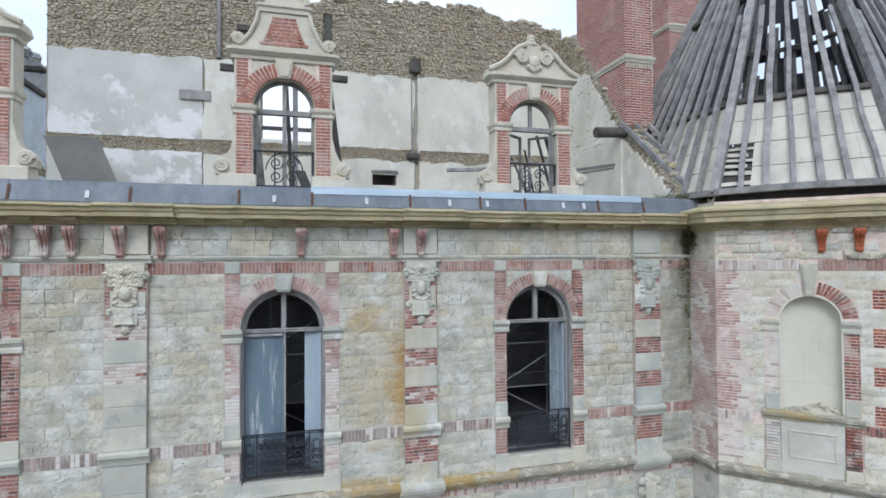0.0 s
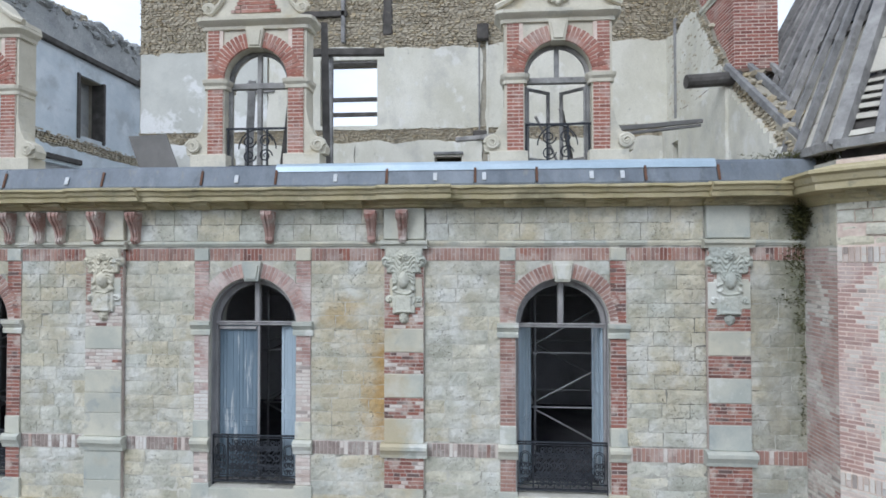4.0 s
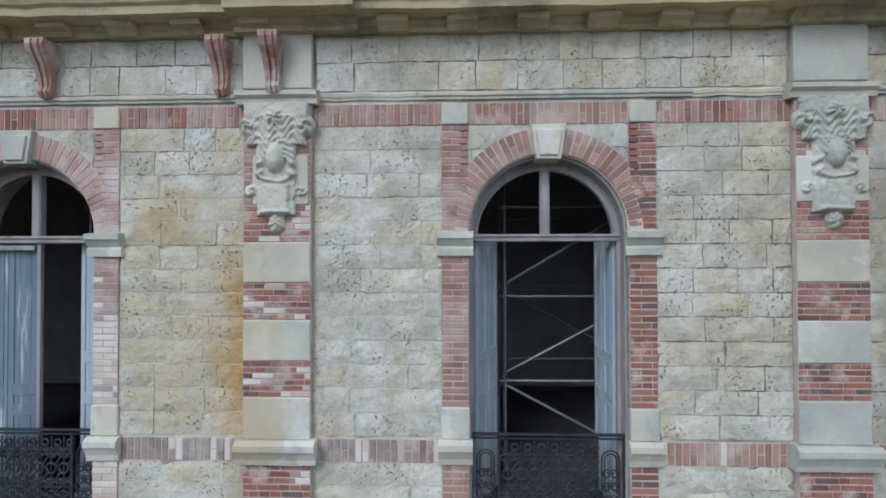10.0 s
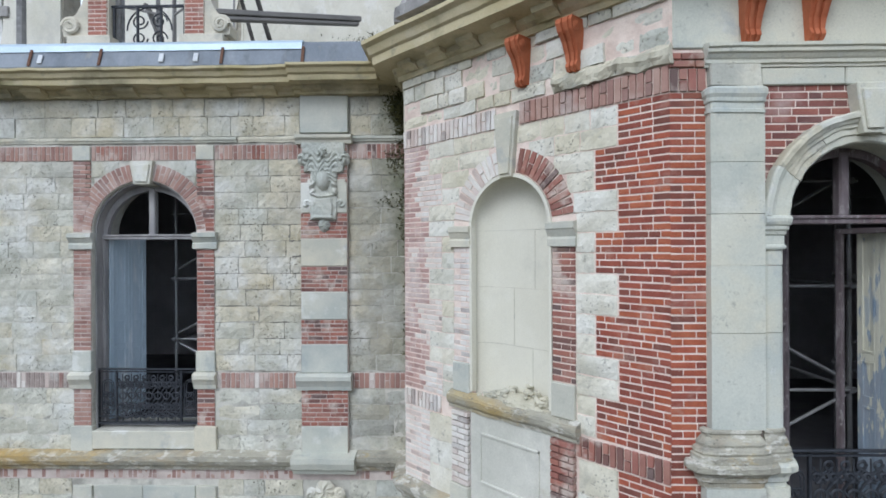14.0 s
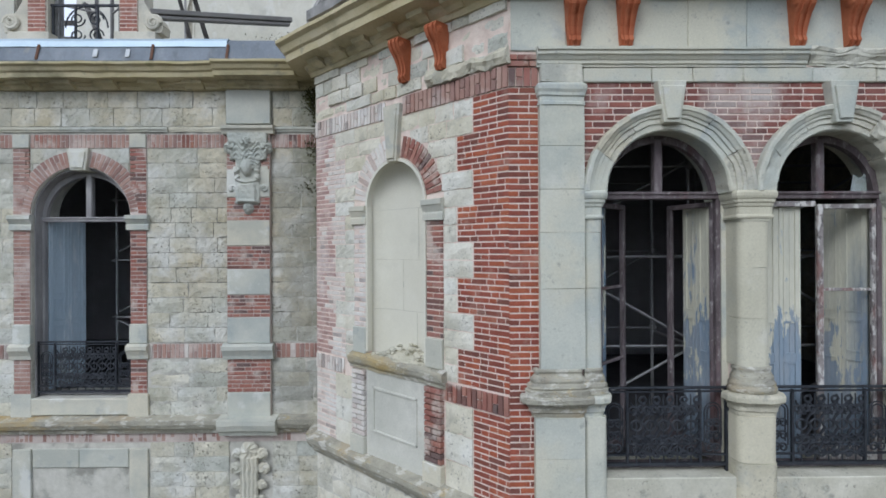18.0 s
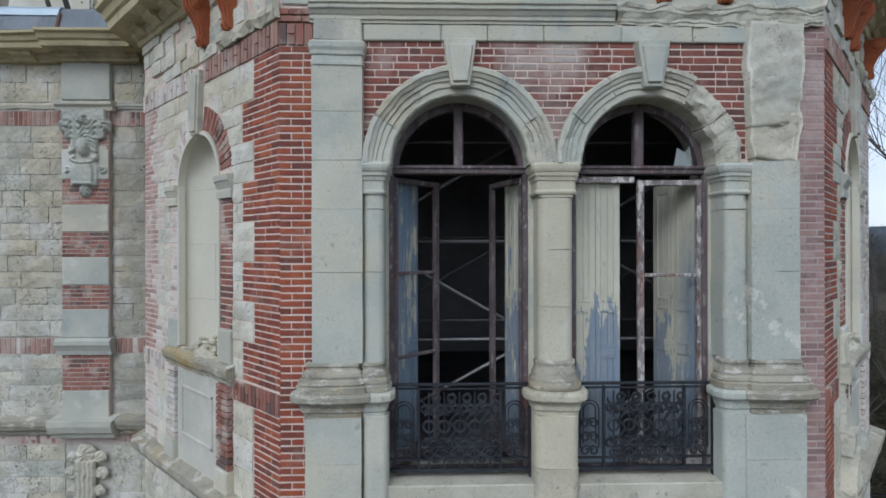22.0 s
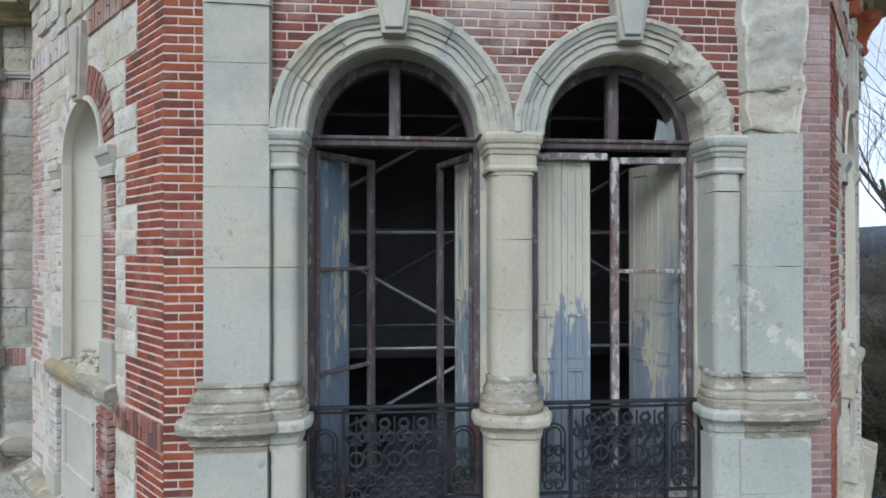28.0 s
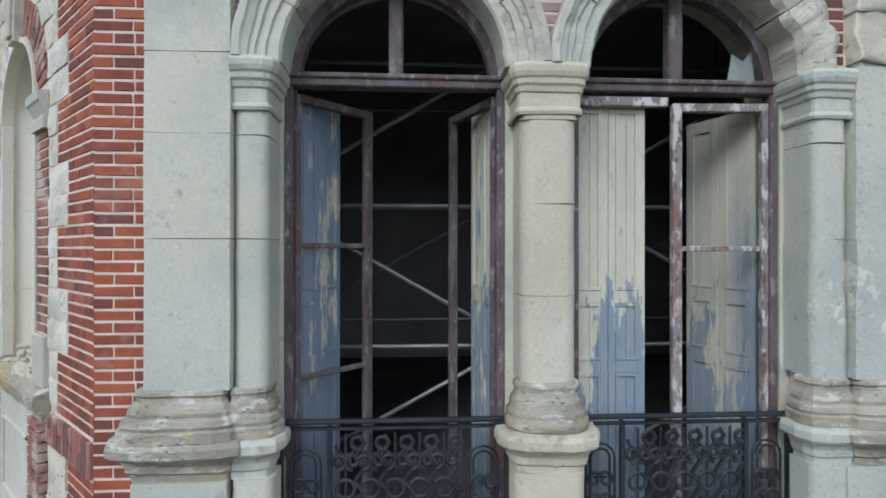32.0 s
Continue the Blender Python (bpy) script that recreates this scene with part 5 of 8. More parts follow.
for k, c in enumerate(BAYS):
    win = fan_window(f"window_{k + 1}", 0.675, Z_SILL, Z_SPRING - 0.03, M_GREY_PAINT, "arched French window, grey weathered frame without glass", 0.085)
    win.matrix_world = plan(c, WALL_Y + 0.22)
    if k == 1:
        hang(shutter(0.63, 2.40, M_SHUTTER_BLUE, ((0.04, 0.33), (0.36, 0.41), (0.44, 0.97))), win, -0.625, 0.03, 4.42, 2)
        part("top_strip", box(-0.62, -0.02, -0.03, 0.0, 6.74, 6.785, 0.005), M_GREY_PAINT, win)
        part("meeting_post", box(0.0, 0.035, -0.02, 0.02, 4.42, 6.80, 0.005), M_GREY_PAINT, win)
        hang(shutter(0.29, 2.40, M_SHUTTER_PALE), win, 0.63, 0.03, 4.42, 166)
    else:
        hang(shutter(0.52 if k else 0.34, 2.40, M_SHUTTER_PALE if k == 2 else M_SHUTTER_BLUE), win, -0.62, 0.03, 4.42, 66 if k == 2 else 62)
        if k == 2:
            hang(shutter(0.52, 2.40, M_SHUTTER_PALE), win, 0.62, 0.03, 4.42, 94)
rail_main = iron_railing(1.33, 0.77, "ornate black wrought iron window guard with scrolls", "window railings of the wing")
rail_main.matrix_world = plan(BAYS[0], WALL_Y + 0.10, 0, Z_SILL)
for c in BAYS[1:]:
    copy_thing(rail_main, plan(c, WALL_Y + 0.10, 0, Z_SILL))

# ---------------------------------------------------------------- the pavilion: one wall a side
ARCH1, ARCH2, R_F, R_W, R_OUT = -0.745, 0.735, 0.53, 0.565, 0.62                   # the twin windows, from the middle of the front
HALF_F = X_MID - X_W - CUT
PIL = ((-1.87, -1.49), (1.50, 1.88))

front_holes = [(ARCH1, R_OUT, 4.40, 6.86, True), (ARCH2, R_OUT, 4.40, 6.86, True)]
wall_front = part("wall_front", wall_panel(-HALF_F, HALF_F, 0, 9.12, 0.19, front_holes), M_JOINT)
wall_front.matrix_world = plan(X_MID, Y_F)
tagged(wall_front, "pavilion front of red brick and grey limestone with twin arches", "facade wall", kind="structure")

part("window_rebate", wall_panel(-HALF_F + 0.2, HALF_F - 0.2, 4.2, 8.4, 0.5, [(c, R_W, 4.40, 6.86, True) for c in (ARCH1, ARCH2)], 0.193), M_GREYSTONE, wall_front, "stone rebate round the window frames")
for c in (ARCH1, ARCH2):
    # This ring takes the frame's dark paint to stand for the shaded stone reveal.
    part("arch_lining", arch_ring(c, 6.86, ((R_W - 0.012, -0.186), (R_OUT - 0.004, -0.186), (R_OUT - 0.004, -0.1925), (R_W - 0.012, -0.1925)), rough=0.0), M_FRAME, wall_front, "purple-brown ring of the arch, dark for the shaded stone reveal")

# brickwork: corner strips and the field above the arches
corner_l = part("corner_brickwork", box(-HALF_F + 0.01, PIL[0][0], 0.02, 0.1, Z_LEDGE, 7.95), M_JOINT, wall_front, "orange-red brick corner strip")
lay_bricks(corner_l, M_BRICK, -HALF_F - 0.004, PIL[0][0], Z_LEDGE, 7.79, (), 0.0558, -0.0022)
lay_soldiers(corner_l, M_DARK_BRICK, -HALF_F - 0.004, PIL[0][0], 7.79, 7.96, 0.012)
lay_bricks(corner_l, M_DARK_BRICK, -HALF_F - 0.012, PIL[0][0], 7.96, 8.075, (), 0.0558, 0.02)
corner_r = part("corner_brickwork", box(PIL[1][1], HALF_F - 0.003, 0.0045, 0.1, Z_LEDGE, 7.95), M_MAUVE_JOINT, wall_front, "dusty mauve-pink brick corner strip")
lay_bricks(corner_r, M_MAUVE, PIL[1][1], HALF_F + 0.004, Z_LEDGE, 7.98, (), 0.0558, -0.0022)
field = part("spandrel_brickwork", box(PIL[0][1], PIL[1][0], 0.02, 0.1, 7.62, 7.85), M_JOINT, wall_front, "faded red brickwork above the twin arches")
lay_bricks(field, M_SPANDREL, PIL[0][1], PIL[1][0], 6.92, 7.84, [("arc", ARCH1, 6.88, R_F + 0.2), ("arc", ARCH2, 6.88, R_F + 0.2)], 0.0558, -0.0022)

# pilasters with responds, bases and pedestals
BASE = ((0.0, 5.14), (0.10, 5.145), (0.103, 5.19), (0.082, 5.197), (0.09, 5.213), (0.082, 5.234), (0.058, 5.248), (0.062, 5.268), (0.052, 5.286), (0.026, 5.312), (0.022, 5.328), (0.034, 5.342), (0.03, 5.358), (0.012, 5.366), (0.0, 5.37))
PEDCAP = ((0.0, 4.945), (0.028, 4.95), (0.034, 4.985), (0.05, 4.998), (0.056, 5.03), (0.075, 5.058), (0.108, 5.07), (0.124, 5.085), (0.126, 5.122), (0.116, 5.143), (0.0, 5.15))
FRONT_IMPOST = ((0.0, 6.645), (0.012, 6.645), (0.018, 6.66), (0.012, 6.675), (0.004, 6.68), (0.004, 6.745), (0.014, 6.752), (0.02, 6.775), (0.032, 6.787), (0.034, 6.81), (0.044, 6.82), (0.052, 6.84), (0.054, 6.865), (0.042, 6.885), (0.0, 6.89))
JOINTS = (5.36, 6.05, 6.53, 6.90, 7.27, 7.68)


def around(u0, u1, back, profile, ends="LR", rough=0.005, c=0.022):
    """A moulding that runs round the front and the free sides of a projecting block; c: how far its corners are rounded."""
    n = 2 if c < 0.04 else 6
    left = [(u0 + c * (1 - math.cos(math.pi / 2 * i / n)), c * (1 - math.sin(math.pi / 2 * i / n))) for i in range(n + 1)]
    right = [(u0 + u1 - x, y) for x, y in reversed(left)]
    path = ([(u0, back)] + left if "L" in ends else [(u0, 0)]) + (right + [(u1, back)] if "R" in ends else [(u1, 0)])
    bm = wear(plan_moulding(path, profile, 0.04, rough, seed=u0), rough * 0.5, 17.0, u0 + 2)
    if c > 0.04:
        for f in bm.faces:
            f.smooth = len(f.verts) == 4
        for e in bm.edges:
            if len(e.link_faces) == 2 and abs(e.verts[0].co.z - e.verts[1].co.z) < 0.012 and e.calc_face_angle(0.0) > 0.22:
                e.smooth = False
    return bm


def shaft_piece(u0, u1, z0, z1, out, mat, parent, name="shaft_stone", round_edge=0.0, rough=0.004):
    bm = bmesh.new()
    nz = max(2, round((z1 - z0) / (0.025 if rough > 0.02 else 0.12)))
    outline = [(u0, 0.3), (u0, -out + round_edge)]
    if round_edge:
        outline += [(u0 + round_edge * (1 - math.cos(a)), -out + round_edge * (1 - math.sin(a))) for a in (radians(q * 10) for q in range(1, 10))]
        outline += [(u1 - round_edge * (1 - math.cos(a)), -out + round_edge * (1 - math.sin(a))) for a in (radians(q * 10) for q in range(9, 0, -1))]
    else:
        n = 16 if rough > 0.02 else 3
        outline += [(u0 + (u1 - u0) * i / n, -out) for i in range(n + 1)]
    outline += [(u1, -out + round_edge), (u1, 0.3)]
    rings = [[bm.verts.new((x, y, z0 + 0.0015 + (z1 - z0 - 0.003) * i / nz)) for x, y in outline] for i in range(nz + 1)]
    for a, b in zip(rings, rings[1:]):
        for j in range(len(outline) - 1):
            bm.faces.new((a[j], a[j + 1], b[j + 1], b[j]))
    bm.faces.new(rings[0])
    bm.faces.new(rings[-1][::-1])
    wear(bm, rough, 4.0, u0 * 3 + z0)
    if round_edge > 0.03:
        for f in bm.faces:
            f.smooth = len(f.verts) == 4
        for ring_ in (rings[0], rings[-1]):
            for p, q in zip(ring_, ring_[1:] + ring_[:1]):
                e = bm.edges.get((p, q))
                if e:
                    e.smooth = False
    if rough > 0.02:                                      # badly weathered: hollows and ragged edges
        wear(wear(bm, rough * 0.5, 11.0, z0), rough * 0.28, 30.0, z0 + 3)
        for f in bm.faces:
            f.smooth = len(f.verts) == 4
    return part(name, bm, mat, parent)


for k, (a, b) in enumerate(PIL):
    pilaster = part("pilaster", box(a + 0.03, b - 0.03, -0.02, 0.1, Z_LEDGE, 7.95), M_GREYSTONE, wall_front,
                    "smooth grey limestone pilaster on a lichened pedestal" if k == 0 else "badly eroded limestone pilaster on a lichened pedestal")
    for z0, z1 in zip(JOINTS, JOINTS[1:]):
        bad = k == 1 and z0 > 6.8
        if bad and z0 > 6.9:
            continue
        shaft_piece(a, b, z0, z1, 0.07, M_WORN if bad and z1 > 7.0 else (M_RUINED if k else M_GREYSTONE), pilaster, rough=0.032 if bad and z1 > 7.0 else (0.010 if k else 0.004))
    free_end = "R" if k == 0 else "L"
    inner = (b, b + 0.16) if k == 0 else (a - 0.18, a)                     # the respond beside the window
    for z0, z1 in ((5.36, 6.05), (6.05, 6.53), (6.53, 6.66)):
        shaft_piece(inner[0], inner[1], z0, z1, 0.035, M_GREYSTONE if k == 0 else M_RUINED, pilaster, "respond_stone", 0.05, 0.004 if k == 0 else 0.012)
    shaft_piece(inner[0], inner[1], 6.66, 6.88, 0.035, M_RUINED if k else M_GREYSTONE, pilaster, "respond_stone", 0.02)
    part("impost", around(inner[0], inner[1], 0.24, FRONT_IMPOST, free_end), M_RUINED if k else M_GREYSTONE, pilaster).location = (0, -0.035, 0)
    if k == 0:
        part("capital", around(a, b, 0.1, ((0.0, 7.62), (0.012, 7.62), (0.012, 7.645), (0.004, 7.65), (0.004, 7.69), (0.016, 7.70), (0.018, 7.725), (0.03, 7.75), (0.032, 7.785), (0.022, 7.80), (0.0, 7.81))), M_GREYSTONE, pilaster).location = (0, -0.07, 0)
    else:
        shaft_piece(a - 0.015, b + 0.015, 7.18, 7.97, 0.075, M_WORN, pilaster, "eroded_shaft", 0.0, 0.036)
        shaft_piece(a + 0.02, b - 0.04, 6.86, 7.2, 0.055, M_WORN, pilaster, "eroded_shaft", 0.0, 0.024)
    sa, sb = (a - 0.045, b - 0.03) if k == 0 else (a + 0.02, b + 0.02)
    part("base", around(sa + 0.02, sb - 0.02, 0.12, BASE, rough=0.0045), M_LICHEN, pilaster, "lichen-covered moulded base").location = (0, -0.05, 0)
    part("base", around(inner[0], inner[1] - 0.01, 0.12, [(o * 0.62, z) for o, z in BASE], free_end, 0.006, 0.035), M_LICHEN, pilaster, "lichen-covered moulded base").location = (0, -0.03, 0)
    part("pedestal_cap", around(sa, sb, 0.12, PEDCAP, rough=0.0045), M_LICHEN, pilaster).location = (0, -0.045, 0)
    part("pedestal_cap", around(inner[0], inner[1] - 0.01, 0.12, [(o * 0.72, z - 0.004) for o, z in PEDCAP], free_end, 0.005, 0.035), M_RUINED if k else M_GREYSTONE, pilaster).location = (0, -0.03, 0)
    shaft_piece(a - 0.05, b - 0.01 + 0.05 * k, 4.60, 4.95, 0.085, M_RUINED if k else M_GREYSTONE, pilaster, "pedestal_stone")
    shaft_piece(a - 0.05, b - 0.01 + 0.05 * k, Z_LEDGE, 4.60, 0.085, M_RUINED if k else M_GREYSTONE, pilaster, "pedestal_stone")
    shaft_piece(inner[0] - (0 if k == 0 else 0.03), inner[1] + (0.03 if k == 0 else 0), Z_LEDGE, 4.95, 0.07, M_RUINED if k else M_GREYSTONE, pilaster, "pedestal_stone", 0.05)

# the column between the twin windows
mid0, mid1 = -0.155, 0.145
pillar = part("pillar", box(mid0 + 0.04, mid1 - 0.04, -0.01, 0.19, Z_LEDGE, 6.8), M_GREYSTONE, wall_front, "cream limestone pillar between the twin windows")
for z0, z1 in ((5.36, 5.78), (5.78, 6.22), (6.22, 6.62), (6.62, 6.88)):
    shaft_piece(mid0 + 0.015, mid1 - 0.015, z0, z1, 0.045, M_PILLAR, pillar, "shaft_stone", 0.075 if z0 < 6.6 else 0.035)
part("impost", around(mid0, mid1, 0.24, [(o * 0.85, z) for o, z in FRONT_IMPOST], c=0.03), M_PILLAR, pillar).location = (0, -0.045, 0)
part("base", around(mid0 + 0.01, mid1 - 0.01, 0.12, [(o * 0.62, z) for o, z in BASE], rough=0.007, c=0.07), M_LICHEN, pillar, "lichen-covered rounded base").location = (0, -0.045, 0)
part("pedestal_cap", around(mid0, mid1, 0.12, [(o * 0.78, z - 0.004) for o, z in PEDCAP], rough=0.009, c=0.036), M_WORN, pillar).location = (0, -0.05, 0)
shaft_piece(mid0 - 0.02, mid1 + 0.02, 4.55, 4.95, 0.09, M_PILLAR, pillar, "pedestal_stone", 0.08)
shaft_piece(mid0 - 0.02, mid1 + 0.02, Z_LEDGE, 4.55, 0.10, M_WORN, pillar, "pedestal_stone", 0.08)

# archivolts
ARCHIVOLT = ((R_F, 0.005), (R_F + 0.012, 0.02), (R_F + 0.06, 0.02), (R_F + 0.064, 0.034), (R_F + 0.105, 0.034), (R_F + 0.11, 0.05), (R_F + 0.135, 0.052), (R_F + 0.14, 0.065), (R_F + 0.165, 0.078), (R_F + 0.175, 0.09), (R_F + 0.205, 0.09), (R_F + 0.215, 0.075), (R_F + 0.215, -0.05), (R_F, -0.3))
for k, c in enumerate((ARCH1, ARCH2)):
    cuts = ((62, 88), (88, 118), (118, 149), (149, 180)) if k else ((0, 31), (31, 60), (60, 92), (92, 120), (120, 151), (151, 180))
    ring_part = part("archivolt", arch_ring(c, 6.88, ARCHIVOLT[:2] + ((R_F + 0.19, 0.0), (R_F + 0.19, -0.05), (R_F, -0.3)), 60 if k else 0, 180, 26), M_GREYSTONE, wall_front, "moulded stone archivolt")
    for j, (a0, a1) in enumerate(cuts):
        part("voussoir", wear(arch_ring(c, 6.88, ARCHIVOLT, a0 + 0.15, a1 - 0.15, 14, 0.008), 0.009 if j in (0, 3, 4) else 0.005, 14, a0 + k), M_WORN if j in (0, 4) else M_GREYSTONE, ring_part)
    if k:
        rough_arch = ((R_F, -0.02), (R_F + 0.03, 0.02), (R_F + 0.07, 0.045), (R_F + 0.11, 0.055), (R_F + 0.15, 0.055), (R_F + 0.19, 0.03), (R_F + 0.215, -0.05), (R_F, -0.3))
        for a0, a1 in ((0, 34), (34, 62)):
            part("broken_voussoir", wear(wear(arch_ring(c, 6.88, rough_arch, a0 + 0.5, a1 - 0.5, 16, 0.022), 0.02, 12, a0), 0.008, 25, a0), M_WORN, ring_part, "eroded broken arch stone")
    keystone(wall_front, c, 7.46, 7.82, 0.072, 0.125, 0.10, M_GREYSTONE)
    block(wall_front, c - R_OUT, c + R_OUT, 4.12, 4.412, 0.03, M_WORN, "window_sill", 0.5)

FRONT_ARCHITRAVE = ((0.0, 7.955), (0.03, 7.955), (0.03, 7.975), (0.045, 7.98), (0.045, 8.005), (0.055, 8.015), (0.07, 8.04), (0.085, 8.05), (0.085, 8.075), (0.10, 8.085), (0.10, 8.11), (0.0, 8.135))
u = PIL[0][1]
while u < PIL[1][0]:
    ln = min(RND.uniform(0.28, 0.62), PIL[1][0] - u)
    block(wall_front, u, u + ln, 7.825, 7.955, 0.022, M_GREYSTONE, "fascia_block", 0.05, 0.003)
    u += ln
part("architrave_moulding", moulding(PIL[0][0] - 0.02, 0.45, FRONT_ARCHITRAVE, 0.004), M_GREYSTONE, wall_front)
part("architrave_moulding", wear(wear(moulding(0.47, HALF_F - 0.02, [(o * 0.6, z) for o, z in FRONT_ARCHITRAVE], 0.02, 0.04, 4.0), 0.03, 7, 2.0), 0.015, 17, 5.0), M_WORN, wall_front, "broken, crumbling architrave moulding")
shaft_piece(PIL[0][0] + 0.01, PIL[0][1] - 0.005, 7.81, 7.97, 0.055, M_WORN, wall_front, "worn_block", 0.02, 0.02)
u = -HALF_F + 0.02
while u < HALF_F - 0.05:
    ln = min(RND.uniform(0.35, 0.6), HALF_F - 0.02 - u)
    block(wall_front, u, u + ln, 8.10, Z_CORNICE, 0.01, M_GREYSTONE if RND.random() < 0.9 else M_RUINED, "frieze_block")
    u += ln
for x in (10.60, 11.05, 12.54, 13.01, 13.49):
    ob = put("console", CONSOLE_RED, wall_front, (x - X_MID, 0.0, 8.55), (0.95, 0.9, 0.88))
    tagged(ob, "orange-red terracotta scroll bracket")
part("ledge", moulding(-HALF_F, HALF_F, LEDGE, 0.008, 0.2), M_LICHEN, wall_front)
low_ = part("ground_storey", box(-HALF_F + 0.01, HALF_F - 0.01, 0.0, 0.1, 0.0, 3.87), M_MORTAR, wall_front, "limestone ground storey")
lay_stones(low_, M_STONE, -HALF_F, HALF_F, 3.0, 3.86, (), 0.215)


def chamfer_wall(name, m, left_pale):
    """A slanting side with a round-headed blind niche between toothed brick quoins."""
    mid = CHAMFER / 2
    hole = [(mid, 0.48, 5.20, 6.87, True)]
    wall = part(name, wall_panel(0, CHAMFER, 0, 9.12, 0.32, hole), M_JOINT if left_pale else M_MORTAR)
    wall.matrix_world = m
    tagged(wall, "slanting pavilion wall with a round-headed niche and brick quoins", "facade wall", kind="structure")
    shell = bmesh.new()
    rows_ = []
    for j in range(25):                                   # a hollow half-round with a domed head
        z = 5.15 + (7.355 - 5.15) * j / 24
        half = 0.485 if z < 6.87 else math.sqrt(max(0.0004, 0.486 ** 2 - (z - 6.87) ** 2))
        line = []
        for i in range(25):
            x = -half * math.cos(math.pi * i / 24)
            rho = math.hypot(x, max(0.0, z - 6.87)) / 0.486
            line.append(shell.verts.new((mid + x, 0.02 + 0.19 * math.sqrt(max(0.0, 1 - rho ** 5)), z)))
        rows_.append(line)
    for p, q in zip(rows_, rows_[1:]):
        for i in range(24):
            shell.faces.new((p[i], p[i + 1], q[i + 1], q[i]))
    for f in shell.faces:
        f.smooth = True
    part("niche_back", shell, M_NICHE, wall, "cream rendered hollow of the niche")
    for z in (5.72, 6.28, 6.84):                          # the hollow is built of three courses
        line = [(mid - 0.47 * math.cos(math.pi * i / 20), 0.0185 + 0.19 * math.sqrt(max(0.0, 1 - abs(0.967 * math.cos(math.pi * i / 20)) ** 5)), z) for i in range(21)]
        part("course_joint", tube(bmesh.new(), line, 0.003, 4), M_WORN, wall)
    for x, z0, z1 in ((0.12, 5.2, 5.72), (-0.1, 5.72, 6.28), (0.15, 6.28, 6.84)):
        part("upright_joint", tube(bmesh.new(), [(mid + x, 0.2085, z0), (mid + x, 0.2085, z1)], 0.003, 4), M_WORN, wall)
    part("niche_wall", box(mid - 0.62, mid + 0.62, 0.34, 0.45, 5.0, 7.6), M_MORTAR, wall)
    part("niche_lining", arch_ring(mid, 6.87, ((0.455, 0.02), (0.487, 0.02), (0.487, -0.05), (0.465, -0.05)), rough=0.002), M_NICHE, wall)
    for s in (-1, 1):
        part("niche_lining", box(min(mid + s * 0.455, mid + s * 0.487), max(mid + s * 0.455, mid + s * 0.487), -0.02, 0.05, 5.25, 6.87, 0.004), M_NICHE, wall)
    # rubble that fell on the sill
    rub = bmesh.new()
    blob(rub, (mid + 0.10, 0.10, 5.20), (0.40, 0.14, 0.11), 4)
    for i in range(150):
        x = RND.uniform(-0.44, 0.44)
        h = 0.03 + 0.16 * max(0, 1 - abs(x - 0.12) * 2.2)
        blob(rub, (mid + x, RND.uniform(0.0, 0.2), 5.21 + RND.uniform(0, h)), (RND.uniform(0.012, 0.05), RND.uniform(0.01, 0.04), RND.uniform(0.008, 0.025)), 1)
    part("fallen_rubble", wear(wear(rub, 0.022, 11), 0.010, 30), M_WORN, wall, "crumbled stone lying on the niche sill")
    # toothed quoins: six courses long, six short
    for side in (0, 1):
        pale = left_pale if side == 0 else not left_pale
        mat = M_WHITE_BRICK if pale else M_BRICK
        quoin = part("brick_quoin", box(0.02 if side == 0 else CHAMFER - 0.55, 0.55 if side == 0 else CHAMFER - 0.02, 0.03, 0.1, Z_LEDGE, 7.78), M_JOINT, wall,
                     "whitewashed brick quoin" if pale else "orange-red brick quoin, toothed into the stone")
        tooth = (lambda i: 0.41 if (i // 6) % 2 else 0.61)
        if side == 0:
            mix = (lambda u, z: M_ROSE if pale and noise.noise((u * 5.0, z * 2.2, 9.0)) + 0.55 - u * 1.35 > 0.2 else mat)
            lay_bricks(quoin, mat, -0.004, 0.6, 5.12, 7.79, (), 0.05565, -0.0022, right=tooth, pick=mix)
            lay_bricks(quoin, mat, -0.004, 0.42, Z_LEDGE, 4.92, (), 0.0558, -0.0022)
        else:
            lay_bricks(quoin, mat, CHAMFER - 0.6, CHAMFER + 0.004, 5.12, 7.79, (), 0.05565, -0.0022, left=lambda i: CHAMFER - tooth(i))
            lay_bricks(quoin, mat, CHAMFER - 0.42, CHAMFER + 0.004, Z_LEDGE, 4.92, (), 0.0558, -0.0022)
        a, b = (0.0, 0.60) if side == 0 else (CHAMFER - 0.80, CHAMFER)
        lay_soldiers(quoin, M_WHITE_BRICK if pale else M_DARK_BRICK, a, b, 4.93, 5.11, 0.012)
        # jamb of the niche
        ja, jb = (mid - 0.72, mid - 0.485) if side == 0 else (mid + 0.485, mid + 0.72)
        jmat = M_WHITE_BRICK if pale else M_DARK_BRICK
        jamb = part("niche_jamb", box(ja + 0.01, jb - 0.01, 0.0, 0.1, 5.24, 6.7), M_JOINT, wall, "brick jamb with a stone impost")
        lay_bricks(jamb, jmat, ja, jb, 5.52, 6.68, (), 0.0558, 0.006, left=(lambda i: ja + (0.10 if i % 3 == 1 else 0.0)) if pale else None)
        block(jamb, ja, jb, 5.22, 5.52, 0.03, M_DRESSED)
        part("impost", moulding(ja - 0.03, jb + 0.015, [(o * 0.65, z) for o, z in IMPOST], 0.005, 0.08), M_DRESSED, jamb)
        lay_bricks(jamb, jmat, ja, jb, 4.30, 5.04, (), 0.0558, 0.05)
        block(jamb, ja - 0.01, jb + 0.01, Z_LEDGE, 4.30, 0.07, M_DRESSED)
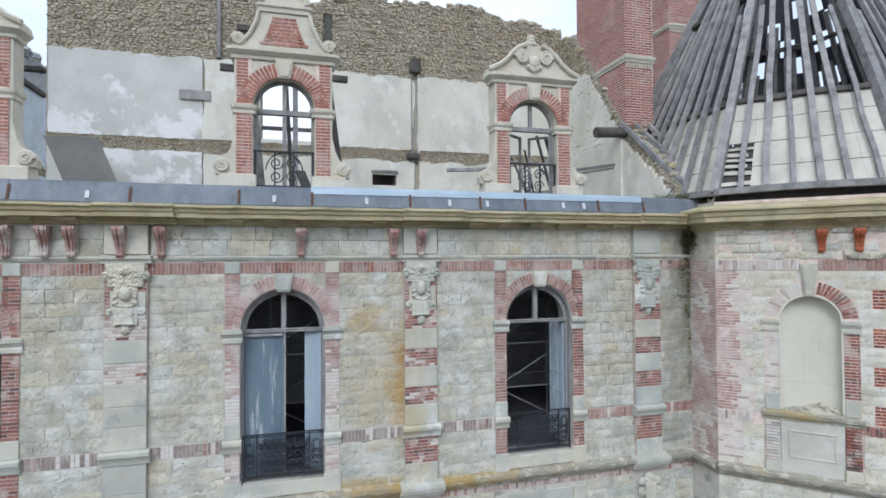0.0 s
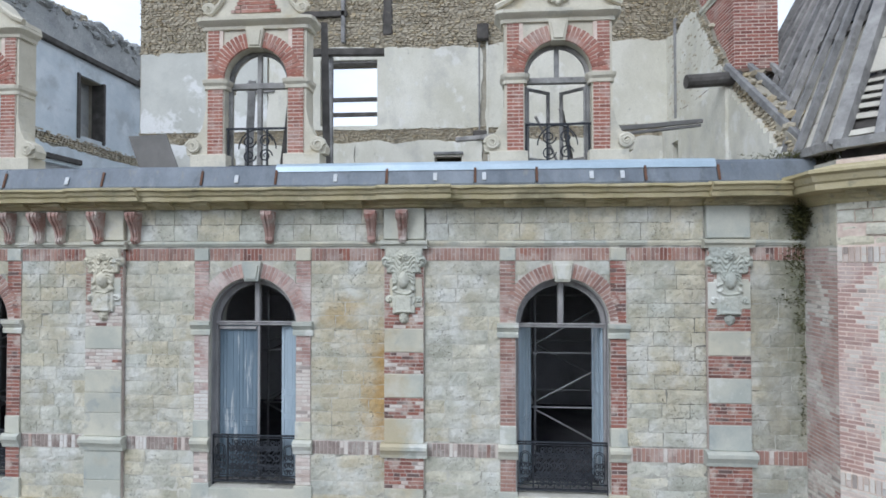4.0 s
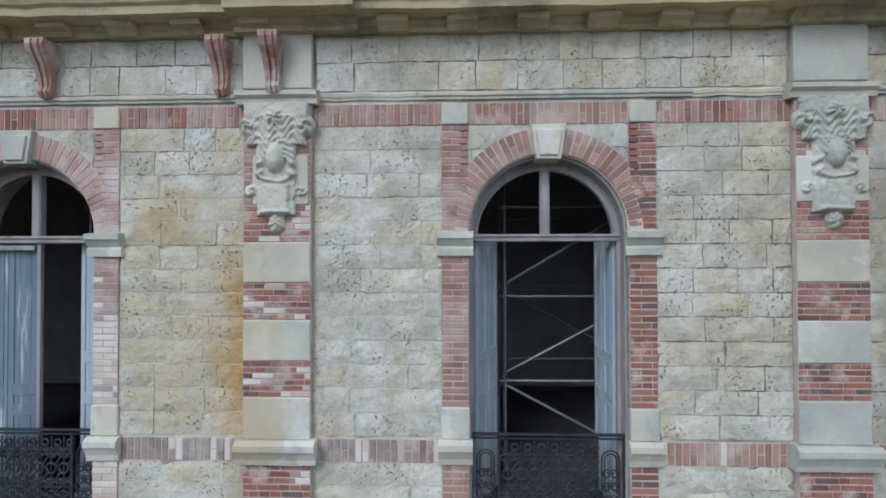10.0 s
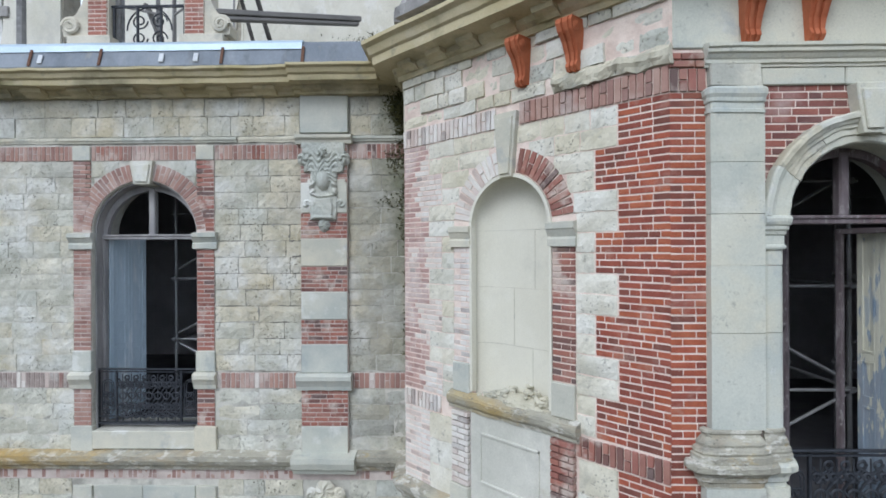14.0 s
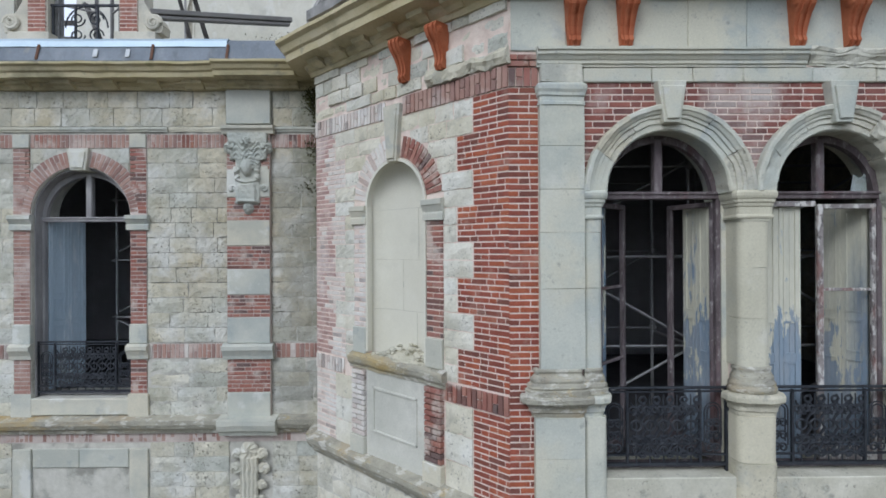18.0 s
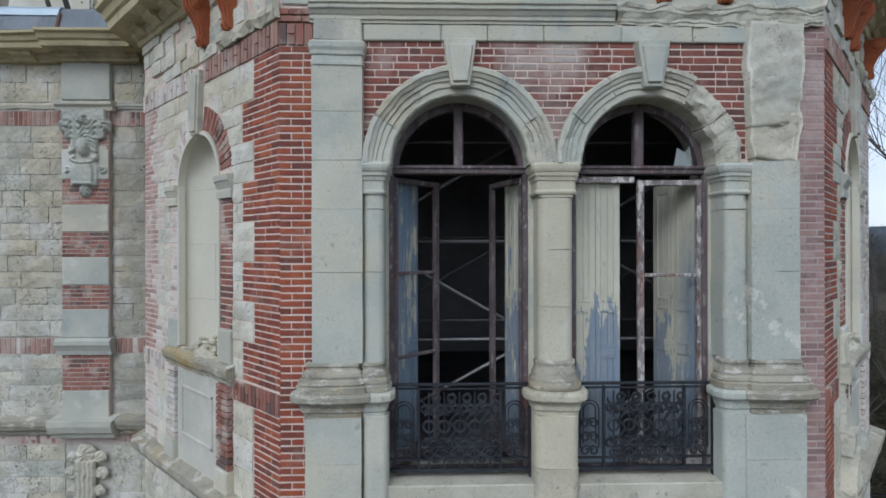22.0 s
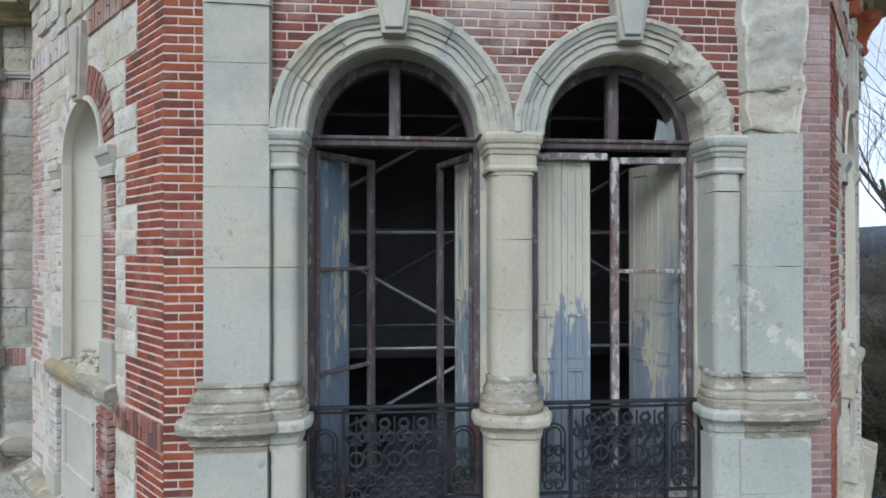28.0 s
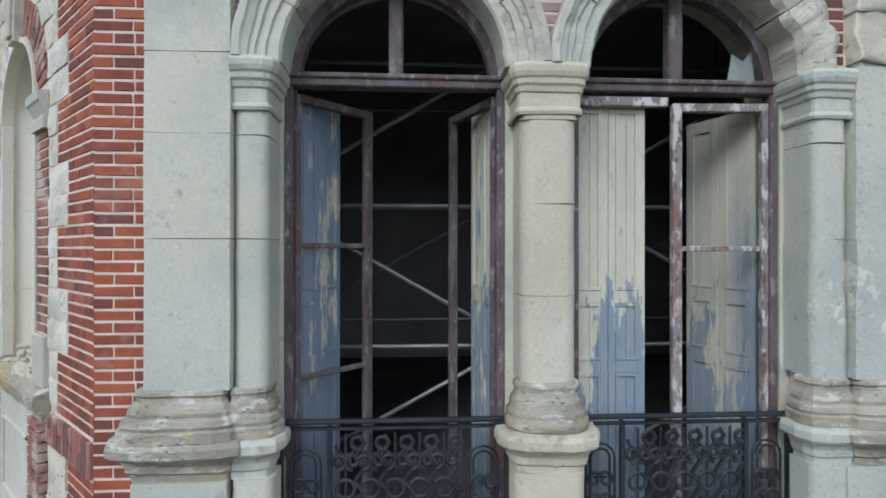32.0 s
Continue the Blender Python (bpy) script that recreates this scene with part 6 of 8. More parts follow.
        lay_arch(jamb, jmat, mid, 6.88, 0.485, 0.715, 6 if side else 101, 79 if side else 174, (), 0.006)
    stones = part("field_stones", box(0.55, CHAMFER - 0.55, 0.03, 0.1, 7.5, 7.79), M_MORTAR, wall, "pale limestone blocks between niche and quoins")
    hole2 = [("rect", mid - 0.72, mid + 0.72, 0, 6.87), ("arc", mid, 6.86, 0.72)]
    for i in range(16):                                   # stones follow the teeth, two to each
        z0 = 5.12 + i * 0.16687
        t = 0.41 if (i // 2) % 2 else 0.61
        lay_stones(stones, M_WHITESTONE if left_pale else M_STONE, t + 0.004, CHAMFER - t - 0.004, z0, z0 + 0.16687, hole2, 0.166, 0.006, (0.2, 0.4))
    lay_stones(stones, M_WHITESTONE, 0.42, CHAMFER - 0.42, Z_LEDGE, 4.92, [("rect", mid - 0.74, mid + 0.74, 0, 9)], 0.27, 0.014, (0.2, 0.4))
    keystone(wall, mid, 7.32, 7.92, 0.075, 0.135, 0.05, M_DRESSED)
    band = part("brick_band", box(0.05, CHAMFER - 0.05, 0.02, 0.1, 7.79, 7.98), M_JOINT, wall, "band of upright bricks")
    lay_soldiers(band, M_WHITE_BRICK if left_pale else M_PINK, 0.0, mid - 0.14, 7.79, 7.99, 0.012)
    lay_soldiers(band, M_PINK, mid + 0.14, CHAMFER, 7.79, 7.99, 0.012)
    # sill and apron panel
    sill = ((0.0, 5.045), (0.035, 5.05), (0.04, 5.085), (0.065, 5.105), (0.075, 5.125), (0.082, 5.17), (0.075, 5.195), (0.0, 5.23))
    part("niche_sill", moulding(mid - 0.76, mid + 0.76, sill, 0.010, 0.05, 2.0), M_LICHEN, wall, "moulded sill with yellow lichen")
    apron = part("apron_panel", box(mid - 0.48, mid + 0.48, -0.02, 0.1, Z_LEDGE, 5.05, 0.006), M_PALE_APRON, wall, "stone apron with a sunk frame below the niche")
    fr = bmesh.new()
    for p, q, r_, t in ((-0.36, 0.36, 4.38, 4.41), (-0.36, 0.36, 4.85, 4.88), (-0.36, -0.33, 4.38, 4.88), (0.33, 0.36, 4.38, 4.88)):
        add_box(fr, mid + p, mid + q, -0.035, 0.0, r_, t, 0.006)
    part("panel_frame", fr, M_PALE_APRON, apron)
    for z0, z1 in ((8.0, 8.13), (8.13, 8.29), (8.29, 8.46), (8.46, Z_CORNICE)):
        u = 0.0
        while u < CHAMFER - 0.05:                          # rough frieze blocks, each set a little in or out
            ln = min(RND.uniform(0.16, 0.40), CHAMFER - u)
            if CHAMFER - u - ln < 0.12:
                ln = CHAMFER - u
            put("stone", protos(M_WHITESTONE if RND.random() < 0.75 else M_STONE, "stone")[RND.randrange(6)], stones, (u + ln / 2, -0.010 + RND.uniform(-0.03, 0.02), (z0 + z1) / 2),
                ((ln - RND.uniform(0.008, 0.026)) / 0.4, 1.2, (z1 - z0 - RND.uniform(0.008, 0.02)) / 0.2), (0, radians(RND.uniform(-2.2, 2.2)), 0))
            u += ln
    part("architrave_moulding", wear(wear(moulding(CHAMFER - 1.0, CHAMFER + 0.02, ((0.0, 8.0), (0.03, 8.0), (0.045, 8.03), (0.06, 8.06), (0.055, 8.10), (0.0, 8.14)), 0.028, 0.035, 1.0), 0.03, 9, 3.0), 0.014, 24, 1.0), M_WORN, wall, "crumbling stump of the architrave moulding")
    part("ledge", moulding(0.0, CHAMFER, LEDGE, 0.01, 0.2), M_LICHEN, wall)
    low_ = part("ground_storey", box(0.01, CHAMFER - 0.01, 0.0, 0.1, 0.0, 3.87), M_MORTAR, wall, "limestone ground storey")
    lay_stones(low_, M_WHITESTONE if left_pale else M_STONE, 0.0, CHAMFER, 3.0, 3.86, (), 0.215)
    for u in (((9.11 - X_W) * 1.414, (9.49 - X_W) * 1.414) if name == "wall_chamfer_west" else (0.9, 1.3, 2.5)):
        tagged(put("console", CONSOLE_RED, wall, (u, 0.0, 8.53), (0.95, 0.9, 0.86)), "orange-red terracotta scroll bracket")
    return wall


chamfer_wall("wall_chamfer_west", plan(X_W, Y_SIDE, -45), True)
wall_ce = chamfer_wall("wall_chamfer_east", plan(X_E - CUT, Y_F, 45), False)
# eroded stones stand out beyond the eastern side
worn = part("eroded_pedestal", box(0.66, 0.86, -0.01, 0.1, Z_LEDGE, 5.5), M_WORN, wall_ce, "eroded stone pedestal, shapeless with weather")
for z0, z1, out, u0, u1 in ((5.18, 5.46, 0.045, 0.68, 0.86), (5.04, 5.20, 0.085, 0.66, 0.90), (4.62, 5.06, 0.055, 0.67, 0.87), (4.42, 4.64, 0.10, 0.66, 0.90), (Z_LEDGE, 4.44, 0.13, 0.66, 0.92)):
    shaft_piece(u0, u1, z0, z1, out, M_WORN, worn, "eroded_stone", 0.0, 0.03)
for z0, z1 in ((4.95, 5.2), (Z_LEDGE, 4.4)):
    shaft_piece(1.05, 1.25, z0, z1, 0.05, M_WORN, wall_ce, "broken_stone", 0.04, 0.03)

# short western return in brick, and plain walls that close the eight sides
wall_west = part("wall_west", wall_panel(0, 4.3, 0, 9.12, 0.35), M_MORTAR)
wall_west.matrix_world = plan(X_W, Y_SIDE + 4.3, -90)
tagged(wall_west, "whitewashed brick return of the pavilion", "facade wall", kind="structure")
ret = part("brick_quoin", box(3.62, 4.28, 0.02, 0.1, Z_LEDGE, 7.95), M_JOINT, wall_west, "whitewashed brick return")
lay_bricks(ret, M_WHITE_BRICK, 3.60, 4.30, Z_LEDGE, 7.98, (), 0.0558, -0.0022, pick=lambda u, z: M_ROSE if noise.noise((u * 3.0, z * 1.6, 2.0)) > -0.12 else M_WHITE_BRICK)
lay_stones(wall_west, M_WORN, 3.60, 4.30, 8.0, Z_CORNICE, (), 0.25)
part("ledge", moulding(3.60, 4.30, LEDGE, 0.01, 0.2), M_LICHEN, wall_west)
for name, m, ln in (("wall_east", plan(X_E, Y_SIDE, 90), 4.3), ("wall_back_east", plan(X_E, Y_SIDE + 4.3, 135), CHAMFER),
                    ("wall_back", plan(X_E - CUT, Y_SIDE + 4.3 + CUT, 180), 2 * HALF_F), ("wall_back_west", plan(X_W + CUT, Y_SIDE + 4.3 + CUT, 225), CHAMFER)):
    w = part(name, wall_panel(0, ln, 0, 9.12, 0.35), M_STONE)
    w.matrix_world = m
    tagged(w, "plain limestone wall at the back of the pavilion", "wall", kind="structure")

OCT = [(X_W, WALL_Y), (X_W, Y_SIDE), (X_W + CUT, Y_F), (X_E - CUT, Y_F), (X_E, Y_SIDE), (X_E, Y_SIDE + 4.3), (X_E - CUT, Y_SIDE + 4.3 + CUT), (X_W + CUT, Y_SIDE + 4.3 + CUT)]
CORN = [(0.0, 8.60), (0.06, 8.60), (0.07, 8.64), (0.12, 8.66), (0.13, 8.69), (0.33, 8.71), (0.34, 8.79), (0.37, 8.81), (0.40, 8.88), (0.45, 8.91), (0.45, 8.95), (0.0, 9.06)]
CORN[:5] = [(0.0, 8.55), (0.05, 8.55), (0.07, 8.60), (0.11, 8.63), (0.13, 8.68)]
cornice_p = tagged(part("cornice", plan_moulding(OCT, CORN, 0.16, 0.008), M_CORNICE), "mossy projecting stone cornice round the pavilion", "cornice", kind="structure")
for (x0, y0), (x1, y1) in list(zip(OCT, OCT[1:]))[1:4]:
    ln, ang = math.dist((x0, y0), (x1, y1)), math.degrees(math.atan2(y1 - y0, x1 - x0))
    for k in range(int(ln / 0.45)):
        bm = bmesh.new()
        extrude_poly(bm, [(0.02, 8.60), (-0.10, 8.60), (-0.14, 8.63), (-0.20, 8.65), (-0.22, 8.70), (0.02, 8.70)], -0.11, 0.11, "x")
        ob = part("modillion", wear(bm, 0.005, 7, k), M_CORNICE, cornice_p)
        ob.matrix_local = plan(x0, y0, ang) @ Matrix.Translation((0.25 + k * 0.45, 0, 0))


# ---- windows of the front
for k, c in enumerate((ARCH1, ARCH2)):
    win = fan_window(f"window_{k + 4}", R_W, 4.40, 6.855, M_FRAME, "arched French window with peeling purple-brown paint, glass gone", 0.075, 0.015)
    win.matrix_world = plan(X_MID + c, Y_F + 0.24)
    if k == 0:
        hang(casement(0.54, 2.365, M_FRAME, (0.37, 0.665)), win, -0.53, 0.02, 4.45, 47)
        hang(casement(0.54, 2.365, M_FRAME, ()), win, 0.53, 0.02, 4.45, 112)
        hang(shutter(0.40, 2.36, M_SHUTTER_BARE), win, -0.53, 0.06, 4.45, 64)
        hang(shutter(0.40, 2.36, M_SHUTTER), win, 0.535, 0.06, 4.45, 101)
    else:
        hang(shutter(0.41, 2.36, M_SHUTTER), win, -0.545, 0.05, 4.45, 0)
        part("stub_rail", box(-0.53, -0.03, -0.02, 0.022, 6.765, 6.815, 0.005), M_PEELED, win, "timber rail with most of its paint gone")
        hang(casement(0.52, 2.34, M_PEELED, (0.665,)), win, 0.525, 0.0, 4.45, 177)
        hang(shutter(0.46, 2.34, M_SHUTTER), win, 0.525, 0.08, 4.45, 112)
        bm = bmesh.new()
        extrude_poly(bm, [(0.30, 6.89), (0.46, 6.89), (0.44, 7.08), (0.39, 7.02), (0.33, 7.06)], 0.0, 0.004, "y")
        part("glass_shard", bm, M_GLASS, win, "broken piece of dusty glass")
rail_front = iron_railing(1.13, 0.75, "ornate black cast iron window guard with arched end panels", "window railings of the pavilion")
rail_front.matrix_world = plan(X_MID + ARCH1, Y_F + 0.12, 0, 4.41)
copy_thing(rail_front, plan(X_MID + ARCH2, Y_F + 0.12, 0, 4.41))

# ---------------------------------------------------------------- rooms behind the windows
def slab(name, pts, z0, z1, mat, label):
    bm = bmesh.new()
    a, b = [bm.verts.new((x, y, z0)) for x, y in pts], [bm.verts.new((x, y, z1)) for x, y in pts]
    bm.faces.new(a[::-1])
    bm.faces.new(b)
    for i in range(len(pts)):
        bm.faces.new((a[i], a[(i + 1) % len(pts)], b[(i + 1) % len(pts)], b[i]))
    return tagged(part(name, bm, mat), label, name, kind="structure")


# Ceilings and inner walls are added to shut out light behind the windows.
wing = [(-8.35, WALL_Y + 0.1), (X_W - 0.02, WALL_Y + 0.1), (X_W - 0.02, 15.3), (-8.35, 15.3)]
hall = [(x + (0.15 if x < X_MID else -0.15), y + (0.15 if y < 10 else -0.15)) for x, y in [(X_W, Y_SIDE), *OCT[2:], (X_W, Y_SIDE + 4.3)]]
slab("floor", wing, 4.1, 4.32, M_FLOOR, "dusty floorboards of the dark rooms")
slab("ceiling", wing, 8.75, 8.95, M_DIM, "grey ceiling added to close the dark rooms")
slab("floor", hall, 4.1, 4.36, M_FLOOR, "dusty floorboards of the pavilion room")
slab("ceiling", hall, 8.4, 8.6, M_DIM, "grey ceiling added to close the pavilion room")
for name, x0, x1, y0, y1 in (("wall_room_back", -8.35, X_W - 0.05, 14.6, 14.9), ("wall_room_left", -8.38, -8.2, WALL_Y + 0.5, 14.7), ("wall_room_right", X_W - 0.25, X_W - 0.02, WALL_Y + 0.5, 14.7),
                             ("wall_hall_back", X_W + 0.4, X_E - 0.4, 12.2, 12.4)):
    tagged(part(name, box(x0, x1, y0, y1, 4.2, 8.8), M_DIM), "grey plaster wall added to close a dark room", "wall", kind="structure")


def scaffold(x0, x1, y0, y1, floor, mirror, low=5.335, mid=6.30):
    """Two tube frames in depth: standards, ledgers at two lifts and braces in a zigzag that meets at the lower ledger."""
    root = empty("scaffold_tower", plan(0, 0), "grey tubular scaffold bracing a dark room", "scaffold", "scaffolds behind the windows")
    near, far = (x0, x1) if mirror else (x1, x0)          # the side where the braces meet
    for x in (x0, x1):
        for y in (y0, y1):
            part("standard", tube(bmesh.new(), [(x, y, floor), (x, y, 8.4)], 0.021, 8), M_TUBE, root)
    for y, lifts, r in ((y0, (low, mid, mid + 0.98), 0.0155), (y1, (low + 0.055, mid + 0.06, mid + 0.92), 0.0125)):
        for z in lifts:
            part("ledger", tube(bmesh.new(), [(x0 - 0.06, y - 0.03, z), (x1 + 0.06, y - 0.03, z)], r, 8), M_TUBE, root)
            for x in (x0, x1):
                part("coupler", box(x - 0.028, x + 0.028, y - 0.052, y + 0.026, z - 0.03, z + 0.03, 0.008), M_TUBE, root)
        za, zb, zc = lifts
        swap = (near, far) if y == y0 else (far, near)
        braces = (((swap[0], za - 0.05), (swap[1], 4.45)), ((swap[0], za + 0.07), (swap[1], zb - 0.02)), ((swap[1] if not mirror else swap[0], zb + 0.13), (swap[0] if not mirror else swap[1], zc + 0.06)))
        for a, b in braces if y == y0 else braces[1:2]:
            part("brace", tube(bmesh.new(), [(a[0], y + 0.03, a[1]), (b[0], y + 0.03, b[1])], r, 8), M_TUBE, root)
    for x in (x0, x1):
        for z in (low, mid):
            part("transverse", tube(bmesh.new(), [(x + 0.03, y0, z), (x + 0.03, y1, z)], 0.016, 6), M_TUBE, root)
    return root


for c, near_side in zip(BAYS, (-0.68, -0.28, -0.28)):
    scaffold(c + near_side, c + near_side + 1.55, WALL_Y + 1.31, WALL_Y + 2.31, 4.32, True, 5.315, 6.235)
scaffold(10.60, 12.15, Y_F + 1.17, Y_F + 2.17, 4.36, False)
scaffold(12.72, 14.27, Y_F + 1.17, Y_F + 2.17, 4.36, False)

# ---------------------------------------------------------------- the roofless attic
def rubble(parent, u0, u1, z0, z1, size=0.16, out=0.02, top=None, holes=(), name="rubble_facing", label="rough rubble stones in earthen mortar"):
    """Irregular stones in loose courses, joined: too many to count."""
    rr = random.Random(int(abs(u0 * 31 + z0 * 7) * 10))
    verts, faces = [], []
    z = z0
    while z < z1:
        ch = rr.uniform(0.5, 1.2) * size * 0.5
        u = u0 + rr.uniform(-0.1, 0)
        while u < u1:
            ln = rr.uniform(0.5, 1.5) * size
            zc = z + ch / 2 + 0.04 * noise.noise((u * 1.5, z, 3))
            inside = (top is None or zc + ch / 2 < top(u)) and u + ln < u1 + 0.05
            for h in holes:
                if h[1] - 0.02 < u + ln / 2 < h[2] + 0.02 and h[3] < zc < h[4]:
                    inside = False
            if inside and rr.random() > 0.04:
                o = -out - rr.uniform(-0.012, 0.03)
                n = len(verts)
                sides, turn = rr.randint(5, 7), rr.uniform(0, 6)
                ring_ = [(math.cos(turn + 6.283 * i / sides) * rr.uniform(0.85, 1.2), math.sin(turn + 6.283 * i / sides) * rr.uniform(0.85, 1.2)) for i in range(sides)]
                for y, g in ((0.03, 1.0), (o, rr.uniform(0.68, 0.9))):
                    for du, dz in ring_:
                        verts.append((u + ln / 2 + du * g * ln * 0.52, y + rr.uniform(-0.008, 0.008), zc + dz * g * ch * 0.54))
                faces.append([n + sides + i for i in range(sides)])
                for i in range(sides):
                    faces.append([n + i, n + (i + 1) % sides, n + sides + (i + 1) % sides, n + sides + i])
            u += ln
        z += ch
    me = bpy.data.meshes.new(name)
    me.from_pydata(verts, [], faces)
    me.materials.append(M_RUBBLE)
    ob = new(name, me)
    ob.parent = parent
    return tagged(ob, label, kind="stuff")


def ragged(base, amp, seed, fine=1.0):
    return lambda u: base + amp * (noise.noise((u * 0.9, seed, 0)) + 0.5 * noise.noise((u * 3.1 * fine, seed, 5)) + 0.3 * noise.noise((u * 8, seed, 9)))


BACK_Y = 15.2
back_base = ragged(15.25, 0.28, 2.0)


def back_top(u):
    return back_base(u) + 0.35 * max(0.0, min(1.0, (u - 0.5) / 1.5)) * max(0.0, min(1.0, (7.6 - u) / 2.0))


back_holes = [(-0.14, 0.74, 11.30, 13.05, False), (2.46, 0.33, 10.18, 10.52, False)]
wall_attic = part("wall_attic_back", wall_panel(-5.9, 8.1, 9.0, 15.1, 0.6, back_holes, 0.012, back_top), M_RUBBLE_BED)
wall_attic.matrix_world = plan(0, BACK_Y)
tagged(wall_attic, "ruined attic wall of rubble with remains of white plaster", "ruined wall", kind="structure")
hole_rects = [("rect", a - b, a + b, c, d) for a, b, c, d, _ in back_holes]
rubble(wall_attic, -5.85, 8.1, 13.30, 15.9, 0.12, 0.012, back_top, hole_rects)
rubble(wall_attic, -5.85, 8.1, 10.86, 11.24, 0.09, 0.012, None, hole_rects)


def crest(parent, u0, u1, thick, top, seed, label="loose stones on the broken wall top"):
    """Loose stones and mortar lumps along a ruined wall top."""
    rr = random.Random(seed)
    bm = bmesh.new()
    for i in range(int((u1 - u0) * 16)):
        u = rr.uniform(u0, u1)
        s = rr.uniform(0.03, 0.11) * (1.8 if rr.random() < 0.12 else 1)
        blob(bm, (u, rr.uniform(0.0, thick), top(u) + rr.uniform(-0.05, 0.06)), (s * rr.uniform(0.8, 1.6), s, s * rr.uniform(0.5, 0.9)), 1)
    return tagged(part("crest_stones", wear(bm, 0.03, 12, seed), M_RUBBLE, parent), label, kind="stuff")


crest(wall_attic, -5.9, 8.0, 0.55, back_top, 3)


def plaster_sheet(parent, u0, u1, z0, z1, out, mat, holes=(), edge=0.1, seed=0.0, label="remaining sheet of stained plaster", top=None):
    """Plaster with a broken edge, a few centimetres thick."""
    bm = bmesh.new()
    step = 0.1
    nu, nz = max(2, round((u1 - u0) / step)), max(2, round((z1 - z0) / step))

    def at(i, j):
        u, z = u0 + (u1 - u0) * i / nu, z0 + (z1 - z0) * j / nz
        du = edge * noise.noise((z * 2.3, seed, 1.0)) if i in (0, nu) else 0
        dz = edge * (noise.noise((u * 1.7, seed, 2.0)) + 0.5 * noise.noise((u * 6, seed, 4.0))) if j == nz else (0.03 * noise.noise((u * 3, seed, 7)) if j == 0 else 0)
        return u + du, z + dz
    verts = {}
    for i in range(nu):
        for j in range(nz):
            uc, zc = u0 + (u1 - u0) * (i + 0.5) / nu, z0 + (z1 - z0) * (j + 0.5) / nz
            if any(h[1] < uc < h[2] and h[3] < zc < h[4] for h in holes) or (top and zc + 0.1 > top(uc)):
                continue
            q = []
            for a, b in ((i, j), (i + 1, j), (i + 1, j + 1), (i, j + 1)):
                if (a, b) not in verts:
                    u, z = at(a, b)
                    verts[a, b] = bm.verts.new((u, -out + 0.006 * noise.noise((u * 2, z * 2, seed)), z))
                q.append(verts[a, b])
            bm.faces.new(q)
    fs = bm.faces[:]
    back = bmesh.ops.extrude_face_region(bm, geom=fs)
    for v in back["geom"]:
        if isinstance(v, bmesh.types.BMVert):
            v.co.y += out + 0.03
    return part("plaster", bm, mat, parent, label)


M_CREAM_PLASTER = material("stained_cream_plaster", ((0.56, 0.54, 0.45), (0.72, 0.70, 0.62)), 0.9, 0.92, 0.3, 40,
                           [((0.46, 0.45, 0.41), 1.3, 0.54, 0.66, 0.6), ((0.74, 0.73, 0.69), 2.2, 0.56, 0.62, 0.6), ((0.42, 0.37, 0.26), 3.0, 0.62, 0.74, 0.5), (DARK, 9, 0.64, 0.72, 0.4)], stretch=(1, 1, 0.7))
for zb, zt, o, sd in ((11.22, 13.36, 0.035, 1.0), (9.05, 10.88, 0.07, 2.0)):
    plaster_sheet(wall_attic, -5.85, -2.35, zb, zt, o, M_PLASTER, hole_rects, 0.09, sd, "stained grey plaster with white patches")
    plaster_sheet(wall_attic, -2.33, 0.0, zb, zt, o + 0.01, M_CREAM_PLASTER, hole_rects, 0.09, sd + 0.3, "stained cream plaster")
    plaster_sheet(wall_attic, 0.0, 3.3, zb, zt, o, M_CREAM_PLASTER, hole_rects, 0.10, sd + 0.6, "stained cream plaster")
    plaster_sheet(wall_attic, 3.45, 8.0, zb, zt, o, M_CREAM_PLASTER, hole_rects, 0.10, sd + 0.8, "stained cream plaster")
for z in (11.62, 12.02):
    part("window_bar", box(-0.90, 0.62, 0.15, 0.22, z, z + 0.11, 0.01), M_DARK_WOOD, wall_attic, "dark timber bar across the empty window")
part("window_lintel", box(-1.0, 0.62, 0.02, 0.3, 13.0, 13.16, 0.01), M_OLD_WOOD, wall_attic, "grey timber lintel")
part("flue_channel", box(3.24, 3.28, -0.05, 0.0, 11.0, 13.5, 0.005), M_OLD_WOOD, wall_attic)
part("flue_channel", box(3.44, 3.49, -0.05, 0.0, 11.0, 13.5, 0.005), M_CREAM_PLASTER, wall_attic, "broken flue chase")
part("bracket_timber", box(3.2, 3.5, -0.2, 0.05, 13.45, 13.85, 0.02), M_DARK_WOOD, wall_attic, "charred timber stub")
part("bracket_timber", box(3.1, 3.45, -0.25, 0.05, 10.95, 11.1, 0.02), M_DARK_WOOD, wall_attic, "charred timber stub")
# The flue is not hollow; a solid dark block gives its inner shade.
part("flue_hollow", wear(box(0.75, 1.0, -0.05, 0.0, 13.7, 14.95, 0.03, 2), 0.03), M_DARK_WOOD, wall_attic, "dark block for the shade inside a broken flue")
part("frame_remains", box(2.08, 2.84, -0.14, -0.05, 10.52, 10.59, 0.01), M_OLD_WOOD, wall_attic)
# A dark board added behind the small hole, for the shade in its depth.
part("hole_back", box(2.0, 2.9, 0.45, 0.5, 10.0, 10.7), M_DARK_WOOD, wall_attic)
part("wall_timber", box(-2.9, -2.15, -0.10, 0.0, 12.25, 12.5, 0.01), M_OLD_WOOD, wall_attic, "bleached timber let into the wall")
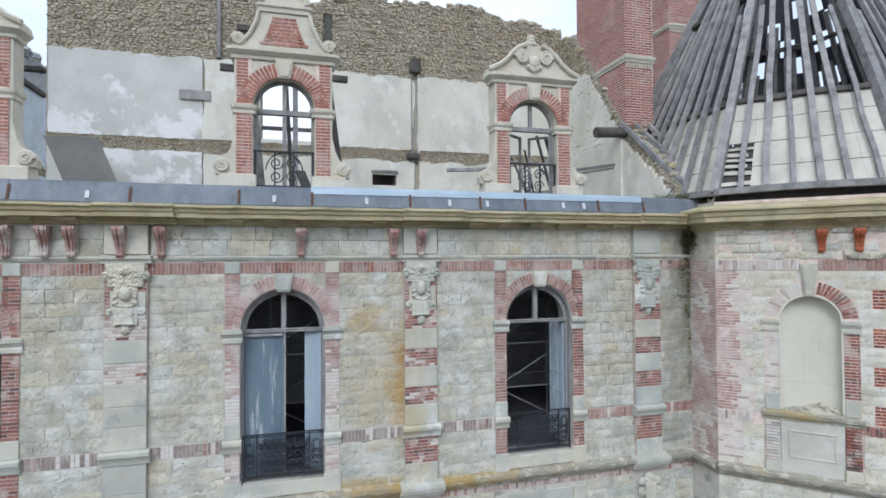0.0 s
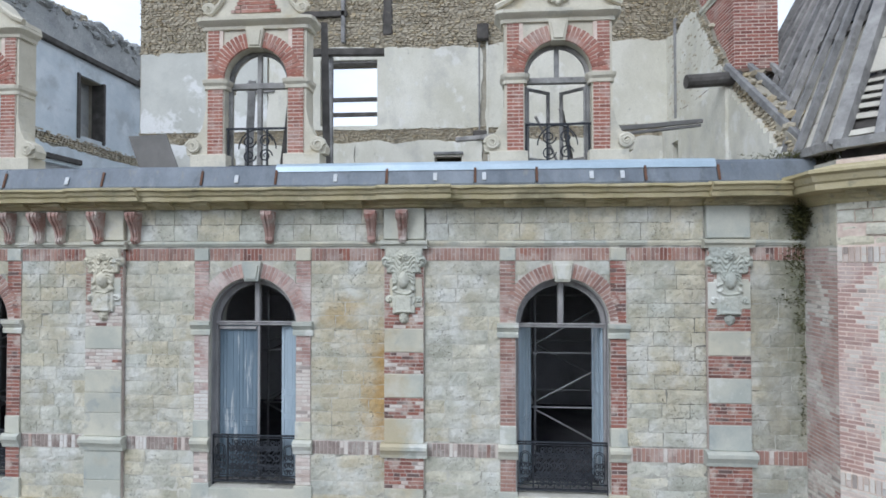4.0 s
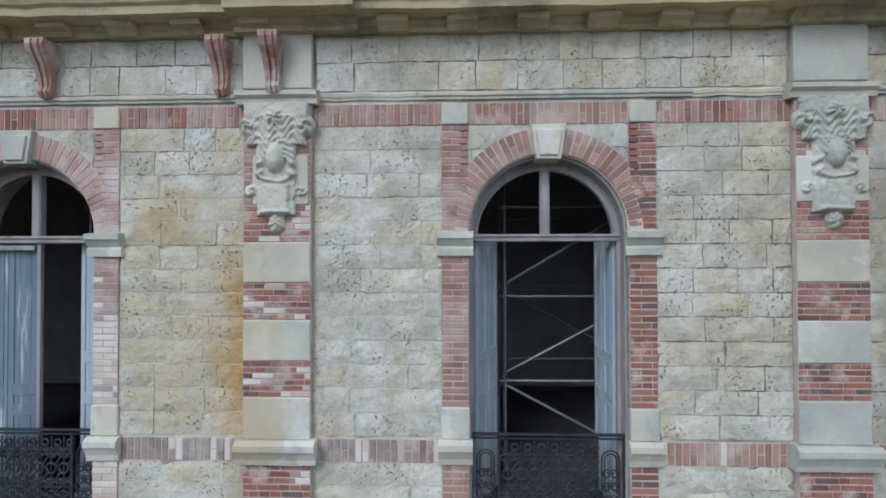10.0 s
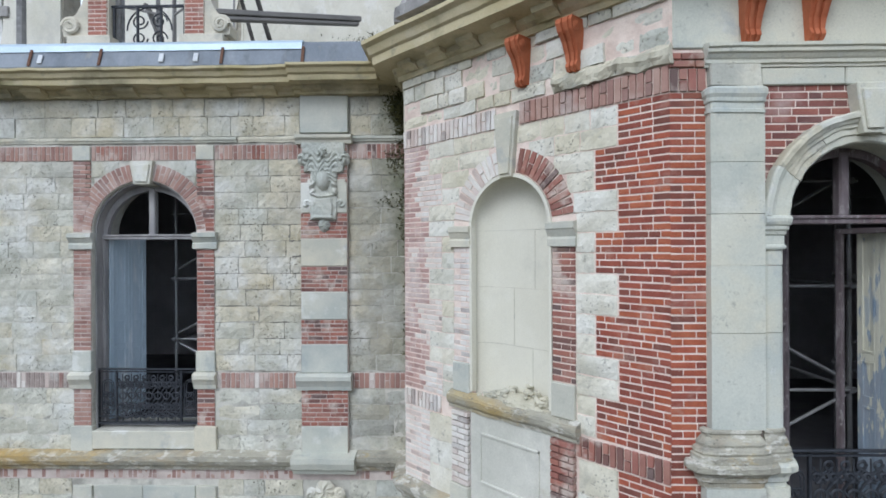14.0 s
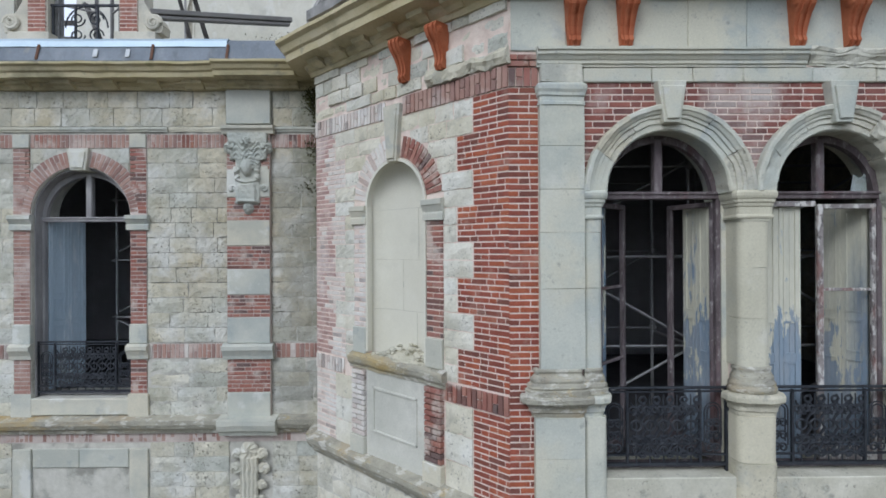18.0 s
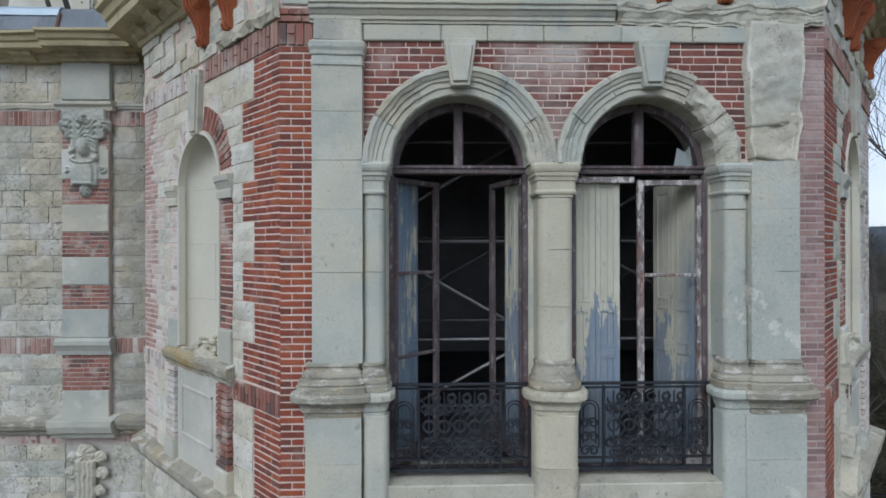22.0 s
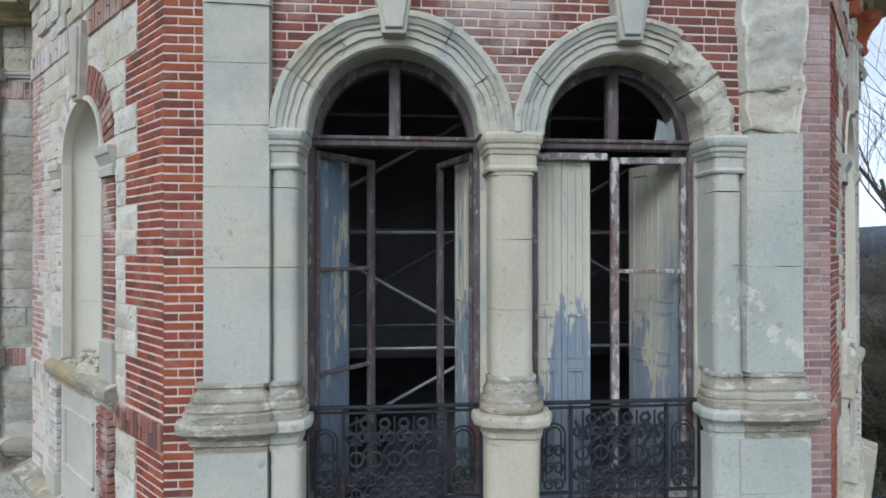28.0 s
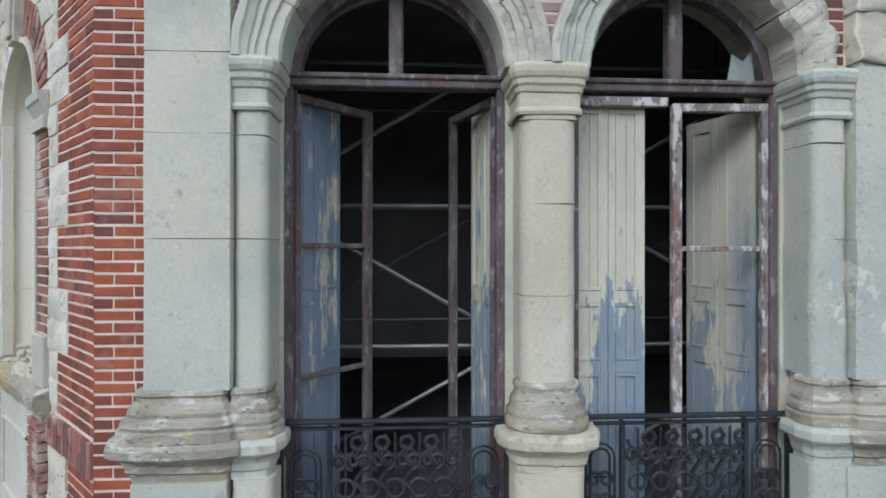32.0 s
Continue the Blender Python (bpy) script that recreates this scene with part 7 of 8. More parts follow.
for x0, x1, z0, z1, m in ((-2.0, -1.9, 13.4, 15.0, M_OLD_WOOD), (-1.5, -0.2, 14.2, 14.35, M_DARK_WOOD), (-0.35, -0.25, 13.5, 15.0, M_OLD_WOOD)):
    part("wall_timber", box(x0, x1, -0.12, 0.02, z0, z1, 0.01), m, wall_attic, "grey roof timber standing against the rubble")
part("coping_slab", wear(box(-3.65, -2.45, -0.10, 0.5, 15.12, 15.42, 0.02, 2), 0.02), M_GREY_PLASTER, wall_attic, "stone slab on the wall top")

# attic cross walls and their chimneys
right_top = ragged(14.9, 0.25, 6.0)


def rake_r(u):
    """The broken gable line: the old roof slope, then the slope beside the stack, then the ruined crest."""
    wob = 0.08 * noise.noise((u * 4, 1, 1))
    return 9.35 + u * 0.88 + wob if u < 2.2 else min(right_top(u), 11.3 + (u - 2.2) * 1.33 + wob)


wall_r = part("wall_attic_right", wall_panel(0, 5.75, 9.0, 14.6, 0.45, [], 0.012, rake_r), M_RUBBLE_BED)
wall_r.matrix_world = Matrix.Translation((8.0, WALL_Y + 0.1, 0)) @ Matrix(((0, 1, 0, 0), (1, 0, 0, 0), (0, 0, 1, 0), (0, 0, 0, 1)))
tagged(wall_r, "ruined cross wall with stained white plaster", "ruined wall", kind="structure")
plaster_sheet(wall_r, 2.3, 5.7, 11.15, 13.3, 0.04, M_CREAM_PLASTER, (), 0.15, 3.0, top=lambda u: rake_r(u) - 0.25)
plaster_sheet(wall_r, 2.2, 5.7, 9.05, 11.1, 0.16, M_CREAM_PLASTER, [("rect", 4.6, 5.0, 9.9, 10.6)], 0.08, 4.0)
plaster_sheet(wall_r, 0.3, 2.25, 9.05, 11.0, 0.10, M_CREAM_PLASTER, (), 0.08, 5.0, top=lambda u: rake_r(u) - 0.2)
rubble(wall_r, 2.2, 5.7, 11.2, 15.2, 0.13, 0.015, rake_r)
rubble(wall_r, 0.1, 2.2, 9.2, 11.3, 0.12, 0.015, rake_r)
crest(wall_r, 0.2, 5.7, 0.4, rake_r, 8)
part("jamb_timber", box(5.0, 5.08, -0.08, 0.0, 11.2, 13.6, 0.01), M_OLD_WOOD, wall_r)

left_crest = ragged(14.75, 0.28, 11.0)


def left_top(u):
    v, wob = -u, 0.08 * noise.noise((u * 4, 7, 1))
    return 9.35 + v * 0.88 + wob if v < 2.2 else min(left_crest(u) + 0.1, 11.3 + (v - 2.2) * 1.33 + wob)


wall_l = part("wall_attic_left", wall_panel(-12.6, 0, 9.0, 14.8, 0.45, [(-7.1, 0.48, 11.4, 13.2, False)], 0.012, left_top), M_RUBBLE_BED)
wall_l.matrix_world = Matrix.Translation((-8.4, WALL_Y + 0.1, 0)) @ Matrix(((0, -1, 0, 0), (-1, 0, 0, 0), (0, 0, 1, 0), (0, 0, 0, 1)))
tagged(wall_l, "ruined cross wall with pale blue plaster and a small window", "ruined wall", kind="structure")
lh = [("rect", -7.58, -6.62, 11.4, 13.2)]
plaster_sheet(wall_l, -12.5, -2.4, 11.25, 13.72, 0.05, M_BLUE_PLASTER, lh, 0.1, 8.0, "pale blue plaster", top=lambda u: left_top(u) - 0.25)
plaster_sheet(wall_l, -12.5, -2.6, 9.05, 10.95, 0.12, M_BLUE_PLASTER, [("rect", -4.9, -4.1, 9.0, 10.6), ("rect", -6.5, -5.3, 9.0, 10.5)], 0.1, 9.0, "stained blue-grey plaster", top=lambda u: left_top(u) - 0.2)
plaster_sheet(wall_l, -2.6, -0.3, 9.05, 10.35, 0.12, M_BLUE_PLASTER, (), 0.25, 9.5, "stained blue-grey plaster", top=lambda u: left_top(u) - 0.45 - 0.3 * noise.noise((u * 2.0, 4.0, 0.0)))
# No openings here: flat grey sheets give the shade of two low doorways.
for u0, u1, z1 in ((-4.9, -4.1, 10.6), (-6.5, -5.3, 10.5)):
    part("blocked_doorway", box(u0, u1, 0.0, 0.012, 9.0, z1), M_DIM, wall_l, "flat grey sheet for the shade in a low doorway")
plaster_sheet(wall_l, -12.5, -3.4, 13.75, 15.0, 0.03, M_GREY_PLASTER, (), 0.3, 10.0, "crumbling grey plaster", top=lambda u: left_top(u) + 0.05)
rubble(wall_l, -12.5, -0.3, 11.0, 11.3, 0.13, 0.05, left_top)
rubble(wall_l, -4.4, -0.1, 9.2, 14.4, 0.13, 0.02, left_top)
crest(wall_l, -12.4, -0.2, 0.45, left_top, 9)
mound = bmesh.new()
rr_m = random.Random(4)
for i in range(120):
    v = rr_m.uniform(4.0, 11.5)
    blob(mound, (-v, rr_m.uniform(0.0, 0.4), left_top(-v) + rr_m.uniform(-0.25, 0.1 + 0.25 * max(0, noise.noise((v, 0, 3))))), (rr_m.uniform(0.12, 0.34), rr_m.uniform(0.1, 0.25), rr_m.uniform(0.08, 0.2)), 3)
tagged(part("crumbled_mound", wear(wear(wear(mound, 0.11, 4), 0.06, 11), 0.03, 27), M_GREY_PLASTER, wall_l), "crumbling mounds of grey plaster on the wall top", kind="stuff")
part("charred_beam", wear(box(-9.6, -9.35, -1.0, 0.1, 13.85, 14.0, 0.02, 2), 0.02), M_DARK_WOOD, wall_l, "charred beam stub")
part("low_lintel", box(-6.6, -5.2, -0.2, 0.0, 10.55, 10.7, 0.02), M_DARK_WOOD, wall_l, "dark lintel over a low opening")
part("charred_beam", wear(box(-11.8, -5.0, -0.16, 0.02, 13.70, 13.86, 0.02, 2), 0.03), M_DARK_WOOD, wall_l, "charred beam along the wall")
for u in (-7.62, -6.58):
    part("window_jamb", box(u - 0.05, u + 0.05, -0.10, 0.3, 11.35, 13.25, 0.01), M_DARK_WOOD, wall_l, "dark timber jamb")
part("wall_attic_backing", box(-7.7, -6.5, 0.40, 0.43, 11.3, 13.3), M_GREY_PLASTER, wall_l)


def chimney(x0, x1, y0, y1, z0, z1, label, lean, zs=13.0):
    """A brick stack with a stone string course; bricks of the two visible faces are laid one by one only low down."""
    root = empty("chimney", plan(0, 0), label, "chimney", "brick chimneys")
    bm = bmesh.new()
    add_box(bm, x0 + 0.006, x1 - 0.006, y0 + 0.006, y1 - 0.006, z0, z1)
    part("core", bm, M_JOINT, root)
    rr = random.Random(int(x0 * 10))
    verts, faces = [], []
    z, row = z0, 0
    while z < z1:
        for side in range(2):
            ln, a, b = 0.225, (x0 if side == 0 else y0), (x1 if side == 0 else y1)
            u = a - (0.11 if row % 2 else 0)
            while u < b:
                p, q = max(a, u) + 0.007, min(b, u + ln) - 0.007
                if q - p > 0.03:
                    o = rr.uniform(-0.004, 0.003)
                    n = len(verts)
                    for d, g in ((0.05, 0), (o, 0.003)):
                        for uu, zz in ((p + g, z + 0.008 + g), (q - g, z + 0.008 + g), (q - g, z + 0.058 - g), (p + g, z + 0.058 - g)):
                            if side == 0:
                                verts.append((uu, y0 + d, zz))
                            else:
                                verts.append(((x0 + d) if lean > 0 else (x1 - d), uu, zz))
                    for f in ((4, 5, 6, 7), (0, 1, 5, 4), (1, 2, 6, 5), (2, 3, 7, 6), (3, 0, 4, 7)):
                        faces.append([n + i for i in f])
                u += ln
        z += 0.066
        row += 1
    me = bpy.data.meshes.new("brickwork")
    me.from_pydata(verts, [], faces)
    me.materials.append(M_STACK)
    ob = new("brickwork", me)
    ob.parent = root
    tagged(ob, "dark red bricks with pale joints", kind="stuff")
    path = [(x0, y1), (x0, y0), (x1, y0), (x1, y1)]
    part("string_course", plan_moulding(path, ((0.0, zs), (0.025, zs), (0.03, zs + 0.05), (0.055, zs + 0.08), (0.055, zs + 0.15), (0.0, zs + 0.19)), 0.2), M_WORN, root, "projecting stone string course")
    n = round((x1 - x0) / 0.085)
    for i in range(n):
        u = x0 + (x1 - x0) * (i + 0.5) / n
        part("dentil", box(u - 0.024, u + 0.024, y0 - 0.022, y0 + 0.02, zs - 0.14, zs - 0.015), M_WORN, root)
    part("base_step", plan_moulding(path, ((0.0, z0 + 0.0), (0.06, z0 + 0.0), (0.05, z0 + 0.06), (0.0, z0 + 0.08)), 0.2), M_ROOF, root)
    return root


M_STACK = material("chimney_brick", ((0.27, 0.115, 0.095), (0.36, 0.17, 0.14)), 3, 0.9, 0.5, 60, [((0.16, 0.10, 0.085), 1.0, 0.58, 0.74, 0.5), ((0.52, 0.42, 0.37), 2.0, 0.54, 0.70, 0.55)],
                   ((0.66, 0.62, 0.62), (1.0, 0.95, 0.95), (1.2, 1.1, 1.05), (0.8, 0.74, 0.74)), island=True)
chimney(8.02, 8.82, 11.7, 14.1, 11.3, 18.0, "tall red brick chimney with a stone string course", 1)
chimney(-9.25, -8.42, 11.7, 14.1, 11.3, 18.0, "tall red brick chimney beside a ruined gable", -1)
chimney(12.35, 13.9, 15.5, 16.4, 9.0, 19.0, "far brick chimney behind the pavilion roof", 1, 15.95)

attic_floor = slab("attic_floor", [(-8.3, WALL_Y + 0.5), (7.9, WALL_Y + 0.5), (7.9, BACK_Y), (-8.3, BACK_Y)], 8.97, 9.0, M_GREY_PLASTER, "rubble-strewn attic floor")

# loose timbers and debris in the attic
def timber(name, a, b, w, h, mat, label, roll=0.0):
    a, b = Vector(a), Vector(b)
    ln = (b - a).length
    bm = box(-w / 2, w / 2, -h / 2, h / 2, 0, ln, 0.008, 2, 0.006, a.x)
    ob = part(name, bm, mat)
    ob.matrix_world = Matrix.Translation(a) @ (b - a).to_track_quat("Z", "Y").to_matrix().to_4x4() @ Matrix.Rotation(radians(roll), 4, "Z")
    return tagged(ob, label, "timber", "fallen roof timbers")


bm = tube(bmesh.new(), [(7.12, 11.65, 11.14), (7.5, 11.66, 11.16), (8.1, 11.68, 11.2)], 0.13, 12)
tagged(part("log", wear(bm, 0.01, 5), M_DARK_WOOD), "dark round log end sticking out of the wall", "log")
timber("beam", (5.34, 9.6, 9.79), (7.03, 10.79, 10.18), 0.11, 0.07, M_PANEL, "grey-brown squared beam lying across the attic")
timber("beam", (5.40, 9.64, 9.72), (7.00, 10.77, 10.10), 0.10, 0.045, M_PANEL, "grey-brown plank lying under a beam")
timber("post", (5.60, 10.8, 9.05), (5.13, 10.8, 10.75), 0.055, 0.05, M_DARK_WOOD, "dark broken batten leaning beside the dormer")
timber("post", (5.88, 10.85, 9.05), (5.36, 10.85, 10.75), 0.075, 0.06, M_DARK_WOOD, "dark broken batten leaning beside the dormer")
timber("plank", (4.55, 9.9, 9.25), (4.18, 10.0, 10.1), 0.09, 0.04, M_PANEL, "grey-brown plank leaning inside the dormer")
timber("plank", (4.80, 10.2, 9.25), (4.62, 10.3, 10.3), 0.14, 0.04, M_DARK_WOOD, "dark broken board inside the dormer")
timber("beam", (2.9, 10.2, 9.80), (3.8, 9.95, 9.82), 0.09, 0.07, M_OLD_WOOD, "short grey beam end beside a dormer")
timber("plank", (-0.55, 10.0, 9.0), (-0.75, 10.6, 11.0), 0.13, 0.05, M_OLD_WOOD, "grey plank leaning inside the dormer")
timber("post", (-0.05, 10.1, 9.0), (-0.2, 11.4, 12.2), 0.07, 0.07, M_DARK_WOOD, "dark post leaning in the attic")
timber("plank", (0.35, 10.3, 9.0), (0.1, 11.6, 9.9), 0.2, 0.05, M_DARK_WOOD, "dark plank fallen in the attic")
timber("post", (0.85, 9.8, 9.0), (0.55, 10.6, 12.0), 0.12, 0.06, M_DARK_WOOD, "dark plank leaning against the dormer's side")
timber("beam", (-1.6, 12.6, 12.3), (1.2, 12.9, 12.35), 0.14, 0.14, M_DARK_WOOD, "dark tie beam across the attic")
timber("post", (0.0, 12.9, 9.0), (0.0, 12.9, 12.3), 0.12, 0.12, M_OLD_WOOD, "grey post under the tie beam")
panel = bmesh.new()
p_tl, p_tr, p_dn = Vector((-5.6, 14.3, 10.95)), Vector((-4.4, 13.95, 10.9)), Vector((0.78, -0.10, -1.92))
p_n = (p_tr - p_tl).cross(p_dn).normalized() * 0.03
p_a = [panel.verts.new(p) for p in (p_tl, p_tr, p_tr + p_dn, p_tl + p_dn)]
p_b = [panel.verts.new(v.co + p_n) for v in p_a]
panel.faces.new(p_a)
panel.faces.new(p_b[::-1])
for j in range(4):
    panel.faces.new((p_a[j], p_a[(j + 1) % 4], p_b[(j + 1) % 4], p_b[j]))
panel = part("sheet_board", panel, M_PANEL)
tagged(panel, "grey sheet board leaning on debris", "board")
deb = bmesh.new()
for i in range(260):
    x, y = RND.uniform(-8, 7.6), RND.uniform(10.2, 15)
    blob(deb, (x, y, 9.0 + RND.uniform(0, 0.25) + 0.25 * max(0, noise.noise((x, y, 0)))), (RND.uniform(0.05, 0.3), RND.uniform(0.05, 0.3), RND.uniform(0.04, 0.16)), 1)
tagged(part("rubble_heap", wear(deb, 0.05, 6), M_GREY_PLASTER), "heaps of fallen plaster and stone on the attic floor", "rubble", kind="stuff")


# ---- dormers
M_CREAM = material("cream_yellow_limestone", ((0.56, 0.52, 0.415), (0.70, 0.66, 0.555)), 2.0, 0.9, 0.45, 50,
                   [((0.36, 0.36, 0.32), 1.6, 0.54, 0.68, 0.6), ((0.50, 0.40, 0.22), 2.2, 0.58, 0.74, 0.5), (DARK, 5, 0.62, 0.74, 0.4)], pits=0.25)
def dormer(m, grand, label, frame_mat):
    root = empty("dormer", m, label, "dormer", "stone and brick dormers")
    r, zs = 0.50, 1.42
    deep = 0.34
    body = part("body", wall_panel(-0.80, 0.80, 0.0, 2.22, deep, [(0, r, 0.02, zs, True)]), M_CREAM, root, "stone body of the dormer")
    for s in (-1, 1):
        a, b = sorted((s * 0.515, s * 0.765))
        jamb = part("brick_jamb", box(a + 0.004, b - 0.004, -0.016, 0.05, 0.26, 2.2), M_JOINT, root, "red brick jamb")
        lay_bricks(jamb, M_DORMER, a, b, 0.27, 1.28, (), 0.0558, 0.02)
        lay_bricks(jamb, M_DORMER, a + (0.06 if s > 0 else 0), b - (0.06 if s < 0 else 0), 1.44, 2.20, (), 0.0558, 0.02)
        part("impost", around(a - 0.03, b + 0.03, 0.3, ((0.0, 1.28), (0.03, 1.28), (0.03, 1.33), (0.06, 1.37), (0.07, 1.42), (0.0, 1.44))), M_CREAM, jamb)
        block(root, s * 0.74 - 0.29, s * 0.74 + 0.29, 0.0, 0.26, 0.05, M_CREAM, "base_block", 0.3)
        vol = bmesh.new()
        extrude_poly(vol, [(s * 0.765, 0.26), (s * 1.10, 0.26), (s * 1.12, 0.36), (s * 1.05, 0.48), (s * 0.93, 0.55), (s * 0.85, 0.70), (s * 0.80, 0.95), (s * 0.765, 0.98)], 0.0, 0.2, "y")
        volute(vol, s * 0.99, -0.02, 0.39, 0.11, 0.06, s)
        part("scroll_buttress", wear(vol, 0.008, 6, s), M_CREAM, root, "stone scroll at the foot of the dormer")
    ring_ = part("arch", arch_ring(0, zs, ((r + 0.01, 0.018), (r + 0.24, 0.018), (r + 0.24, -0.05), (r + 0.01, -0.05)), rough=0.0), M_JOINT, root, "red brick arch")
    lay_arch(ring_, M_DORMER, 0, zs, r, r + 0.245, 3, 177, (79, 101), 0.025)
    keystone(root, 0, zs + r - 0.02, 2.22, 0.10, 0.15, 0.07, M_CREAM)
    ent = ((0.0, 2.20), (0.03, 2.20), (0.04, 2.25), (0.09, 2.29), (0.12, 2.32), (0.12, 2.37), (0.0, 2.40))
    part("entablature", around(-0.82, 0.82, 0.3, ent), M_CREAM, root)
    if grand:
        ped = bmesh.new()
        outl = [(-0.80, 2.40), (0.80, 2.40), (0.66, 2.46), (0.52, 2.62), (0.42, 2.85), (0.40, 3.05), (-0.40, 3.05), (-0.42, 2.85), (-0.52, 2.62), (-0.66, 2.46)]
        extrude_poly(ped, outl, 0.0, 0.3, "y")
        for s in (-1, 1):
            volute(ped, s * 0.74, -0.03, 2.52, 0.10, 0.08, s)
            tube(ped, [(s * 0.70, -0.02, 2.46), (s * 0.56, -0.03, 2.62), (s * 0.46, -0.03, 2.84), (s * 0.42, -0.03, 3.02)], 0.035, 6)
        part("pediment", wear(ped, 0.008, 6), M_CREAM, root, "stone gable with scrolls")
        panel_ = part("brick_panel", box(-0.22, 0.22, -0.012, 0.02, 2.47, 2.95), M_JOINT, root, "brick panel in the gable")
        for i in range(8):
            w = 0.40 - 0.20 * (i / 7) ** 0.6
            lay_bricks(panel_, M_DORMER, -w, w, 2.46 + i * 0.062, 2.46 + (i + 1) * 0.062, (), 0.0558, 0.018)
        part("upper_entablature", around(-0.40, 0.40, 0.3, ((0.0, 3.03), (0.03, 3.03), (0.04, 3.09), (0.07, 3.12), (0.07, 3.16), (0.0, 3.19))), M_CREAM, root)
        cap = bmesh.new()
        extrude_poly(cap, [(-0.41, 3.18)] + [(-0.41 * math.cos(math.pi * i / 12), 3.18 + 0.35 * math.sin(math.pi * i / 12)) for i in range(1, 12)] + [(0.41, 3.18)], 0.0, 0.25, "y")
        part("segmental_pediment", wear(cap, 0.006, 6), M_CREAM, root, "rounded stone pediment")
        part("pediment_rim", arch_ring(0, 3.17, ((0.33, 0.04), (0.36, 0.05), (0.39, 0.09), (0.43, 0.09), (0.43, -0.2), (0.33, -0.1)), 4, 176, 16), M_CREAM, root)
        fin = bmesh.new()
        for z, s_ in ((3.56, 0.15), (3.66, 0.11), (3.78, 0.15), (3.95, 0.12), (4.1, 0.09)):
            blob(fin, (0, 0.1, z), (s_, s_, 0.09), 2)
        part("finial", fin, M_CREAM, root, "stone finial")
        root_top = root
    else:
        ped = bmesh.new()
        outl = [(-0.93, 2.38), (0.93, 2.38), (0.92, 2.45), (0.74, 2.54), (0.58, 2.66), (0.46, 2.80), (0.36, 2.90), (0.20, 2.98), (-0.20, 2.98), (-0.36, 2.90), (-0.46, 2.80), (-0.58, 2.66), (-0.74, 2.54), (-0.92, 2.45)]
        extrude_poly(ped, outl, -0.02, 0.3, "y")
        for s in (-1, 1):
            volute(ped, s * 0.26, -0.05, 2.72, 0.14, 0.08, s)
            tube(ped, [(s * 0.93, -0.06, 2.43), (s * 0.74, -0.06, 2.52), (s * 0.58, -0.06, 2.64), (s * 0.46, -0.06, 2.79), (s * 0.34, -0.06, 2.89), (s * 0.16, -0.06, 2.97)], 0.045, 6)
        blob(ped, (0, -0.05, 2.64), (0.12, 0.06, 0.12), 2)
        for i in range(5):
            blob(ped, (-0.12 + i * 0.06, -0.06, 2.54 - 0.03 * (2 - abs(2 - i))), (0.05, 0.04, 0.05), 1)
        part("pediment", wear(ped, 0.010, 6), M_CREAM, root, "curved stone pediment with volutes")
        fin = bmesh.new()
        for z, s_ in ((3.0, 0.16), (3.08, 0.10), (3.17, 0.08)):
            blob(fin, (0, 0.1, z), (s_, s_, 0.07), 2)
        part("finial", wear(fin, 0.01, 8), M_CREAM, root, "stump of a stone finial")
    if frame_mat:
        part("window_frame", arch_ring(0, zs, ((r - 0.06, -0.15), (r + 0.01, -0.15), (r + 0.01, -0.21), (r - 0.06, -0.21)), rough=0.0), frame_mat, root)
        part("transom", box(-r, r, 0.13, 0.22, zs - 0.10, zs - 0.01, 0.006), frame_mat, root)
        part("mullion", box(-0.035, 0.035, 0.14, 0.21, zs - 0.05 if not grand else 0.1, zs + r - 0.03, 0.006), frame_mat, root)
        for s in (-1, 1):
            part("frame_post", box(min(s * r, s * (r - 0.055)), max(s * r, s * (r - 0.055)), 0.14, 0.21, 0.05, zs, 0.006), frame_mat, root)
        if not grand:
            leaf = hang(casement(0.46, 1.2, frame_mat, (0.55,)), root, -r + 0.05, 0.2, 0.08, 35)
            leaf = hang(casement(0.46, 1.2, frame_mat, (0.55,)), root, r - 0.05, 0.2, 0.08, 140)
        grille = part("guard_rail", box(-r, r, 0.06, 0.09, 0.66, 0.69), M_IRON, root, "black iron window guard with scrolls")
        part("guard_bottom", box(-r, r, 0.06, 0.09, 0.08, 0.10), M_IRON, grille)
        for i in range(4):
            u = -r + 0.03 + i * (2 * r - 0.06) / 3
            part("guard_bar", box(u - 0.012, u + 0.012, 0.06, 0.09, 0.04, 0.67), M_IRON, grille)
        for s in (-1, 1):
            for zc in (0.25, 0.48):
                b2 = bmesh.new()
                tube(b2, scroll_line(s * 0.13, zc, 0.11, 0, s * 1.6, -0.8, 20, 0.075), 0.011, 5)
                part("guard_scroll", b2, M_IRON, grille)
        b2 = bmesh.new()
        tube(b2, scroll_line(0, 0.36, 0.30, math.pi, -0.5, 0.0, 14, 0.075), 0.011, 5)
        part("guard_arch", b2, M_IRON, grille)
    return root


M_DORMER = material("dormer_brick", ((0.32, 0.145, 0.11), (0.41, 0.21, 0.165)), 5, 0.9, 0.6, 60, [((0.60, 0.51, 0.45), 3.0, 0.50, 0.66, 0.65)],
                    ((0.72, 0.68, 0.68), (1.0, 0.95, 0.95), (1.15, 1.05, 1.0), (0.85, 0.78, 0.78)))
dormer(plan(-4.90, WALL_Y + 0.05, 0, 9.20), False, "empty brick and stone dormer with a scrolled pediment", None)
dormer(plan(-0.18, WALL_Y + 0.05, 0, 9.20), True, "tall brick and stone dormer with gable and iron guard", M_OLD_WOOD)
dormer(plan(4.46, WALL_Y + 0.12, 0, 9.20), False, "brick and stone dormer with a broken casement and iron guard", M_OLD_WOOD)

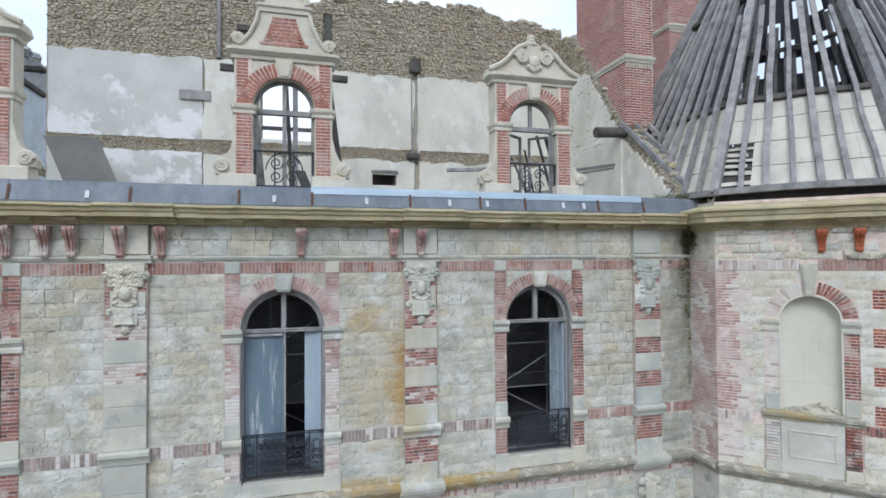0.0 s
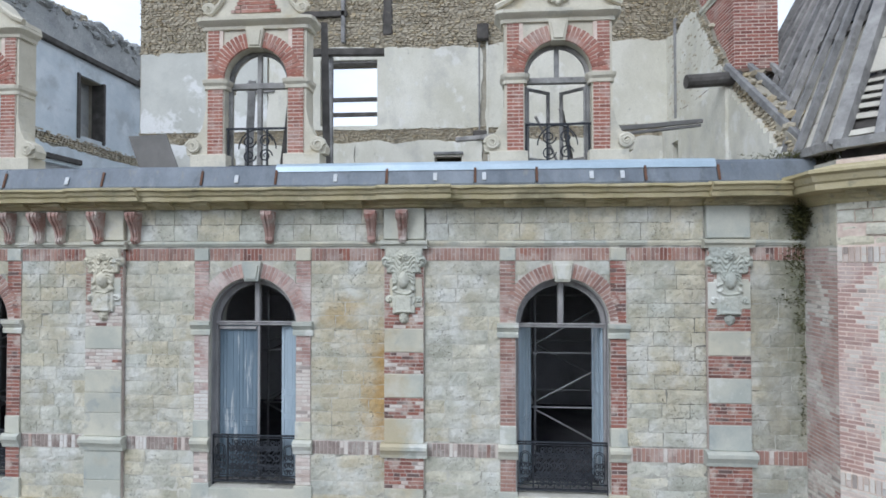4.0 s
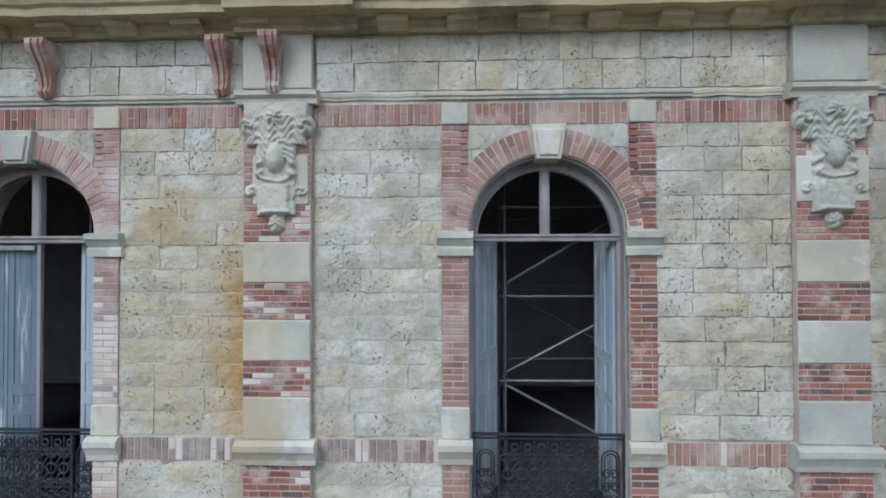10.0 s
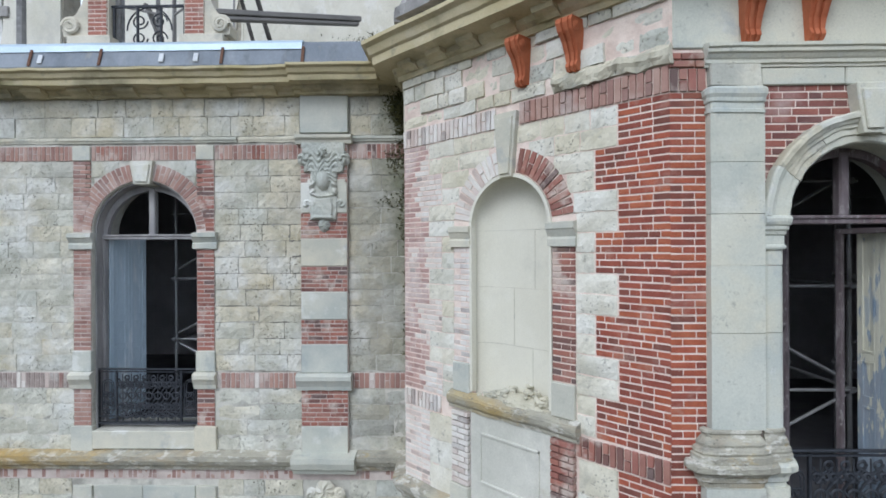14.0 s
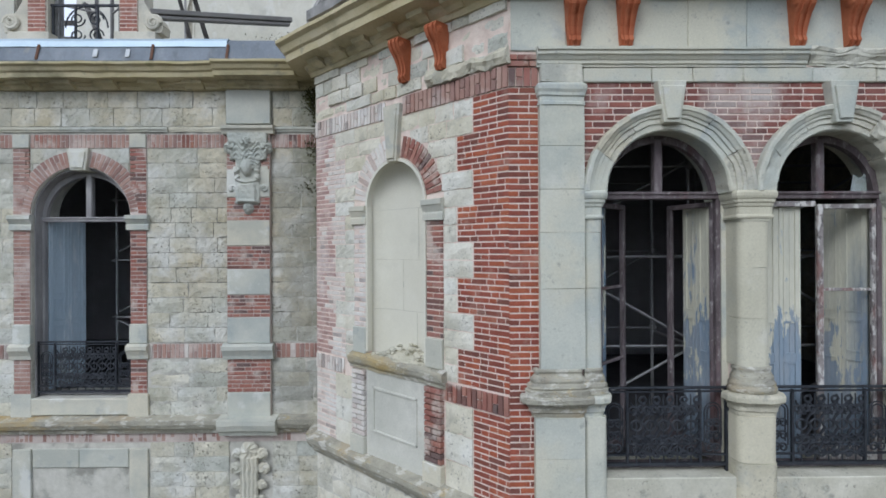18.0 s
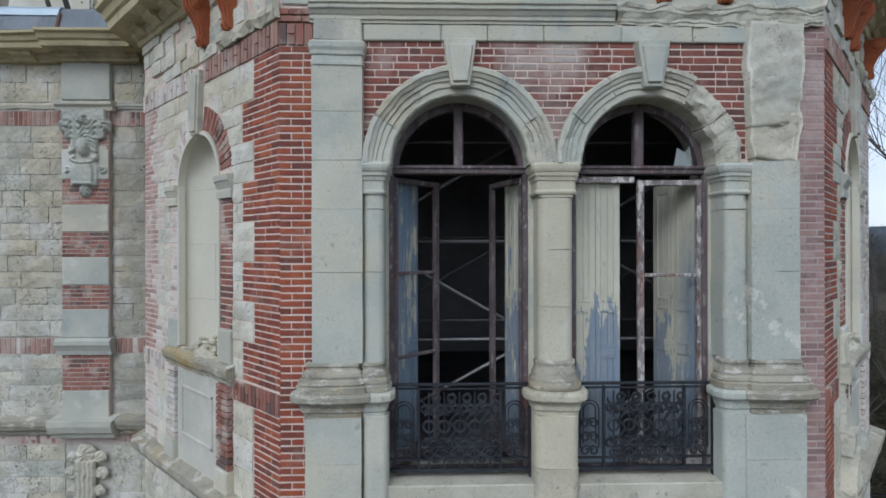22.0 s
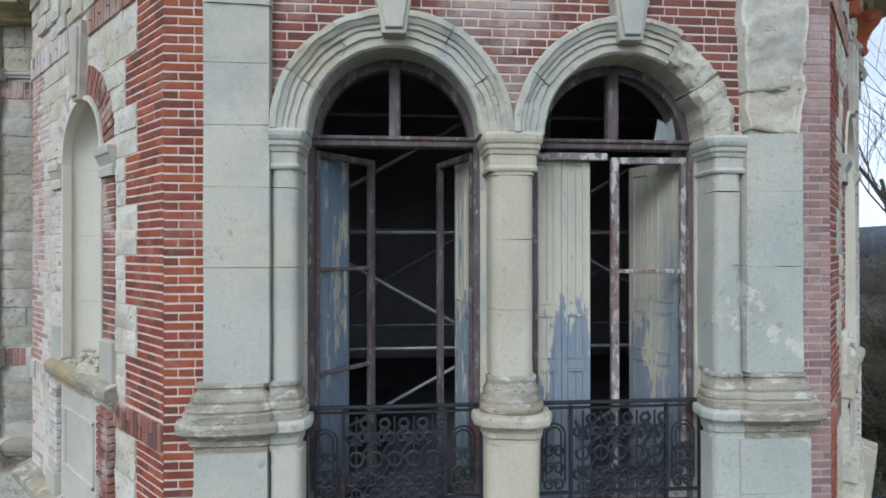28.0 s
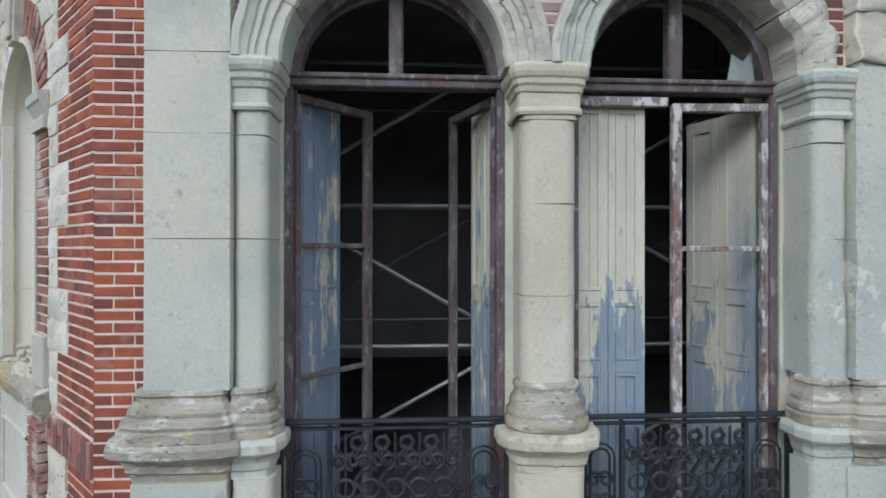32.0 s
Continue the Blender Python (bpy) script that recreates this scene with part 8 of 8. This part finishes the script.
# ---------------------------------------------------------------- the pavilion's ruined roof
APEX = Vector((X_MID, Y_F + 4.3, 18.6))
EAVE = 9.28
roof = empty("pavilion_roof", plan(0, 0), "ruined steep roof of bare grey rafters and broken cream boards", "roof")
corners = [Vector((x, y, EAVE)) for x, y in OCT[1:]] + [Vector((X_W, Y_SIDE + 4.3, EAVE))]
rr = random.Random(5)


def spar(a, b, w, h, name, mat, normal):
    d = (b - a).normalized()
    side = d.cross(normal).normalized()
    up = side.cross(d)
    bm = bmesh.new()
    n = 6
    rings = []
    for i in range(n + 1):
        p = a + (b - a) * i / n + up * (0.03 * math.sin(math.pi * i / n)) + side * rr.uniform(-0.022, 0.022)
        rings.append([bm.verts.new(p + side * (sx * w / 2) + up * (sy * h / 2)) for sx, sy in ((-1, -1), (1, -1), (1, 1), (-1, 1))])
    for p, q in zip(rings, rings[1:]):
        for j in range(4):
            bm.faces.new((p[j], p[(j + 1) % 4], q[(j + 1) % 4], q[j]))
    bm.faces.new(rings[0])
    bm.faces.new(rings[-1][::-1])
    return part(name, bm, mat, roof)


for i, c in enumerate(corners):
    d = corners[(i + 1) % 8]
    nrm = (d - c).cross(APEX - c).normalized()
    if nrm.dot(c - Vector((APEX.x, APEX.y, c.z))) < 0:
        nrm.negate()
    top = 0.72
    spar(c, c + (APEX - c) * top, 0.16, 0.18, "hip_rafter", M_OLD_WOOD, (nrm + (c - Vector((APEX.x, APEX.y, c.z))).normalized()).normalized())
    n = max(3, round((d - c).length / 0.42))
    for k in range(1, n):
        base = c + (d - c) * k / n
        f = top * rr.uniform(0.82, 1.0)
        goal = base + (APEX - base) * f * (0.6 + 0.4 * (1 - abs(2 * k / n - 1)))
        spar(base + nrm * 0.03, goal + nrm * 0.03 + (d - c) * rr.uniform(-0.01, 0.01), rr.uniform(0.075, 0.115), 0.085, "rafter", M_OLD_WOOD, nrm)
    # cream boards nailed under the rafters, broken off at the top
    def board(e0, e1, f0, f1, lift=0.0, tilt=0.0):
        pts = [c + (d - c) * e + (APEX - (c + (d - c) * e)) * f - nrm * (0.035 + lift) for e, f in ((e0, f0), (e1, f0 + tilt), (e1, f1 + tilt), (e0, f1))]
        bm = bmesh.new()
        a_ = [bm.verts.new(p) for p in pts]
        b_ = [bm.verts.new(p - nrm * 0.02) for p in pts]
        bm.faces.new(a_)
        bm.faces.new(b_[::-1])
        for j in range(4):
            bm.faces.new((a_[j], a_[(j + 1) % 4], b_[(j + 1) % 4], b_[j]))
        part("board", bm, M_BOARD, roof)

    if i in (5, 6):                                        # dark boarding still closes the far western slopes
        for k in range(4):
            for q in range(4):
                if rr.random() > 0.15:
                    p0, p1 = (c + (d - c) * e for e in (q / 4 + 0.06, (q + 1) / 4 + 0.02))
                    f = 0.25 + k * 0.05
                    spar(p0 + (APEX - p0) * f + nrm * 0.08, p1 + (APEX - p1) * f + nrm * 0.08, 0.46, 0.03, "dark_board", M_DARK_WOOD, nrm)
    for k in range(4):
        for q in range(5):
            f0, f1 = k * 0.055 + 0.004, (k + 1) * 0.055 + 0.002 + (rr.uniform(-0.012, 0.012) if k == 3 else 0)
            e0, e1 = q / 5 + 0.0005, (q + 1) / 5 - 0.0005
            if i == 0 and k < 2 and q == 0:                # split laths are left where the boards have gone, over a dark lining
                spar(c + (d - c) * 0.02 + (APEX - c) * (k * 0.055 + 0.03) - nrm * 0.14, c + (d - c) * 0.24 + (APEX - c) * (k * 0.055 + 0.03) - nrm * 0.14, 0.56, 0.02, "lining_board", M_DARK_WOOD, nrm)
                for lath in range(4):
                    if (k, lath) != (0, 2):
                        lo = f0 + lath * 0.0135
                        board(e0 + 0.03, e1 + (0.05 if lath % 2 else -0.03), lo, lo + rr.uniform(0.005, 0.009), rr.uniform(0.0, 0.03), rr.uniform(-0.004, 0.004))
                continue
            if k == 3 and rr.random() < 0.2:
                continue
            board(e0, e1, f0, f1, 0.004 * k)
    spar(c + nrm * 0.05, d + nrm * 0.05, 0.14, 0.12, "wall_plate", M_OLD_WOOD, Vector((0, 0, 1)))
    if i in (3, 4, 5, 6, 7):                               # dark slates still hang on the far sides
        for k in range(9):
            for q in range(4):
                if rr.random() < (0.4 if i == 7 else 0.22):
                    continue
                pts = []
                for e, f in ((q / 4, 0.24 + k * 0.05), ((q + 1) / 4, 0.24 + k * 0.05), ((q + 1) / 4, 0.295 + k * 0.05), (q / 4, 0.295 + k * 0.05)):
                    p = c + (d - c) * e
                    pts.append(p + (APEX - p) * f + nrm * ((-0.10 if i == 7 else 0.09) + 0.006 * (k % 2)))
                bm = bmesh.new()
                a_ = [bm.verts.new(p) for p in pts]
                b_ = [bm.verts.new(p + nrm * 0.03) for p in pts]
                bm.faces.new(a_)
                bm.faces.new(b_[::-1])
                for j in range(4):
                    bm.faces.new((a_[j], a_[(j + 1) % 4], b_[(j + 1) % 4], b_[j]))
                part("slate_sheet", bm, M_SLATE, roof)
    for f in (0.215, 0.52):
        a_, b_ = c + (APEX - c) * f, d + (APEX - d) * f
        spar(a_ - nrm * 0.06, b_ - nrm * 0.06, 0.12, 0.14, "purlin", M_DARK_WOOD, nrm)
# The shadow gap under the eaves: an added dark strip and a dull-coloured course.
shade = plan_moulding(OCT[1:5], ((-0.32, 8.9), (-0.28, 8.9), (-0.28, 9.34), (-0.32, 9.34)), 0.4, 0.01)
part("wall_head_board", shade, M_DARK_WOOD, roof, "dark strip added for the shadow gap behind the eaves")
parapet = plan_moulding(OCT[1:5], ((-0.27, 8.9), (-0.02, 8.93), (-0.04, 8.98), (-0.27, 9.0)), 0.2, 0.02)
tagged(part("parapet", parapet, M_RUBBLE_BED), "low stone course under the pavilion eaves, coloured dull for the shadow gap", "parapet", kind="structure")
# the wing's last rafters beside the chimney
for x in (8.15, 8.55, 8.95):
    timber("rafter", (x - 0.02, 9.45, 9.32), (x - 0.25, 11.75, 11.45), 0.10, 0.11, M_OLD_WOOD, "bare grey rafter between chimney and eaves")

# weeds on the cornice and in the corner
def weeds(name, centre, size, n, label, mat=M_PLANT):
    verts, faces = [], []
    for i in range(n):
        p = Vector((centre[0] + RND.gauss(0, size[0]), centre[1] + RND.gauss(0, size[1]), centre[2] + RND.gauss(0, size[2])))
        a = Vector((RND.uniform(-1, 1), RND.uniform(-1, 1), RND.uniform(-0.3, 1))).normalized() * RND.uniform(0.02, 0.06)
        s = a.orthogonal().normalized() * 0.012
        k = len(verts)
        verts += [p - s, p + s, p + a]
        faces.append((k, k + 1, k + 2))
    me = bpy.data.meshes.new(name)
    me.from_pydata(verts, [], faces)
    me.materials.append(mat)
    return tagged(new(name, me), label, "plant", kind="stuff")


weeds("moss", (7.80, 9.28, 8.42), (0.08, 0.06, 0.10), 1300, "dark moss and ferns growing in the wall corner")
for x, z, w, h, n in ((7.82, 8.12, 0.05, 0.12, 260), (7.74, 7.80, 0.09, 0.10, 170), (7.84, 7.45, 0.03, 0.16, 110), (7.66, 7.28, 0.10, 0.06, 50), (7.82, 6.95, 0.04, 0.12, 70), (7.85, 6.3, 0.02, 0.22, 50),
                      (7.84, 5.6, 0.02, 0.15, 40)):
    weeds("moss", (x, 9.372, z), (w, 0.008, h), n, "dark tufts of moss clinging to the wall corner")
weeds("weeds", (7.9, 9.35, 9.28), (0.35, 0.08, 0.04), 900, "green weeds on the gutter corner")

# ---------------------------------------------------------------- trees, shrubs, houses beyond
def bare_tree(x, y, h, seed, mistletoe=1):
    r = random.Random(seed)
    root = empty("tree", plan(x, y), "bare grey winter tree with fine twigs", "tree", "bare trees")
    trunk, twigs = bmesh.new(), bmesh.new()

    def grow(bm, p, d, ln, rad, level):
        pts = [p]
        for i in range(3):
            d = (d + Vector((r.uniform(-1, 1), r.uniform(-1, 1), r.uniform(-0.2, 0.5))) * 0.14).normalized()
            p = p + d * ln / 3
            pts.append(p)
        tube(bm, pts, rad, 6 if level < 2 else 3, rad * 0.6)
        if level == 5:
            return
        for i in range((5, 3, 3, 2, 1)[level]):
            q = pts[1 + i % 3] if level else pts[2] + (pts[3] - pts[2]) * (i / 6)
            a = Vector((r.uniform(-1, 1), r.uniform(-1, 1), r.uniform(0.2, 1.1))).normalized()
            grow(trunk if level < 1 else twigs, q, (d * (0.8 if level < 2 else 0.6) + a * (1.05 if level < 2 else 0.8)).normalized(), ln * r.uniform(0.5, 0.72), rad * (0.40 if level == 0 else 0.52), level + 1)
    grow(trunk, Vector((0, 0, -0.2)), Vector((0, 0, 1)), h * 0.54, h * 0.008, 0)
    part("trunk", trunk, M_BARK, root)
    part("crown", twigs, M_BARK, root, "fine bare branches")
    if mistletoe:
        bm = bmesh.new()
        for k in range(1400):
            a = r.uniform(0, 6.28)
            p = Vector((0, 0, r.uniform(0.2, 0.40) * h * r.uniform(0.3, 1)))
            p += Vector((math.cos(a), math.sin(a), 0)) * r.uniform(0.15, 0.45)
            d = Vector((r.uniform(-1, 1), r.uniform(-1, 1), r.uniform(-1, 1))).normalized() * 0.09
            t = d.orthogonal().normalized() * 0.05
            bm.faces.new([bm.verts.new(p - d), bm.verts.new(p + t), bm.verts.new(p + d), bm.verts.new(p - t)])
        tagged(part("ivy", bm, M_SHRUB, root), "dark ivy round the trunk", kind="stuff")
    for i in range(mistletoe):
        z = h * r.uniform(0.45, 0.72)
        bm = bmesh.new()
        c = Vector((r.uniform(-0.5, 0.5), r.uniform(-0.5, 0.5), z))
        for k in range(500):
            a = Vector((r.gauss(0, 1), r.gauss(0, 1), r.gauss(0, 1))).normalized() * r.uniform(0.1, 0.38)
            s = a.orthogonal().normalized() * 0.02
            bm.faces.new([bm.verts.new(c + a - s), bm.verts.new(c + a + s), bm.verts.new(c + a * 1.25)])
        tagged(part("mistletoe", bm, M_PLANT, root), "round green mistletoe clump", kind="stuff")
    return root


def shrub(x, y, r, h, seed):
    rr_ = random.Random(seed)
    root = empty("shrub", plan(x, y), "dark twiggy winter brush", "shrub", "dark undergrowth")
    stems, leaves = bmesh.new(), []
    verts, faces = [], []
    for i in range(7):
        a = rr_.uniform(0, 6.28)
        tube(stems, [(0, 0, 0), (r * 0.3 * math.cos(a), r * 0.3 * math.sin(a), h * 0.5), (r * 0.7 * math.cos(a), r * 0.7 * math.sin(a), h * 0.95)], 0.04, 4, 0.01)
    part("stem_clump", stems, M_BARK, root)
    lumps = [(rr_.uniform(-0.7, 0.7) * r, rr_.uniform(-0.7, 0.7) * r, rr_.uniform(0.2, 0.9) * h, rr_.uniform(0.25, 0.45) * r) for _ in range(12)]
    for i in range(4600):
        lx, ly, lz, lr = lumps[i % 12]
        d = Vector((rr_.gauss(0, 1), rr_.gauss(0, 1), rr_.gauss(0, 1))).normalized() * lr * rr_.uniform(0.5, 1.1)
        p = Vector((lx, ly, max(0.05, lz + d.z))) + Vector((d.x, d.y, 0))
        a = Vector((rr_.uniform(-1, 1), rr_.uniform(-1, 1), rr_.uniform(-1, 1))).normalized() * rr_.uniform(0.05, 0.16)
        s = a.orthogonal().normalized() * 0.014
        k = len(verts)
        verts += [p - a, p + s, p + a, p - s]
        faces.append((k, k + 1, k + 2, k + 3))
    me = bpy.data.meshes.new("foliage")
    me.from_pydata(verts, [], faces)
    me.materials.append(M_SHRUB)
    ob = new("foliage", me)
    ob.parent = root
    return root


for i, (x, y, h) in enumerate(((33.6, 24, 18), (36.4, 24.9, 19), (40, 30.5, 18), (47, 38, 20), (44.5, 29, 18), (55, 44, 20), (52, 36, 19), (30.5, 25, 15))):
    bare_tree(x, y, h, 40 + i, 2 if i in (0, 1, 4) else 0)
for i in range(16):
    shrub(20.8 + (i * 5 % 8) * 1.3 + RND.uniform(-0.4, 0.4), 14.5 + (i % 4) * 2.2 + (i * 5 % 8) * 0.7, RND.uniform(1.2, 1.9), RND.uniform(1.2, 2.4), 160 + i)
for i in range(10):
    shrub(22.9 + (i * 3 % 10) * 0.45, 12.6 + (i * 3 % 10) * 0.35 + (i % 3) * 0.9, RND.uniform(0.7, 1.1), RND.uniform(0.5, 1.0), 260 + i)
for i in range(7):
    shrub(26.6 + i * 0.75, 15.8 + i * 0.75 + (i % 2) * 1.2, RND.uniform(0.9, 1.4), RND.uniform(0.7, 1.3), 300 + i)
for i in range(26):
    shrub(25 + i * 1.2 + RND.uniform(-1, 1), 19 + (i * 7 % 16) + RND.uniform(-1, 1), RND.uniform(1.8, 3.0), RND.uniform(2.2, 4.6), 60 + i)


def far_house(x, y, w, d, h, rot):
    root = empty("house", plan(x, y, rot), "far two-storey brick house with a low brown roof", "house")
    part("wall", box(-w / 2, w / 2, -d / 2, d / 2, 0, h), M_PINK, root)
    bm = bmesh.new()
    extrude_poly(bm, [(-d / 2 - 0.3, h), (d / 2 + 0.3, h), (0, h + d * 0.2)], -w / 2 - 0.3, w / 2 + 0.3, "x")
    part("roof", bm, M_ROOF, root)
    part("quoin", box(-w / 2 - 0.04, -w / 2 + 1.3, -d / 2 - 0.05, -d / 2 + 0.3, 0, h - 0.1), M_NICHE, root, "pale rendered corner strip")
    for z in (1.0, 3.7):
        for i in range(3):
            u = -w / 4 + i * w / 3.4
            win = part("window", box(u - 0.45, u + 0.45, -d / 2 - 0.06, -d / 2 + 0.02, z, z + 1.3), M_NICHE, root)
            part("pane", box(u - 0.36, u + 0.36, -d / 2 - 0.07, -d / 2 - 0.055, z + 0.1, z + 1.2), M_SLATE, win)
    part("chimney", box(w / 4, w / 4 + 0.7, -0.35, 0.35, h + 0.3, h + d * 0.2 + 0.9), M_PINK, root)
    return root


far_house(71.2, 48.0, 9, 6, 5.3, -51.7)

# the leafless woods behind the house
rr_ = random.Random(77)
verts, faces = [], []
for i in range(650):
    a, dist = radians(rr_.uniform(22, 58)), rr_.uniform(92, 230)
    base = Vector((10 + dist * math.cos(a), 3 + dist * math.sin(a), 0))
    top = rr_.uniform(6.0, 9.5) + (dist - 92) * 0.02
    for j in range(150):
        p = base + Vector((rr_.gauss(0, 1.6), rr_.gauss(0, 1.6), top * rr_.uniform(0.0, 1.0) ** 0.7))
        d = Vector((rr_.uniform(-0.6, 0.6), rr_.uniform(-0.6, 0.6), 1)).normalized() * rr_.uniform(0.3, 0.9)
        t = d.orthogonal().normalized() * rr_.uniform(0.03, 0.16)
        k = len(verts)
        verts += [p - d, p + t, p + d, p - t]
        faces.append((k, k + 1, k + 2, k + 3))
me = bpy.data.meshes.new("woods")
me.from_pydata(verts, [], faces)
me.materials.append(M_WOODS)
tagged(new("woods", me), "hazy brown leafless woods behind the house", "woods", kind="stuff")

# the blue sheets of a shelter at the foot of the pavilion
shed = empty("shelter", plan(20.86, 13.62, -8), "lean-to shelter roofed with blue corrugated sheets", "shelter")
bm = bmesh.new()
n = 60
top_, bot_ = [], []
for i in range(n + 1):
    u = -1.0 + 2.0 * i / n
    z = 0.03 * math.sin(i * 1.6)
    top_.append((bm.verts.new((u, -0.5, 0.75 + z)), bm.verts.new((u, 0.5, 0.9 + z))))
for (a, b), (c, d) in zip(top_, top_[1:]):
    bm.faces.new((a, c, d, b))
bmesh.ops.solidify(bm, geom=bm.faces[:], thickness=0.01)
part("roof_sheet", bm, M_TARP, shed)
for x in (-0.9, 0.9):
    for y in (-0.45, 0.45):
        part("post", box(x - 0.05, x + 0.05, y - 0.05, y + 0.05, 0, 0.80 + y * 0.15), M_OLD_WOOD, shed)
part("corner_post", box(1.04, 1.20, -0.52, -0.38, 0, 1.08, 0.02), M_OLD_WOOD, shed)

# ---------------------------------------------------------------- from plan units to metres
for me in bpy.data.meshes:
    me.transform(Matrix.Scale(SIZE, 4))
for ob in scene.objects:
    if ob.type in ("MESH", "EMPTY"):
        ob.location = ob.location * SIZE
